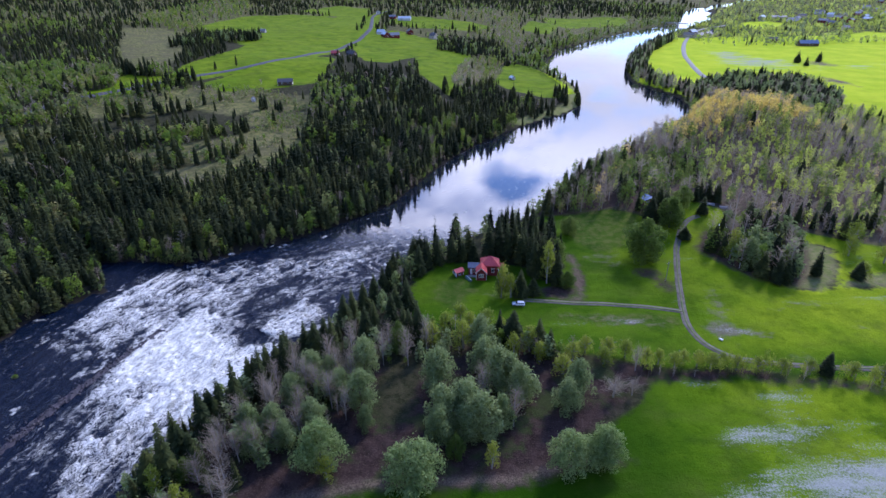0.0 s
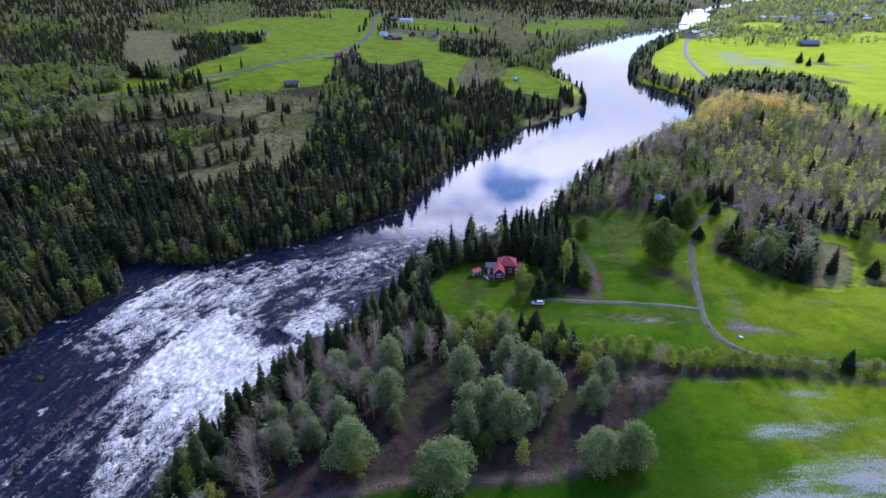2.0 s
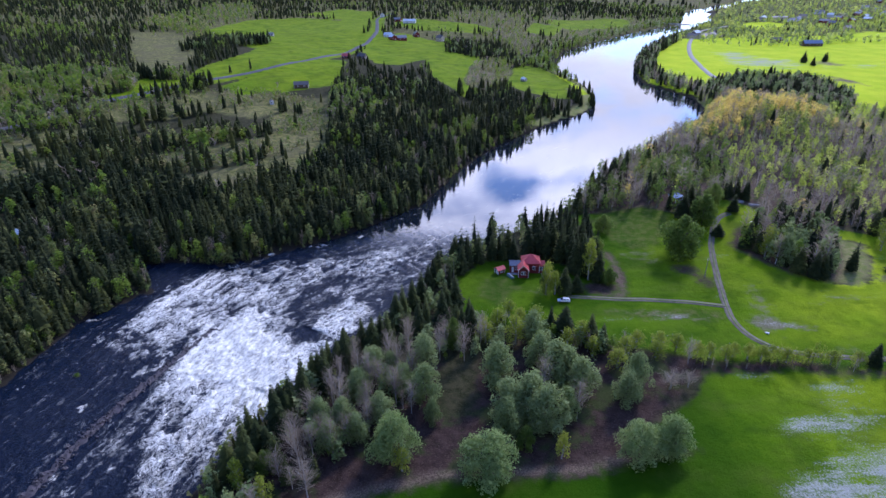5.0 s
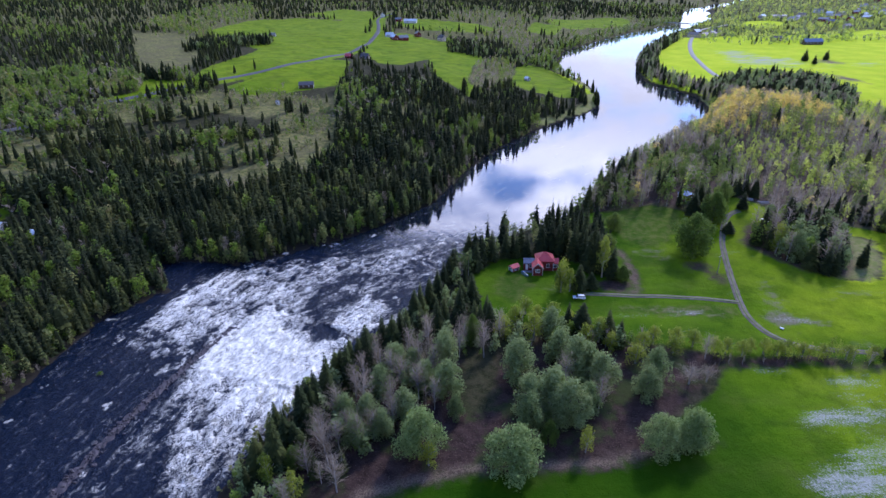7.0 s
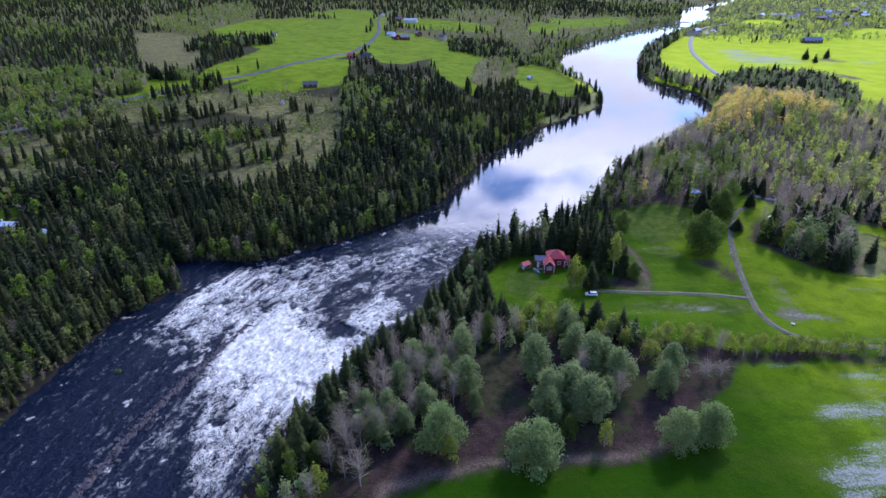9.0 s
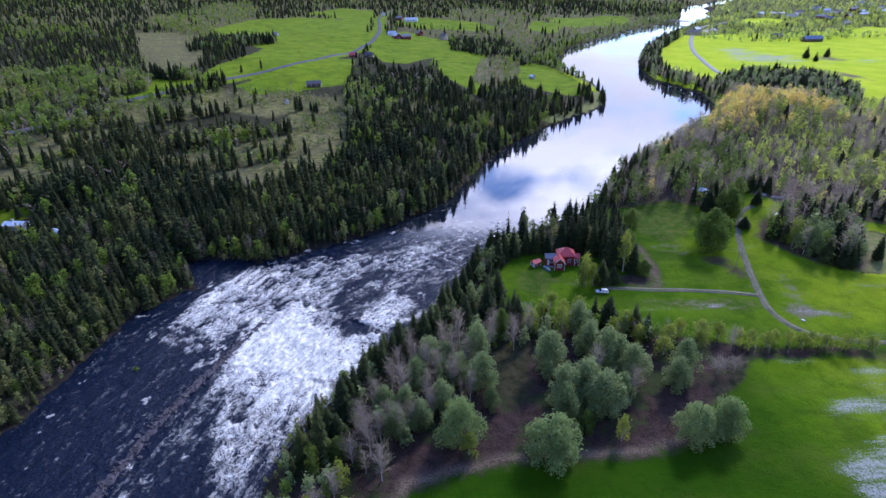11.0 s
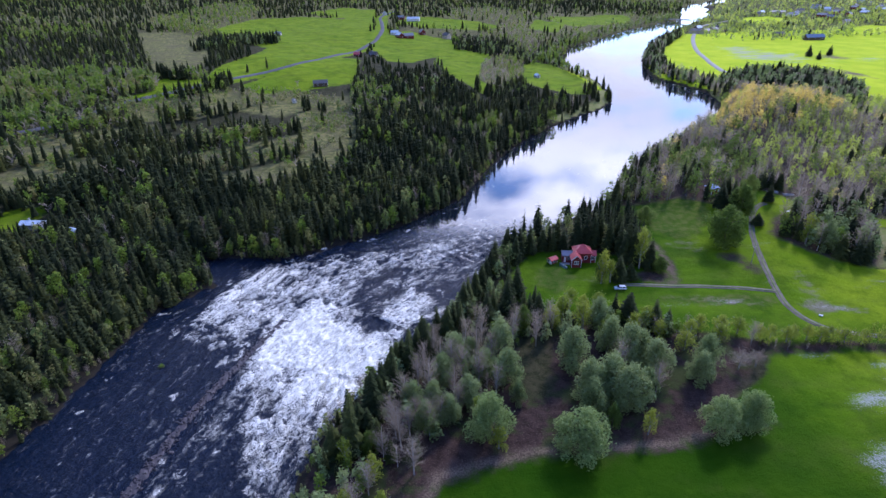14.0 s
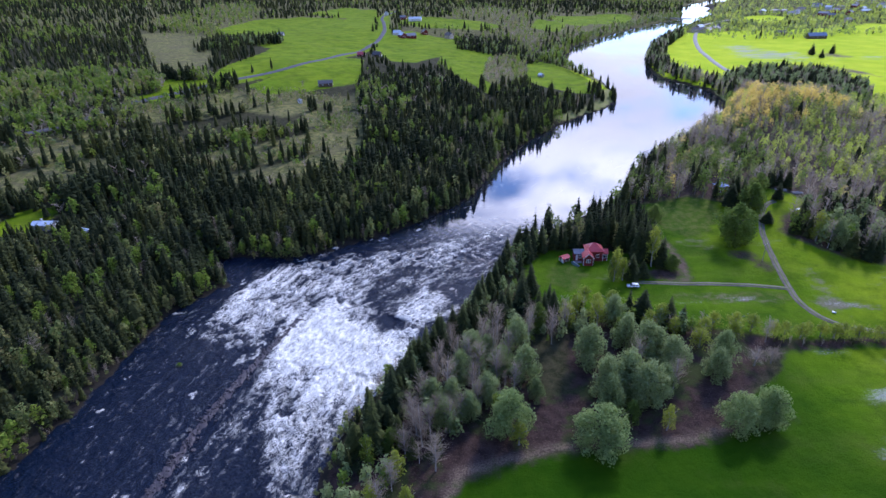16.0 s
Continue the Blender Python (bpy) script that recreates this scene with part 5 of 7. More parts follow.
def woods(name, label, kinds):
    """Joins rows of (shapes, full height, material, x, y, height, width factor, bark) into one object."""
    verts, faces, index, tints, mats, n = [], [], [], [], [], 0
    for shapes, full, mat, xs, ys, hs, wide, bark in kinds:
        if not len(xs):
            continue
        for m in (mat, bark):
            if m is not None and m not in mats:
                mats.append(m)
        pick = wood_np.integers(0, len(shapes), len(xs))
        zs = np.maximum(height(xs, ys), 0.05)
        for k, (v, t) in enumerate(shapes):
            parts = [(v, t, mat)]
            if bark is not None:
                parts.append((*stems_for(full), bark))
            sel = np.nonzero(pick == k)[0]
            if not len(sel):
                continue
            a = wood_np.uniform(0, 6.283, len(sel))
            s = hs[sel] / full * (0.80 + 0.36 * smooth(fbm(xs[sel] * 0.05, ys[sel] * 0.05, 3, 67), 0.25, 0.75))
            w = s * wide[sel]
            stand = smooth(fbm(xs[sel] * 0.035, ys[sel] * 0.035, 3, 61), 0.25, 0.75)
            own = 0.5 * wood_np.random(len(sel)) + 0.5 * stand * 0.999
            for pv, pt, pm in parts:
                c, sn = np.cos(a)[:, None], np.sin(a)[:, None]
                X = (pv[None, :, 0] * c - pv[None, :, 1] * sn) * w[:, None] + xs[sel][:, None]
                Y = (pv[None, :, 0] * sn + pv[None, :, 1] * c) * w[:, None] + ys[sel][:, None]
                Z = pv[None, :, 2] * s[:, None] + zs[sel][:, None]
                verts.append(np.stack([X, Y, Z], 2).reshape(-1, 3))
                faces.append((pt[None] + (np.arange(len(sel)) * len(pv))[:, None, None] + n).reshape(-1, 3))
                index.append(np.full(len(sel) * len(pt), mats.index(pm)))
                tints.append(np.repeat(own, len(pv)))
                n += len(sel) * len(pv)
    me = raw(name, np.concatenate(verts), np.concatenate(faces), mats, np.concatenate(index), tint=np.concatenate(tints))
    return tagged(new(name, me), label, "woods", kind="stuff")


def jittered(x0, x1, y0, y1, gap):
    X, Y = np.meshgrid(np.arange(x0, x1, gap), np.arange(y0, y1, gap))
    X = (X + wood_np.uniform(-0.48, 0.48, X.shape) * gap).ravel()
    Y = (Y + wood_np.uniform(-0.48, 0.48, Y.shape) * gap).ravel()
    seen = (X > -130 - 0.73 * np.maximum(Y, 0)) & (X < 50 + 0.86 * np.maximum(Y, 0))
    return X[seen], Y[seen]


def is_west(X, Y):
    return line_distance(BANK_W, X, Y) < line_distance(BANK_E, X, Y)


def sprinkle(X, Y, chance):
    k = wood_np.random(len(X)) < chance
    return X[k], Y[k]


def split(X, Y, shares):
    """Deals the points out by shares that may differ from point to point."""
    u = wood_np.random(len(X))
    out, low = [], np.zeros(len(X))
    for s in shares:
        high = low + s
        k = (u >= low) & (u < high)
        out.append((X[k], Y[k]))
        low = high
    return out


def rows_of(shapes, full, mat, xy, low, high, bark=None, fat=(0.85, 1.25)):
    x, y = xy
    return (shapes, full, mat, x, y, wood_np.uniform(low, high, len(x)), wood_np.uniform(*fat, len(x)), bark)


CLEARED = [(-227, 243, 9), (-205, 236, 6), (-131, 535, 14), (-145, 478, 8), (-114, 726, 12), (-93, 723, 12), (-56, 939, 30), (5, 860, 14)]


OPEN_LAND = HEATHS + FELLED[1:]


def west_chance(X, Y, tall=12.0):
    d = -inside(RIVER, X, Y)
    chance = np.where(d > 0.7, 1.0, 0.0) * np.where((Y > 430) & (Y < 700) & (X > 60) & (d < 11), 0.22, 1.0)
    chance *= np.where(union(FIELDS_W, X, Y) > -3, 0.0, 1.0)
    uneven = 10 * (fbm(X * 0.06, Y * 0.06, 3, 2) - 0.5)
    chance *= np.where(union(HEATHS, X, Y) + uneven > 0, 0.05, 1.0)
    chance *= np.where(union(FELLED, X, Y) + uneven > 0, np.where(X > -80, 0.45, 0.10), 1.0)
    chance *= np.where(line_distance(ROAD_W, X, Y) < np.where(Y > 420, 10, 7), 0.0, 1.0)
    # no tall trees just before open land and the road
    bx, by = crown_over(X, Y, tall)
    chance *= np.where(union(FIELDS_W, bx, by) > 1, np.where(Y > 900, 0.25, 0.0), 1.0)
    chance *= np.where(union(OPEN_LAND, bx, by) + uneven > 2, np.where(Y > 900, 0.35, 0.07), 1.0)
    chance *= np.where((line_distance(ROAD_W, bx, by) < 9) & ((Y > 400) | (X < -300)) & ((fbm(X * 0.02, Y * 0.02, 2, 91) < 0.55) | (Y > 440)), 0.04, 1.0)
    for cx, cy, cr in CLEARED:
        chance *= (np.hypot(X - cx, Y - cy) > cr) & (np.hypot(bx - cx, by - cy) > cr * 0.9)
    return chance


# western woods near the river
X, Y = jittered(-600, 160, 60, 560, 4.1)
k = is_west(X, Y)
X, Y = X[k], Y[k]
X, Y = sprinkle(X, Y, 0.95 * west_chance(X, Y) * smooth(fbm(X * 0.03, Y * 0.03, 3, 8), 0.05, 0.35))
d = -inside(RIVER, X, Y)
mixn = fbm(X * 0.025, Y * 0.025, 3, 4)
stand = np.maximum(inside(BIRCH_STAND, X, Y), inside(BIRCH_STAND, *crown_over(X, Y, 12.0)) - 3)
birchy = np.clip(0.17 + 0.70 * smooth(mixn, 0.54, 0.74) + 0.25 * (d < 7) * (Y < 430) + 0.12 * smooth(45 - d, 0, 25) * (Y < 215) + 0.9 * smooth(stand, -6, 6), 0, 0.9)
near = (np.hypot(X, Y) < 305) | ((d < 110) & (X > -40))
keep_it = ~((Y > 340) & (d < 110) & (X > -40)) | (wood_np.random(len(X)) < 0.75)
X, Y, d, birchy, near = X[keep_it], Y[keep_it], d[keep_it], birchy[keep_it], near[keep_it]
for key, shapes, leaves, twigs in ((near, SPRUCE_MID, LEAFY_MID, BARE_MID), (~near, SPRUCE_FAR, LEAFY_FAR, BARE_FAR)):
    bk = birchy[key]
    spruce, spring, mixed_leaf, bare = split(X[key], Y[key], [1 - bk, bk * 0.48, bk * 0.37, bk * 0.15])
    stem = BARK if shapes is SPRUCE_MID else None
    woods("west_bank_woods", "dense dark spruce wood with scattered birches on the west bank", [
        rows_of(shapes, 14.0, NEEDLES, spruce, 8, 17.0, stem, (1.1, 1.8)), rows_of(leaves, 11.0, LEAF_SPRING, spring, 6, 11.5, stem, (0.85, 1.25)),
        rows_of(leaves, 11.0, LEAF_MIXED, mixed_leaf, 6, 12, stem, (0.75, 1.1)), rows_of(twigs, 11.0, TWIGS, bare, 7, 12, stem, (0.9, 1.3))])

X, Y = jittered(-260, 60, 50, 330, 3.1)
d = -inside(RIVER, X, Y)
k = is_west(X, Y) & (d > 0.6) & (d < 9) & (wood_np.random(len(X)) < 0.8)
spruce, mixed_leaf, spring, bare = split(X[k], Y[k], [0.6, 0.2, 0.06, 0.10])
woods("bank_woods", "dark spruces and alders crowding the western water's edge", [
    rows_of(SPRUCE_MID, 14.0, NEEDLES, spruce, 4, 12, BARK, (1.0, 1.6)), rows_of(LEAFY_MID, 11.0, LEAF_MIXED, mixed_leaf, 4, 9, BARK, (0.8, 1.2)),
    rows_of(LEAFY_MID, 11.0, LEAF_SPRING, spring, 4, 9, BARK, (0.8, 1.1)), rows_of(BARE_MID, 11.0, TWIGS, bare, 4, 9, BARK, (0.9, 1.3))])

# low scrub on the cleared heath
X, Y = jittered(-420, 0, 280, 600, 3.0)
k = (union(HEATHS + FELLED, X, Y) > 0) & (line_distance(ROAD_W, X, Y) > 6) & (wood_np.random(len(X)) < 0.75 * smooth(fbm(X * 0.04, Y * 0.04, 3, 51), 0.30, 0.60))
spring, mixed_leaf, bare = split(X[k], Y[k], [0.15, 0.45, 0.4])
woods("heath_scrub", "low birch and brush scattered on the cleared heath", [
    rows_of(LEAFY_LOW, 11.0, LEAF_SPRING, spring, 2.0, 5.0, None, (0.9, 1.4)), rows_of(LEAFY_LOW, 11.0, LEAF_MIXED, mixed_leaf, 1.4, 4.2, None, (1.2, 1.8)), rows_of(BARE_FAR, 11.0, TWIGS, bare, 2, 5)])

# scrub hanging over the water's edge
X, Y = jittered(-200, 60, 60, 420, 2.2)
d = -inside(RIVER, X, Y)
k = (d > -0.2) & (d < 3.2) & (wood_np.random(len(X)) < 0.7)
spring, mixed_leaf, bare = split(X[k], Y[k], [0.12, 0.5, 0.25])
woods("shore_scrub", "low alder and birch scrub hanging over the river's edge", [
    rows_of(LEAFY_FAR, 11.0, LEAF_SPRING, spring, 2, 4.5, None, (1.0, 1.5)), rows_of(LEAFY_FAR, 11.0, LEAF_MIXED, mixed_leaf, 2, 4.5, None, (1.0, 1.5)), rows_of(BARE_MID, 11.0, TWIGS, bare, 2.5, 5, None, (1.0, 1.5))])

# western woods farther off
for y0, y1, gap, low, high in ((560, 1000, 7.9, 6, 14), (1000, 1900, 12.6, 9, 17), (1900, 4000, 48.0, 16, 25)):
    X, Y = jittered(-y1 * 0.95, y1 * 0.5, y0, y1, gap)
    k = is_west(X, Y)
    X, Y = X[k], Y[k]
    X, Y = sprinkle(X, Y, 0.85 * west_chance(X, Y))
    mixn = fbm(X * 0.007, Y * 0.009, 3, 14)
    d = -inside(RIVER, X, Y)
    stand = np.maximum(union([BIRCH_STAND, BIRCH_FAR], X, Y), union([BIRCH_STAND, BIRCH_FAR], *crown_over(X, Y, 12.0)) - 4)
    birchy = np.clip(0.12 + 0.45 * smooth(mixn, 0.58, 0.70) + 0.25 * (d < 60) * (Y > 760) + 0.9 * smooth(stand, -10, 8), 0, 0.92)
    birchy = birchy * np.where((X > -125) & (X < 60) & (Y < 780) | (X > -335) & (X < -205) & (Y > 630) & (Y < 900), 0.15, 1.0)
    grey = smooth(union(GREY_STANDS, X, Y), -14, 10) + 0.6 * smooth(Y, 900, 1000) * smooth(X, -20, 60) * smooth(1500 - Y, 0, 200)
    birchy = np.clip(birchy + 0.8 * grey, 0, 0.93)
    spruce, spring, mixed_leaf, bare = split(X, Y, [1 - birchy, birchy * (0.65 - 0.4 * np.clip(grey, 0, 1)), birchy * 0.29, birchy * (0.06 + 0.4 * np.clip(grey, 0, 1))])
    grow = 1.1 if y1 < 2000 else 1.75
    firs, leaves = (SPRUCE_FAR, LEAFY_FAR) if y1 < 1100 else (SPRUCE_LOW, LEAFY_LOW)
    woods("far_west_woods", "distant mixed forest of spruce and young birch", [
        rows_of(firs, 14.0, NEEDLES, spruce, low, high, None, (1.1 * grow, 1.7 * grow)), rows_of(leaves, 11.0, LEAF_SPRING, spring, 6 * grow, 11 * grow, None, (0.7, 1.1)),
        rows_of(leaves, 11.0, LEAF_MIXED, mixed_leaf, 6 * grow, 12 * grow, None, (0.7, 1.1)), rows_of(BARE_FAR, 11.0, TWIGS, bare, 7, 12, None, (0.9, 1.3))])

# belts of trees between the western fields
X, Y = jittered(-420, 260, 480, 1150, 5.6)
k = (union(BELTS, X, Y) > -3) & (wood_np.random(len(X)) < 0.85) & (line_distance(ROAD_W, X, Y) > 8)
spruce, leafy, spring, bare = split(X[k], Y[k], [0.58, 0.17, 0.12, 0.10])
woods("field_belts", "belts of dark spruce and grey willow between the fields", [
    rows_of(SPRUCE_FAR, 14.0, NEEDLES, spruce, 9, 16, None, (1.2, 1.8)), rows_of(LEAFY_FAR, 11.0, LEAF_WILLOW, leafy, 6, 11, None, (0.9, 1.3)),
    rows_of(LEAFY_FAR, 11.0, LEAF_SPRING, spring, 6, 10, None, (0.9, 1.3)), rows_of(BARE_FAR, 11.0, TWIGS, bare, 7, 11, None, (1.0, 1.4))])
X, Y = jittered(20, 110, 500, 800, 5.0)
k = (inside(GREY_STANDS[1], X, Y) > 0) & (wood_np.random(len(X)) < 0.8)
bare, leafy = split(X[k], Y[k], [0.7, 0.25])
woods("bare_scrub", "grey leafless scrub on the wet hollow between fields", [
    rows_of(BARE_FAR, 11.0, TWIGS, bare, 3, 7, None, (1.2, 1.8)), rows_of(LEAFY_FAR, 11.0, LEAF_WILLOW, leafy, 3, 6, None, (1.0, 1.4))])

# trees along the far western bank
X, Y = jittered(80, 620, 620, 1400, 7.0)
d = -inside(RIVER, X, Y)
k = is_west(X, Y) & (d > 2) & (d < 34) & (union(FIELDS_W, X, Y) < 0) & (wood_np.random(len(X)) < 0.8)
spruce, spring, leafy, bare = split(X[k], Y[k], [0.15, 0.36, 0.27, 0.2])
woods("far_shore_trees", "spring-green birches and willows along the far western shore", [
    rows_of(SPRUCE_FAR, 14.0, NEEDLES, spruce, 8, 15, None, (1.1, 1.6)), rows_of(LEAFY_FAR, 11.0, LEAF_SPRING, spring, 6, 12, None, (0.8, 1.2)),
    rows_of(LEAFY_FAR, 11.0, LEAF_WILLOW, leafy, 6, 12, None, (0.8, 1.2)), rows_of(BARE_FAR, 11.0, TWIGS, bare, 7, 12, None, (1.0, 1.4))])

# the wooded hill on the east bank
X, Y = jittered(50, 430, 200, 620, 3.9)
w = union([HILL_WOOD], X, Y)
k = (w > 0) & (inside(RIVER, X, Y) < -2) & (line_distance(ROAD_E, X, Y) > 4) & (np.hypot(X - 105, Y - 246) > 8) & ~((X > 110) & (X < 146) & (Y < 246))
X, Y = X[k], Y[k]
d = -inside(RIVER, X, Y)
BIRCH_RUN = [(222, 362), (226, 335), (216, 303), (203, 265), (212, 235)]
HILL_GOLD = [[(197, 426), (271, 505), (299, 508), (292, 455), (263, 377), (233, 369), (212, 368), (182, 345), (166, 350)]]
HILL_BARE = [[(118, 359), (172, 415), (169, 356), (150, 319), (118, 316), (83, 253)], [(178, 343), (211, 366), (254, 377), (249, 356), (194, 332), (174, 320)], [(253, 368), (316, 382), (262, 311), (208, 267), (227, 304), (238, 338)], [(152, 247), (182, 250), (163, 216), (136, 222)]]
HILL_GREEN = [[(116, 315), (151, 319), (170, 336), (132, 260), (114, 236), (100, 245), (94, 263)]]
HILL_BRIGHT = [[(212, 364), (206, 330), (180, 311), (206, 315), (204, 283), (205, 263), (206, 239), (225, 263), (224, 300), (224, 333), (232, 361)], [(170, 326), (184, 320), (178, 301), (155, 288)], [(195, 275), (212, 246), (193, 221), (179, 246)]]
HILL_OPEN = [[(132, 260), (175, 295), (185, 279), (187, 263), (159, 247), (132, 245)]]
HILL_DARK = [[(129, 258), (154, 256), (139, 235), (123, 234)], [(174, 237), (201, 231), (181, 206), (158, 211)]]
fray = 16 * (fbm(X * 0.05, Y * 0.05, 3, 83) - 0.5)
z_gold, z_bare, z_green, z_bright, z_open, z_dark = [smooth(union(a, X, Y) + fray, -9, 7) * w for a, w in ((HILL_GOLD, 1.3), (HILL_BARE, 1.0), (HILL_GREEN, 1.0), (HILL_BRIGHT, 1.1), (HILL_OPEN, 1.0), (HILL_DARK, 1.1))]
z_dark = z_dark + 0.9 * smooth(22 - d, 0, 14) * smooth(-X, -190, -160)
z_bare = z_bare + 0.04
z_bright = z_bright + 0.22 * smooth(X, 190, 230)
z_green = z_green + 0.05
total = z_gold + z_bare + z_green + z_bright + z_open + z_dark
k = wood_np.random(len(X)) < (0.9 * z_gold + 0.72 * z_bare + 0.85 * z_green + 0.55 * z_bright + 0.22 * z_open + 0.9 * z_dark) / total * smooth(fbm(X * 0.035, Y * 0.035, 3, 21), 0.10, 0.34)
X, Y, d = X[k], Y[k], d[k]
z_gold, z_bare, z_green, z_bright, z_open, z_dark = [(q / total)[k] for q in (z_gold, z_bare, z_green, z_bright, z_open, z_dark)]
spruce, gold, sun_leaf, mixed_leaf, green_leaf, bare = split(X, Y, [
    0.55 * z_dark + 0.04 * z_bare + 0.14 * z_green + 0.015 * z_bright + 0.04 * z_open, 0.70 * z_gold + 0.06 * z_bare, 0.70 * z_bright + 0.10 * z_gold + 0.14 * z_bare + 0.30 * z_open + 0.06 * z_green,
    0.14 * z_bright + 0.20 * z_dark + 0.30 * z_bare + 0.30 * z_green + 0.25 * z_open + 0.04 * z_gold, 0.10 * z_dark + 0.38 * z_green + 0.04 * z_bright, 0.10 * z_bright + 0.14 * z_dark + 0.44 * z_bare + 0.12 * z_green + 0.40 * z_open + 0.14 * z_gold])
back = spruce[1] - 0.66 * (spruce[0] - 180) > 365
woods("hill_woods", "mixed wood of spruce, bare aspen and spring birch on the hill", [
    rows_of(SPRUCE_MID, 14.0, NEEDLES, spruce, np.where(back, 7, 9), np.where(back, 11, 16), BARK, (1.2, 1.7)), rows_of(LEAFY_FINE, 11.0, LEAF_SUNNY, sun_leaf, 5, 11, BARK_PALE, (0.8, 1.2)), rows_of(LEAFY_FINE, 11.0, LEAF_GOLD, gold, 7, 12, BARK_PALE, (1.0, 1.5)),
    rows_of(LEAFY_FINE, 11.0, LEAF_MIXED, mixed_leaf, 6, 12, BARK_PALE, (0.7, 1.1)), rows_of(LEAFY_FINE, 11.0, LEAF_GREEN, green_leaf, 9, 14, BARK, (0.9, 1.3)), rows_of(BARE_MID, 11.0, TWIGS, bare, 8, 14, BARK_PALE, (1.0, 1.6))])

X, Y = jittered(120, 430, 210, 560, 3.6)
k = (union([HILL_WOOD], X, Y) > 0) & (Y > 262) & (inside(RIVER, X, Y) < -6) & (wood_np.random(len(X)) < 0.15 + 0.9 * np.exp(-(line_distance(BIRCH_RUN, X, Y) / 28) ** 2) + 0.10 * smooth(X, 225, 260))
sun_leaf, mixed_leaf, bare = split(X[k], Y[k], [0.68, 0.16, 0.16])
woods("hill_scrub", "bright young birch scrub and twigs on the open hillside", [
    rows_of(LEAFY_FAR, 11.0, LEAF_SUNNY, sun_leaf, 2.5, 6.5, None, (0.8, 1.2)), rows_of(LEAFY_FAR, 11.0, LEAF_MIXED, mixed_leaf, 2, 4.5, None, (0.9, 1.4)), rows_of(BARE_FAR, 11.0, TWIGS, bare, 3, 7)])

# clump at the field's edge, band below the far field, wood behind the house
X, Y = jittered(110, 420, 170, 620, 4.0)
k = (union([CLUMP], X, Y) > 0)
clump = X[k], Y[k]
spruce, leafy, spring, bare = split(*clump, [0.28, 0.22, 0.18, 0.30])
woods("field_edge_woods", "clump of spruce and bare trees at the meadow's edge", [
    rows_of(SPRUCE_MID, 14.0, NEEDLES, spruce, 9, 15, BARK, (1.2, 1.7)), rows_of(LEAFY_MID, 11.0, LEAF_WILLOW, leafy, 8, 12, BARK), rows_of(LEAFY_MID, 11.0, LEAF_SPRING, spring, 7, 11, BARK_PALE), rows_of(BARE_MID, 11.0, TWIGS, bare, 10, 15, BARK_PALE)])
k = (union([BAND], X, Y) > 0) & (wood_np.random(len(X)) < 0.75)
spruce, leafy, bare = split(X[k], Y[k], [0.42, 0.38, 0.20])
woods("meadow_band_woods", "belt of spruces and bare trees below the far meadow", [
    rows_of(SPRUCE_MID, 14.0, NEEDLES, spruce, 10, 16, None, (1.3, 1.9)), rows_of(LEAFY_FAR, 11.0, LEAF_WILLOW, leafy, 8, 13), rows_of(BARE_MID, 11.0, TWIGS, bare, 9, 13)])

X, Y = jittered(-30, 60, 170, 250, 4.2)
k = (union([HOUSE_WOOD], X, Y) > 0) & (inside(RIVER, X, Y) < -1.5) & (np.hypot(X - 19, Y - 191) > 10.5)
spruce, bare = split(X[k], Y[k], [np.where(X[k] < 8, 0.42, np.where(X[k] < 26, 0.16, 0.55)), np.where(X[k] < 8, 0.3, 0.1)])
woods("house_woods", "tall dark spruces between the red house and the river", [
    rows_of(SPRUCE_MID, 14.0, NEEDLES, spruce, 11, 18, BARK, (1.0, 1.4)), rows_of(LEAFY_MID, 11.0, LEAF_MIXED, bare, 7, 12, BARK_PALE)])

# undergrowth of the near wood, and the hedge along the field
X, Y = jittered(-90, 75, 40, 210, 3.6)
w = union([NEAR_WOOD], X, Y)
d = -inside(RIVER, X, Y)
k = (w > 1) & (d > 0.5) & (wood_np.random(len(X)) < np.where(d < 14, 0.95, np.where(Y > 136, 0.9, np.where((X < -24) & (Y > 100), 0.75, np.where((X < -40) & (Y > 82), 0.5, 0.0)))))
X, Y, d = X[k], Y[k], d[k]
dark = np.where(d < 16, 0.45, 0.10)
spruce, leafy, spring, bare = split(X, Y, [dark, 0.25 + 0 * d, 0.15 + 0 * d, 0.2 + 0 * d])
woods("river_wood_undergrowth", "low spruce, sallow and bare scrub under the river wood", [
    rows_of(SPRUCE_MID, 14.0, NEEDLES, spruce, 4, 10, BARK), rows_of(LEAFY_MID, 11.0, LEAF_WILLOW, leafy, 4, 9.5, BARK, (0.9, 1.4)),
    rows_of(LEAFY_MID, 11.0, LEAF_SPRING, spring, 3, 7, BARK_PALE, (0.9, 1.4)), rows_of(BARE_MID, 11.0, TWIGS, bare, 4, 9, BARK_PALE)])
X, Y = jittered(58, 190, 105, 140, 1.9)
k = (line_distance(HEDGE, X, Y) < 2.4) & (wood_np.random(len(X)) < 0.45)
spring, leafy, bare = split(X[k], Y[k], [0.5, 0.15, 0.3])
woods("hedge_scrub", "thin hedge of spring-green and bare scrub along the field", [
    rows_of(HEDGE_LEAF, 11.0, LEAF_BIRCH, spring, 5.5, 9.5, BARK, (0.55, 0.85)), rows_of(LEAFY_MID, 11.0, NEEDLES, leafy, 1.2, 2.6, BARK, (1.0, 1.5)), rows_of(BARE_MID, 11.0, TWIGS, bare, 3, 6, BARK_PALE, (0.7, 1.1))])

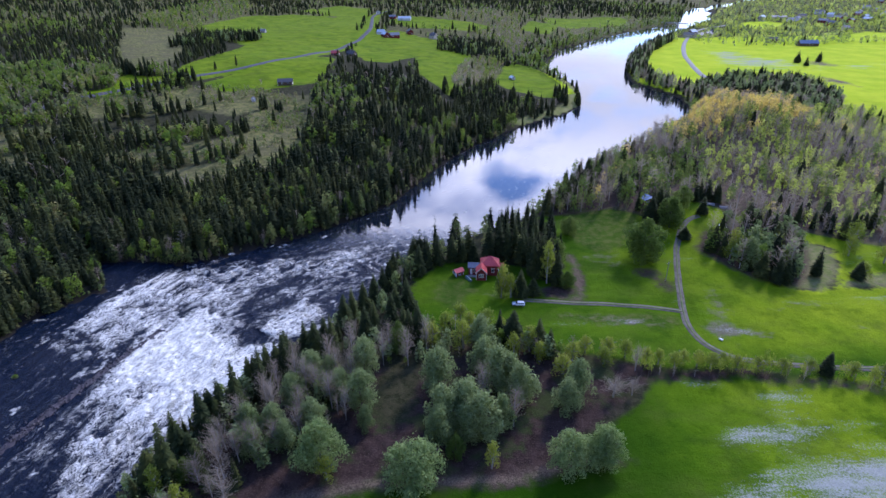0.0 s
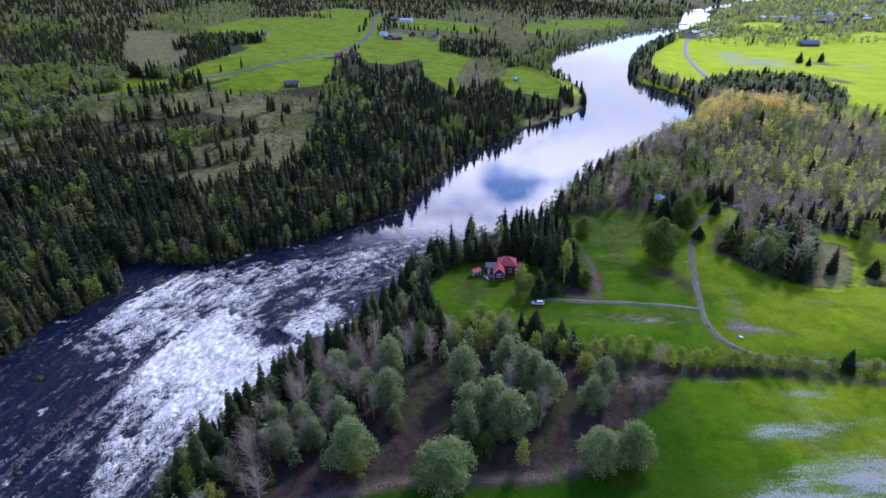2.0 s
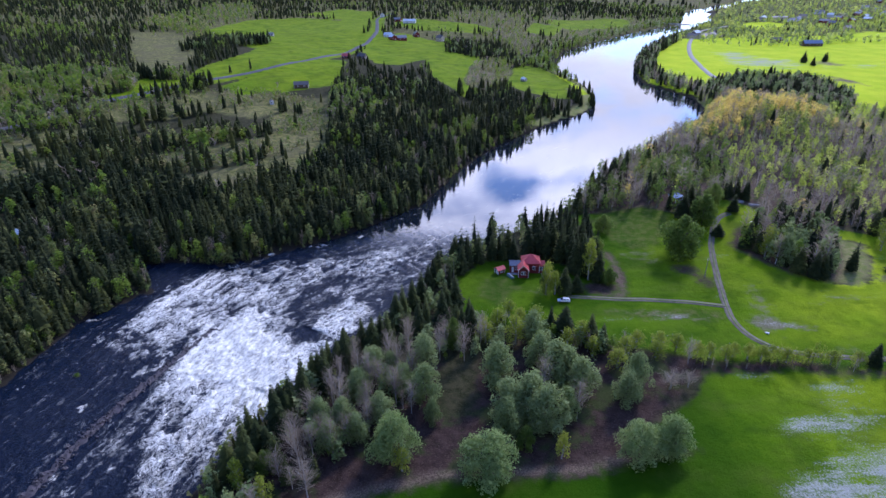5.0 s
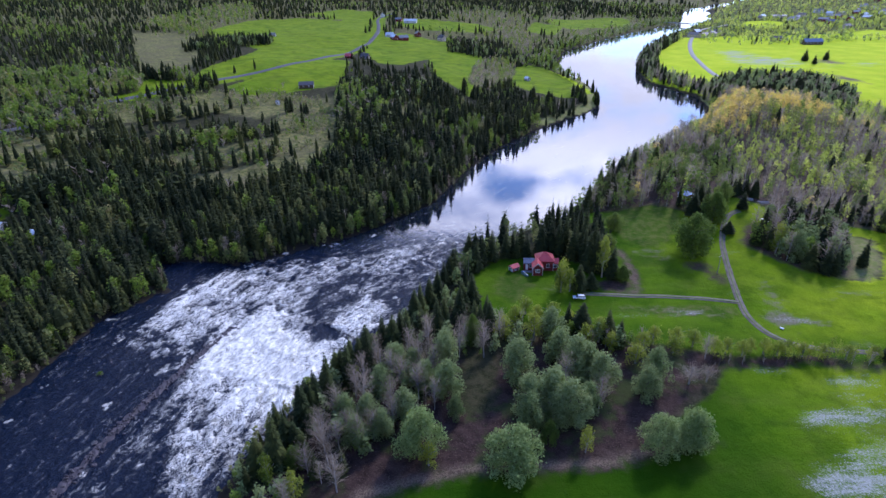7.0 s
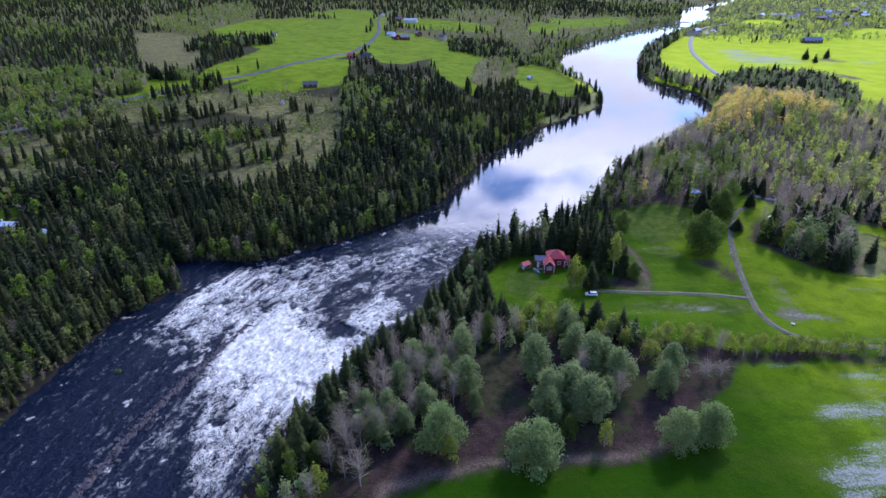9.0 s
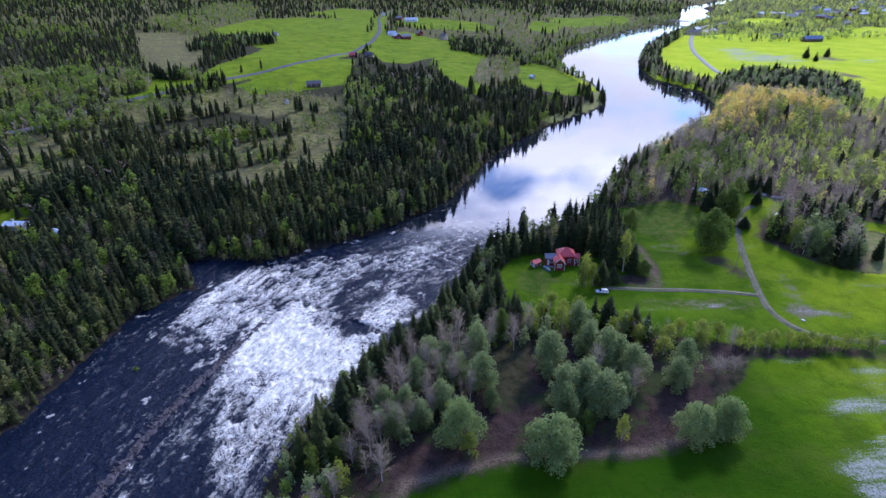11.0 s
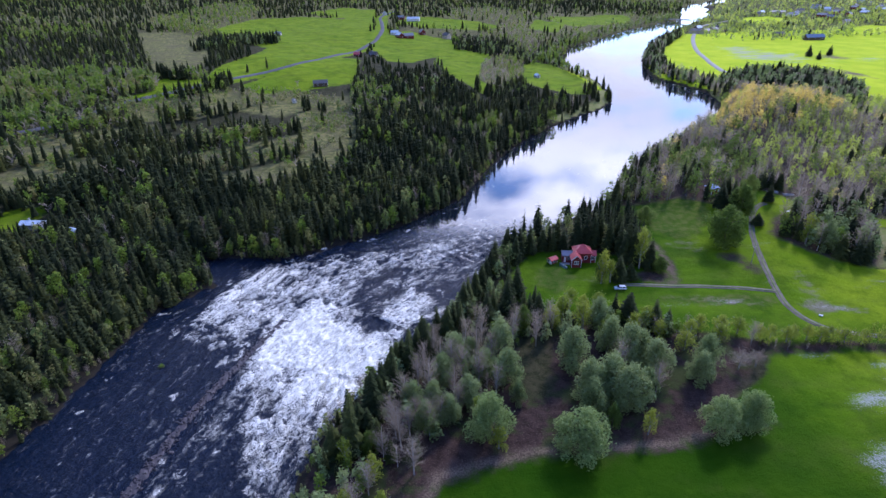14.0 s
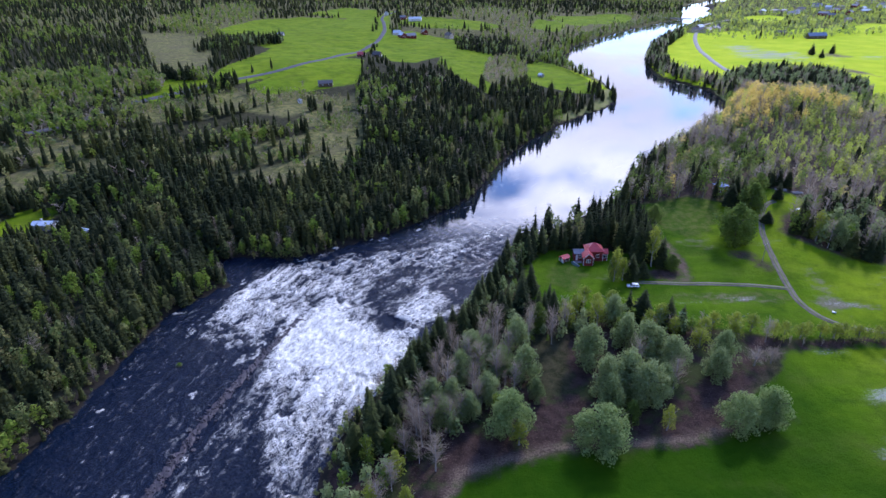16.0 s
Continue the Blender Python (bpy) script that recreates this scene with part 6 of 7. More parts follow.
# far east: bank strip, trees round the village
X, Y = jittered(150, 700, 480, 1000, 4.2)
d = -inside(RIVER, X, Y)
k = (~is_west(X, Y)) & (d > 2) & (d < 26) & (wood_np.random(len(X)) < 0.8)
near_bend = Y[k] < 610
spruce, leafy, bare = split(X[k], Y[k], [np.where(near_bend, 0.25, 0.45), np.where(near_bend, 0.25, 0.32), np.where(near_bend, 0.5, 0.2)])
woods("far_bank_woods", "spruces and bare trees along the far bank", [
    rows_of(SPRUCE_FAR, 14.0, NEEDLES, spruce, 11, 18, None, (1.2, 1.8)), rows_of(LEAFY_FAR, 11.0, LEAF_WILLOW, leafy, 7, 13), rows_of(BARE_MID, 11.0, TWIGS, bare, 8, 14)])
for y0, y1, gap, leaves in ((880, 1450, 9.0, LEAFY_FAR), (1450, 2400, 16.0, LEAFY_LOW)):
    X, Y = jittered(300, 2400, y0, y1, gap)
    k = (~is_west(X, Y)) & (inside(RIVER, X, Y) < -6) & (union(FIELDS_FAR, X, Y) < -3) & (line_distance(ROAD_FAR, X, Y) > 14) & (line_distance(ROAD_FAR, *crown_over(X, Y, 8.0)) > 8)
    X, Y = X[k], Y[k]
    X, Y = sprinkle(X, Y, 0.30 + 0.6 * smooth(fbm(X * 0.012, Y * 0.012, 3, 41), 0.38, 0.55))
    spruce, spring, leafy, bare = split(X, Y, [0.06, 0.56, 0.32, 0.03])
    woods("village_trees", "leafy spring trees between the distant houses", [
        rows_of(SPRUCE_FAR, 14.0, NEEDLES, spruce, 8, 14, None, (1.2, 1.8)), rows_of(leaves, 11.0, LEAF_SUNNY, spring, 6, 11, None, (1.0, 1.5)), rows_of(leaves, 11.0, LEAF_WILLOW, leafy, 6, 11, None, (1.0, 1.5)), rows_of(BARE_FAR, 11.0, TWIGS, bare, 6, 10, None, (1.0, 1.5))])


# ---- the stone jetty in the rapids: each stone its own piece ----
stone_rng = random.Random(3)
STONES = []
for k in range(6):
    bm = bmesh.new()
    bmesh.ops.create_icosphere(bm, subdivisions=1, radius=0.5)
    for v in bm.verts:
        v.co *= stone_rng.uniform(0.75, 1.2)
        v.co.z *= 0.7
    me = bpy.data.meshes.new("stone")
    bm.to_mesh(me)
    bm.free()
    me.materials.append(STONE)
    STONES.append(me)
jetty = thing("stone_jetty", -104, 125, 0.0, 0, "long low jetty of dark piled stones splitting the rapids", "jetty")
JETTY = smooth_line(JETTY_LINE, 1.0)
core, profile = [], ((-2.3, -1.2), (-1.7, -0.1), (-0.8, 0.1), (0.0, 0.16), (0.8, 0.1), (1.7, -0.1), (2.3, -1.2))
for k, p in enumerate(JETTY):
    d = (JETTY[min(k + 1, len(JETTY) - 1)] - JETTY[max(k - 1, 0)]).normalized()
    for j, (o, z) in enumerate(profile):
        o += stone_rng.uniform(-0.25, 0.25)
        core.append((p.x + d.y * o + 104, p.y - d.x * o - 125, z + stone_rng.uniform(-0.13, 0.13)))
ob = new("core", raw("core", core, grid_faces(len(profile), len(JETTY))[:, ::-1], [STONE]))
ob.parent = jetty
tagged(ob, "packed stone core")
for k in range(300):
    p = JETTY[stone_rng.randrange(len(JETTY))]
    off = stone_rng.gauss(0, 1.25)
    s = stone_rng.uniform(0.5, 1.15)
    ob = new("stone", STONES[k % 6])
    ob.parent = jetty
    ob.matrix_local = pose(p.x + 104 + off + stone_rng.uniform(-0.5, 0.5), p.y - 125 - off * 0.35 + stone_rng.uniform(-0.5, 0.5), 0.24 - abs(off) * 0.10 + stone_rng.uniform(-0.1, 0.12), stone_rng.uniform(0, 40), stone_rng.uniform(0, 40), stone_rng.uniform(0, 360)) @ Matrix.Diagonal((s, s * stone_rng.uniform(0.7, 1.0), s * 0.9, 1))


# ---- buildings ----
def gable_roof(w, l, z, rise, over=0.4, thick=0.18):
    """A two-sided roof slab over a body w wide (x) and l long (y)."""
    hw = w / 2 + over
    drop = rise * over / (w / 2)
    pts = [(-hw, z - drop), (0, z + rise), (hw, z - drop), (hw, z - drop + thick), (0, z + rise + thick * 1.3), (-hw, z - drop + thick)]
    return prism(pts, -l / 2 - over, l / 2 + over)


def gable_body(w, l, z, rise, deep=0.6):
    return prism([(-w / 2, -deep), (w / 2, -deep), (w / 2, z), (0, z + rise - 0.03), (-w / 2, z)], -l / 2, l / 2)


def window(parent, x, y, z, w, h, facing, frame_mat=WHITE):
    """A framed window in a wall that faces -y (0), +x (90), +y (180) or -x (270)."""
    m = Matrix.Translation((x, y, z)) @ Matrix.Rotation(radians(facing), 4, "Z")
    bm = bmesh.new()
    for sx in (-1, 1):
        box(bm, sx * w / 2, -0.03, -h / 2, 0.14, 0.10, h + 0.14, 0.0, m)
    for sz in (-h / 2 - 0.07, h / 2 - 0.05):
        box(bm, 0, -0.035, sz, w + 0.16, 0.11, 0.13, 0.0, m)
    box(bm, 0, -0.03, -h / 2, 0.07, 0.08, h, 0.0, m)
    win = part("window", bm, frame_mat, parent, "white-framed window")
    bm = bmesh.new()
    box(bm, 0, -0.01, -h / 2, w, 0.05, h, 0.0, m)
    part("pane", bm, GLASS, win)


def cottage(name, x, y, turn, w, l, z, rise, wall, roof, label, group="", chimney=True, windows=2, category="house", base=None):
    """A gabled building: walls, roof, chimney, corner boards, windows and a door."""
    ob = thing(name, x, y, (ground_at(x, y) if base is None else base), turn, label, category, group)
    part("wall", gable_body(w, l, z, rise), wall, ob)
    top = part("roof", gable_roof(w, l, z, rise), roof, ob)
    if chimney:
        bm = bmesh.new()
        box(bm, w * 0.08, l * 0.12, z + rise * 0.6, 0.7, 0.7, rise * 0.4 + 0.9, 0.03)
        box(bm, w * 0.08, l * 0.12, z + rise + 0.9, 0.85, 0.85, 0.12)
        part("chimney", bm, CONCRETE, top)
    for sx in (-1, 1):
        for sy in (-1, 1):
            if y < 800:
                part("corner_board", box(bmesh.new(), sx * (w / 2 - 0.03), sy * (l / 2 - 0.03), -0.3, 0.2, 0.2, z + 0.2), WHITE, ob)
    for side, facing in ((-1, 270), (1, 90)):
        for k in range(windows):
            window(ob, side * w / 2, -l / 2 + l * (k + 0.7) / (windows + 0.4), z * 0.58, 1.1, 1.2, facing)
    window(ob, -w * 0.2, -l / 2, z * 0.58, 1.1, 1.2, 0)
    window(ob, w * 0.2, l / 2, z * 0.58, 1.1, 1.2, 180)
    bm = bmesh.new()
    box(bm, w * 0.22, -l / 2 - 0.02, 0.1, 1.0, 0.1, 2.05)
    part("door", bm, WHITE, ob)
    return ob


# the red house in the clearing
house = thing("red_house", 21.0, 191.0, ground_at(20.5, 190.0) + 0.25, -6, "red wooden house with red hipped roof and wings in the clearing", "house")
bm = bmesh.new()
box(bm, 2.0, 2.0, -0.8, 7.4, 6.6, 4.4)
part("main_wall", bm, RED_PAINT, house)
bm = bmesh.new()
e = [bm.verts.new(c) for c in ((-2.2, -1.8, 3.45), (6.2, -1.8, 3.45), (6.2, 5.8, 3.45), (-2.2, 5.8, 3.45))]
lo = [bm.verts.new(v.co - Vector((0, 0, 0.2))) for v in e]
r1, r2 = bm.verts.new((1.4, 2.0, 5.6)), bm.verts.new((2.6, 2.0, 5.6))
for f in ((e[0], e[1], r2, r1), (e[1], e[2], r2), (e[2], e[3], r1, r2), (e[3], e[0], r1), lo[::-1]):
    bm.faces.new(f)
for k in range(4):
    bm.faces.new((lo[k], lo[(k + 1) % 4], e[(k + 1) % 4], e[k]))
main_roof = part("main_roof", bm, RED_ROOF, house, "glossy red sheet-metal hipped roof")


def wing(parent, name, x, y, w, l, z, rise, wall, roof, turn=0.0, label=""):
    m = Matrix.Translation((x, y, 0)) @ Matrix.Rotation(radians(turn), 4, "Z")
    for key, bm, mat in ((name + "_wall", gable_body(w, l, z, rise, 0.9), wall), (name + "_roof", gable_roof(w, l, z, rise, 0.35), roof)):
        bmesh.ops.transform(bm, matrix=m, verts=bm.verts)
        part(key, bm, mat, parent, label if key.endswith("roof") else "")


wing(house, "front_wing", -1.6, -3.6, 4.3, 4.6, 2.7, 1.5, RED_PAINT, RED_ROOF, 0, "red sheet-metal gable roof")
wing(house, "side_wing", -5.0, 1.0, 4.2, 4.4, 2.5, 0.9, RED_PAINT, GREY_ROOF, 90, "grey sheet-metal roof")
wing(house, "back_wing", 6.0, 0.6, 3.2, 3.6, 2.6, 1.0, RED_PAINT, RED_ROOF, 90, "red sheet-metal roof")
for cx, cy in ((-3.72, -5.87), (0.52, -5.87), (5.68, -1.28), (7.78, -0.98)):
    part("corner_board", box(bmesh.new(), cx, cy, -0.4, 0.2, 0.16, 3.0), WHITE, house, "white corner board")
part("sill_board", box(bmesh.new(), -1.6, -5.93, -0.5, 4.3, 0.08, 0.2), WHITE, house, "white sill board")
bm = prism([(-2.55, 2.05), (0, 3.83), (2.55, 2.05), (2.55, 2.30), (0, 4.12), (-2.55, 2.30)], -6.32, -6.20)
bmesh.ops.translate(bm, vec=(-1.6, 0, 0.25), verts=bm.verts)
part("barge_board", bm, WHITE, house, "white barge boards")
window(house, -2.15, -5.9, 1.5, 0.9, 1.1, 0)
window(house, -1.05, -5.9, 1.5, 0.9, 1.1, 0)
window(house, 6.4, -1.2, 1.5, 1.3, 1.1, 0)
window(house, 3.3, -1.3, 1.7, 1.2, 1.2, 0)
window(house, 5.7, 2.4, 1.9, 1.2, 1.2, 90)
window(house, -4.4, -1.1, 1.4, 1.2, 1.0, 0)
bm = bmesh.new()
box(bm, -6.0, -1.14, 0.05, 0.95, 0.1, 2.0)
part("door", bm, WHITE, house, "white door")
for k in range(9):
    part("plank", box(bmesh.new(), -5.2, -1.35 - k * 0.22, -0.4, 4.6, 0.2, 0.27), GREY_BOARD, house, "weathered terrace plank")
house.scale = (0.9, 0.9, 1.22)

hut = cottage("red_shed", 10.4, 191.0, -60, 2.4, 3.2, 1.9, 0.7, RED_PAINT, RED_ROOF, "small red garden shed with white trim beside the house", chimney=False, windows=1, category="shed")


def rowing_boat(x, y, turn):
    ob = thing("rowing_boat", x, y, ground_at(x, y), turn, "overturned dark green rowing boat lying on the lawn", "boat")
    bm = bmesh.new()
    rings = []
    for k in range(9):
        t = k / 8
        half = 0.85 * math.sin(math.pi * min(0.98, 0.12 + 0.8 * t)) ** 0.7 * (1 if t < 0.9 else 0.6)
        rings.append([bm.verts.new((half * math.cos(a), -2.4 + 4.8 * t, 0.05 + 0.75 * math.sin(a) * (half / 0.85) ** 0.5)) for a in (0, 0.5, 1.05, 1.57, 2.09, 2.64, 3.14)])
    for r, s in zip(rings[:-1], rings[1:]):
        for k in range(6):
            bm.faces.new((r[k], r[k + 1], s[k + 1], s[k]))
    bm.faces.new(rings[0])
    bm.faces.new(rings[-1][::-1])
    hull = part("hull", bm, BOAT_GREEN, ob, "dark green hull", True)
    bm = bmesh.new()
    box(bm, 0, 0, 0.75, 0.12, 4.2, 0.12, 0.02)
    part("keel", bm, WHITE, ob, "white keel strip")
    for sx in (-1, 1):
        part("gunwale", box(bmesh.new(), sx * 0.86, 0, 0.03, 0.08, 3.2, 0.1, 0.02), BOAT_GREEN, ob, "dark green gunwale")
    return ob


rowing_boat(14.2, 187.3, 25)


def parked_car(x, y, turn):
    ob = thing("white_car", x, y, ground_at(x, y) + 0.14, turn, "white estate car parked at the end of the driveway", "car")
    low = [(-2.28, 0.34), (2.22, 0.30), (2.30, 0.55), (2.22, 0.78), (1.25, 0.96), (0.95, 1.0), (-2.12, 1.02), (-2.30, 0.72)]
    bm = prism(low, -0.88, 0.88)
    bmesh.ops.bevel(bm, geom=list(bm.edges), offset=0.07, segments=2, affect="EDGES")
    part("body", bm, CAR_PAINT, ob, "white painted body", True)
    bm = prism([(-2.05, 0.98), (1.15, 0.96), (0.42, 1.44), (-1.75, 1.47)], -0.76, 0.76)
    bmesh.ops.bevel(bm, geom=list(bm.edges), offset=0.06, segments=2, affect="EDGES")
    part("windows", bm, GLASS, ob, "dark glazing", True)
    bm = prism([(-1.82, 1.45), (0.45, 1.42), (0.28, 1.50), (-1.70, 1.53)], -0.74, 0.74)
    bmesh.ops.bevel(bm, geom=list(bm.edges), offset=0.025, segments=1, affect="EDGES")
    part("roof", bm, CAR_PAINT, ob, "white roof", True)
    for sy in (-1, 1):
        for px in (-0.55, 0.30):
            part("pillar", box(bmesh.new(), px - 0.1, sy * 0.765, 0.98, 0.1, 0.03, 0.46), CAR_PAINT, ob)
    for wx_, wy_ in ((-1.4, -0.82), (-1.4, 0.82), (1.4, -0.82), (1.4, 0.82)):
        bm = bmesh.new()
        bmesh.ops.create_cone(bm, cap_ends=True, segments=20, radius1=0.33, radius2=0.33, depth=0.22, matrix=Matrix.Translation((wx_, wy_, 0.31)) @ Matrix.Rotation(radians(90), 4, "X"))
        wheel = part("wheel", bm, TYRE, ob, "black tyre")
        bm = bmesh.new()
        bmesh.ops.create_cone(bm, cap_ends=True, segments=16, radius1=0.21, radius2=0.21, depth=0.235, matrix=Matrix.Translation((wx_, wy_, 0.31)) @ Matrix.Rotation(radians(90), 4, "X"))
        part("rim", bm, STEEL, wheel, "steel rim")
    for sx, mat, key in ((2.24, GLASS, "headlight"), (-2.27, RED_PAINT, "tail_light")):
        for sy in (-1, 1):
            bm = bmesh.new()
            box(bm, sx, sy * 0.66, 0.62, 0.08, 0.34, 0.16, 0.02)
            part(key, bm, mat, ob)
    return ob


parked_car(30.6, 167.2, 172)

# the upper cottage garden
cottage("blue_roofed_shed", 104.8, 247.0, 12, 5.2, 5.6, 2.3, 0.5, RED_PAINT, BLUE_ROOF, "small red shed with a blue-grey roof at the wood's edge", chimney=False, windows=1, category="shed")
trailer = thing("covered_trailer", 130.5, 222.0, ground_at(130.5, 222.0), 20, "low trailer under a white tarpaulin on the lawn", "trailer")
bm = prism([(-1.1, 0.45), (1.1, 0.45), (1.15, 1.0), (0.5, 1.35), (-0.6, 1.3), (-1.15, 0.95)], -1.6, 1.6)
bmesh.ops.bevel(bm, geom=list(bm.edges), offset=0.12, segments=2, affect="EDGES")
part("tarpaulin", bm, WHITE, trailer, "white tarpaulin", True)
for sx in (-1, 1):
    bm = bmesh.new()
    bmesh.ops.create_cone(bm, cap_ends=True, segments=14, radius1=0.32, radius2=0.32, depth=0.2, matrix=Matrix.Translation((sx * 0.95, 0, 0.32)) @ Matrix.Rotation(radians(90), 4, "Y"))
    part("wheel", bm, TYRE, trailer, "black tyre")
cart = copy_thing(trailer, pose(92.5, 143.8, ground_at(92.5, 143.8), 0, 0, 40))
cart.scale = (0.38, 0.38, 0.4)
tagged(cart, "small trailer under a pale cover beside the track")


def log_pile(x, y, turn, rows, label):
    ob = thing("log_pile", x, y, ground_at(x, y), turn, label, "log pile")
    rng = random.Random(int(x))
    for r in range(rows):
        for k in range(5 - r):
            bm = bmesh.new()
            rad = rng.uniform(0.19, 0.25)
            bmesh.ops.create_cone(bm, cap_ends=True, segments=10, radius1=rad, radius2=rad * 0.85, depth=5.0 + rng.uniform(-0.4, 0.4), matrix=Matrix.Translation((rng.uniform(-0.2, 0.2), (k - 2 + r * 0.5) * 0.46, 0.2 + r * 0.38)) @ Matrix.Rotation(radians(90), 4, "Y"))
            part("log", bm, GREY_BOARD, ob)
    return ob


log_pile(133.5, 243.0, -15, 2, "low pile of pale logs at the edge of the wood")
log_pile(140.5, 240.5, -12, 2, "long pile of grey logs at the edge of the wood")

pole = thing("power_pole", 89.5, 182.0, ground_at(89.5, 182.0), 30, "grey wooden power pole with a cross-arm beside the track", "pole")
bm = bmesh.new()
bmesh.ops.create_cone(bm, cap_ends=True, segments=10, radius1=0.14, radius2=0.09, depth=8.4, matrix=Matrix.Translation((0, 0, 3.8)))
part("mast", bm, GREY_BOARD, pole)
bm = bmesh.new()
box(bm, 0, 0.12, 7.3, 1.6, 0.1, 0.12, 0.01)
arm = part("cross_arm", bm, GREY_BOARD, pole)
for k in (-0.7, 0.0, 0.7):
    bm = bmesh.new()
    bmesh.ops.create_cone(bm, cap_ends=True, segments=8, radius1=0.06, radius2=0.04, depth=0.18, matrix=Matrix.Translation((k, 0.12, 7.51)))
    part("insulator", bm, WHITE, arm, "white insulator")

# cabins and farms of the west bank
cottage("cabin", -227, 242.5, 84, 5.0, 9.5, 2.6, 1.1, GREY_BOARD, PALE_ROOF, "cabin with a pale blue sheet roof among the spruces", chimney=True)
cottage("cabin", -205, 236, 60, 3.2, 4.0, 2.2, 0.9, GREY_BOARD, PALE_ROOF, "small grey cabin hidden among the spruces", chimney=False, windows=1)
cottage("field_barn", -131, 535, 96, 7.5, 13, 3.0, 2.4, BROWN_BOARD, DARK_ROOF, "weathered brown barn with a dark roof beside the field", chimney=False, category="barn")
cottage("white_hut", -146, 479, 20, 3.0, 3.6, 2.3, 0.9, WHITE, GREY_ROOF, "small white hut in the clearing", chimney=False, windows=1, category="hut")
cottage("red_cottage", -111, 722, 80, 6.5, 9, 3.0, 2.4, RED_PAINT, RED_ROOF, "red cottage with a red roof beside the road")
cottage("dark_cottage", -92, 728, 70, 7.5, 10, 3.2, 3.0, BROWN_BOARD, DARK_ROOF, "dark-roofed cottage with pale gable beside the road")
for x, y, turn, w, l, z, rise, wall, roof, label in (
        (-62, 925, 30, 8, 13, 4.5, 3.5, RED_PAINT, PALE_ROOF, "red farmhouse with a pale metal roof"),
        (-48, 928, 110, 9, 15, 4.5, 3.5, RED_PAINT, GREY_ROOF, "long red farm building with a grey roof"),
        (-70, 950, 80, 8, 12, 4, 3, WHITE, PALE_ROOF, "white farm building with a pale roof"),
        (-25, 985, 20, 8, 11, 4.5, 3.2, RED_PAINT, DARK_ROOF, "dark red barn beside the farm"),
        (-38, 1150, 80, 10, 24, 4, 3, WHITE, PALE_ROOF, "long pale farm shed at the top of the field"),
        (-62, 1175, 70, 9, 14, 4, 3, RED_PAINT, GREY_ROOF, "red outbuilding at the top of the field"),
        (-98, 1290, 10, 8, 10, 4, 3, WHITE, GREY_ROOF, "white house beside the upper road"),
        (14, 950, 40, 9, 12, 5, 4, CREAM, DARK_ROOF, "cream house with a dark pitched roof"),
        (-248, 916, 80, 6, 9, 3, 2, GREY_BOARD, GREY_ROOF, "grey hay barn at the wood's edge"),
        (93, 616, 30, 4, 5.5, 2.5, 1.3, GREY_BOARD, PALE_ROOF, "small grey hay barn in the river meadow")):
    cottage("farm_building", x, y, turn, w, l, z, rise, wall, roof, label, "farm buildings of the west bank", chimney=l < 14, category="farm building")

# farms and village of the east side
cottage("blue_roofed_barn", 585, 880, 84, 11, 27, 4.5, 4.2, BROWN_BOARD, BLUE_ROOF, "long brown barn with a blue metal roof beside the meadow", chimney=False, windows=5, category="barn")
cottage("brown_barn", 562, 935, 84, 9, 16, 5, 3.2, BROWN_BOARD, DARK_ROOF, "brown barn with a dark roof beside the meadow", chimney=False, category="barn")
village_rng = random.Random(21)
walls, roofs = [WHITE, CREAM, RED_PAINT, BROWN_BOARD, WHITE], [GREY_ROOF, DARK_ROOF, GREY_ROOF, PALE_ROOF, PALE_ROOF]
VILLAGE = [(476, 1010), (500, 1030), (521, 1058), (463, 1020), (490, 1070), (819, 1309), (845, 1330), (893, 1388), (990, 1475), (969, 1399), (989, 1389), (915, 1254), (1041, 1406), (967, 1274), (1163, 1515),
           (796, 1100), (838, 1203), (1010, 1340), (1080, 1460), (1100, 1400), (1140, 1440), (1060, 1330), (1366, 1767), (860, 1260), (930, 1320), (1200, 1600), (1020, 1270), (1250, 1560), (760, 1330), (780, 1360)]
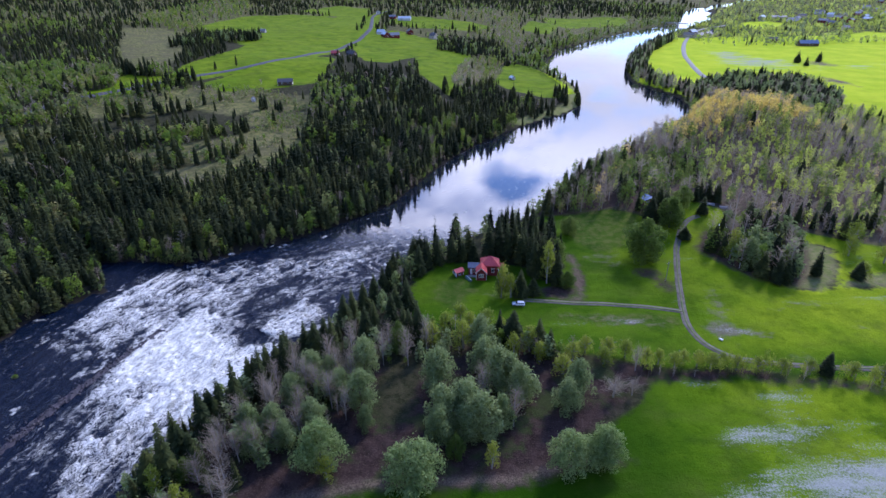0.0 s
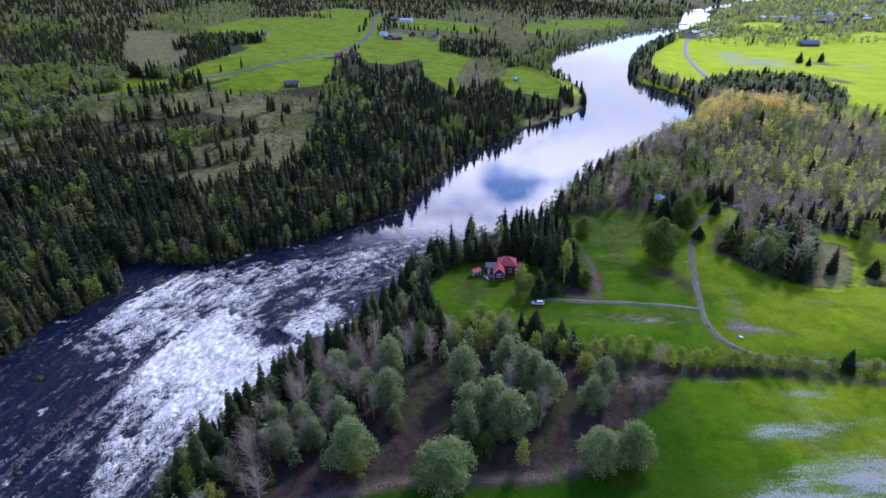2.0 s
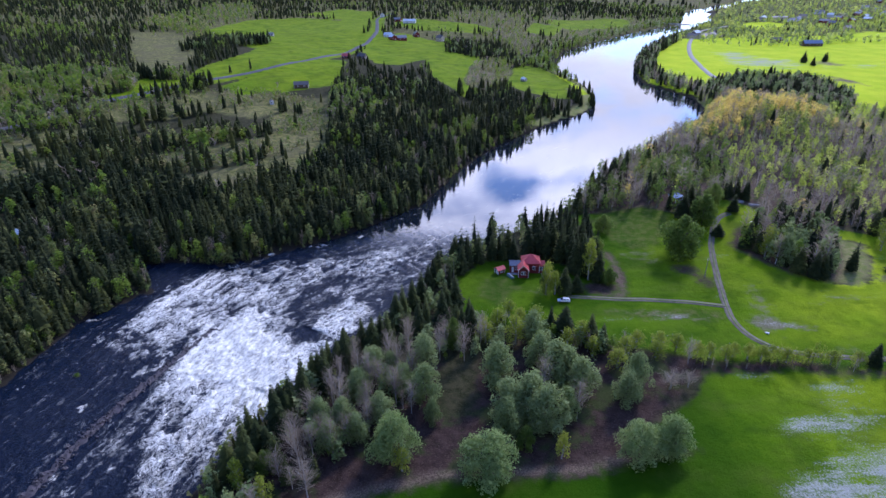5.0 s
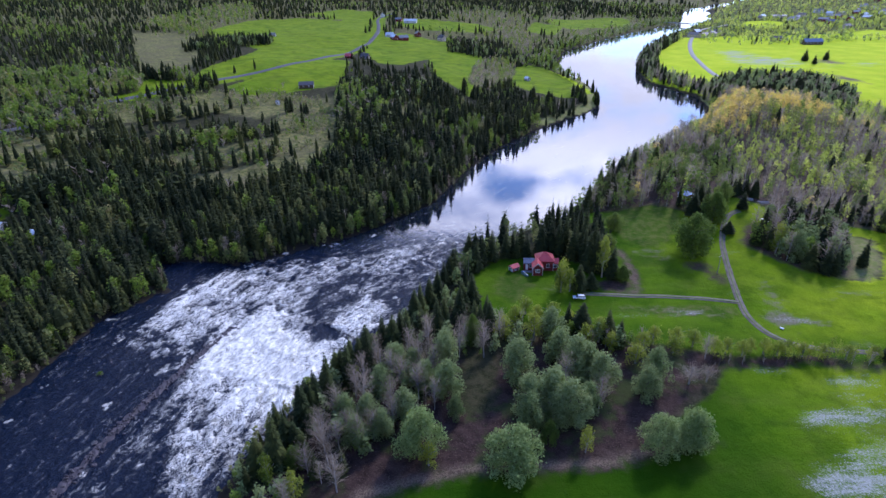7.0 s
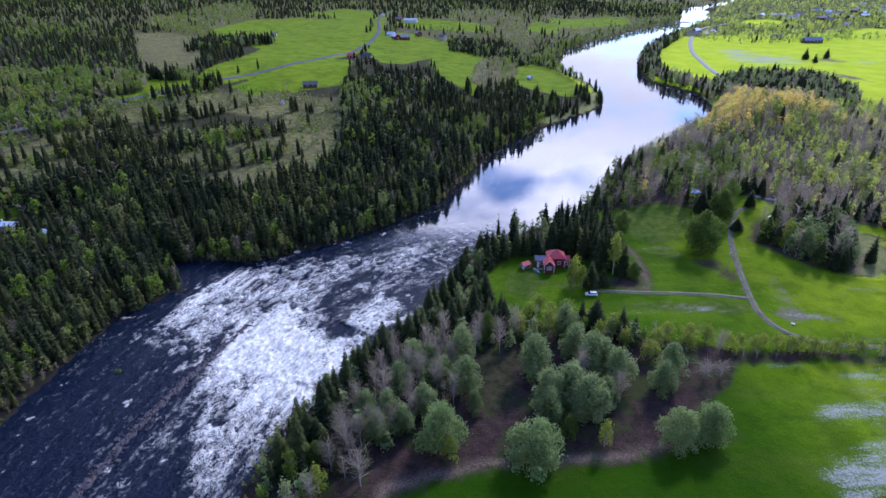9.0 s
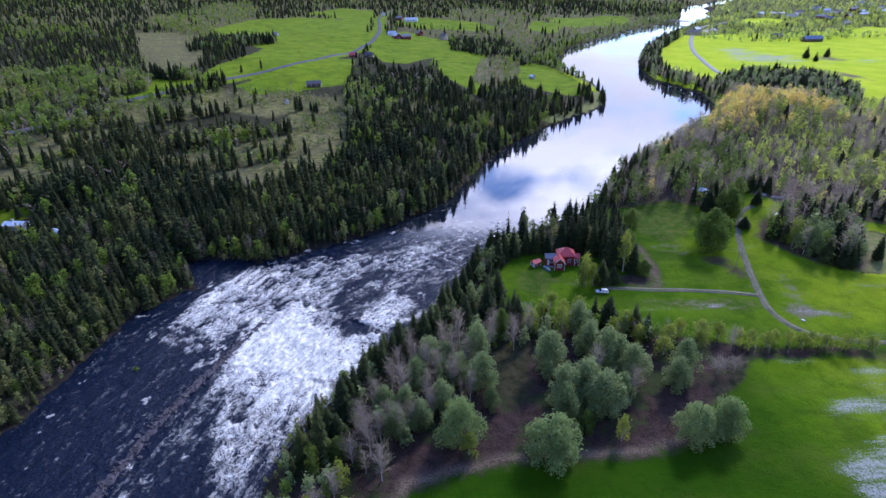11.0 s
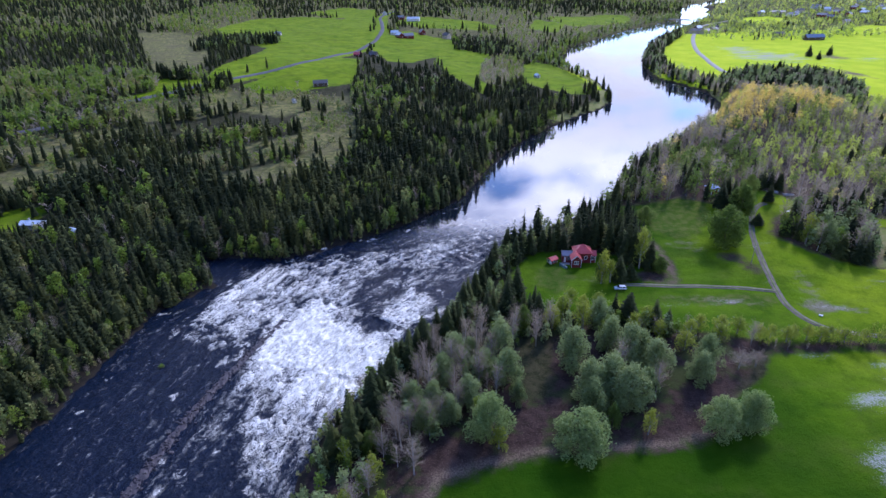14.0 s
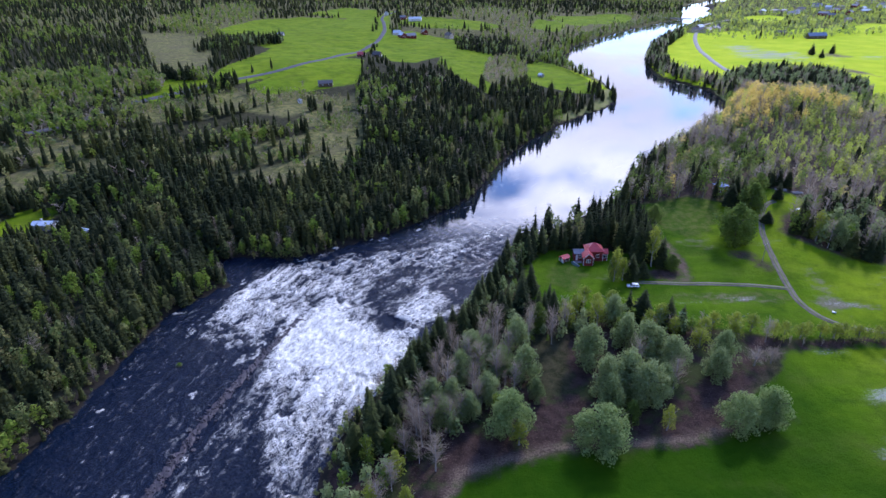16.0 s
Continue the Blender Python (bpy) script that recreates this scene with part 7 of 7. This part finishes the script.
for k, (x, y) in enumerate(VILLAGE):
    kind = village_rng.randrange(5)
    cottage("village_house", x, y, village_rng.choice((20, 35, 110, 125)), village_rng.uniform(9, 12), village_rng.uniform(13, 22), village_rng.uniform(4, 6), 3.5, walls[kind], roofs[kind],
            ("white", "cream", "red", "brown", "white")[kind] + " village house with a " + ("grey", "dark", "grey", "pale", "pale")[kind] + " roof among spring trees", "houses of the village", windows=3)
hall = cottage("long_hall", 825, 1370, 70, 14, 32, 5, 2.0, CREAM, GREY_ROOF, "long cream hall with a flat-pitched grey roof", chimney=False, windows=6, category="hall")

# the bridge upstream
bridge = thing("road_bridge", 532, 1302, 0, math.degrees(math.atan2(-63, 49)), "low pale road bridge on piers across the river", "bridge")
bm = bmesh.new()
box(bm, 0, 0, 4.6, 104, 6.5, 1.0)
part("deck", bm, CONCRETE, bridge)
for sy in (-1, 1):
    bm = bmesh.new()
    box(bm, 0, sy * 3.1, 6.45, 104, 0.15, 0.2)
    box(bm, 0, sy * 3.1, 5.55, 104, 0.1, 0.5)
    part("railing", bm, STEEL, bridge)
for px in (-30, 0, 30):
    bm = bmesh.new()
    box(bm, px, 0, -3, 2.0, 6.0, 7.6, 0.3)
    part("pier", bm, CONCRETE, bridge)


# ---- a mossy rock just breaking the water ----
rock_rng = random.Random(21)
rock = thing("river_rock", -128.1, 138.3, 0.0, 0, "low rock with a yellow-green grass tuft in the rapids", "rock")
bm = bmesh.new()
bmesh.ops.create_icosphere(bm, subdivisions=2, radius=1.0)
for v in bm.verts:
    v.co *= rock_rng.uniform(0.85, 1.15)
    v.co.z = v.co.z * 0.45 + 0.1
part("boulder", bm, STONE, rock, "dark wet stone")
bm = bmesh.new()
for k in range(260):
    a, q = rock_rng.uniform(0, 6.283), 0.95 * math.sqrt(rock_rng.random())
    x, y, z = math.cos(a) * q, math.sin(a) * q, 0.5 * (1 - q * q) + 0.05
    lean, tall = Vector((rock_rng.gauss(0, 0.15), rock_rng.gauss(0, 0.15), 0)), rock_rng.uniform(0.25, 0.6)
    side = Vector((math.cos(a + 1.3), math.sin(a + 1.3), 0)) * 0.06
    base = Vector((x, y, z))
    bm.faces.new([bm.verts.new(base - side), bm.verts.new(base + side), bm.verts.new(base + lean + Vector((0, 0, tall)))])
part("grass_tuft", bm, LEAF_SPRING, rock, "yellow-green grass")
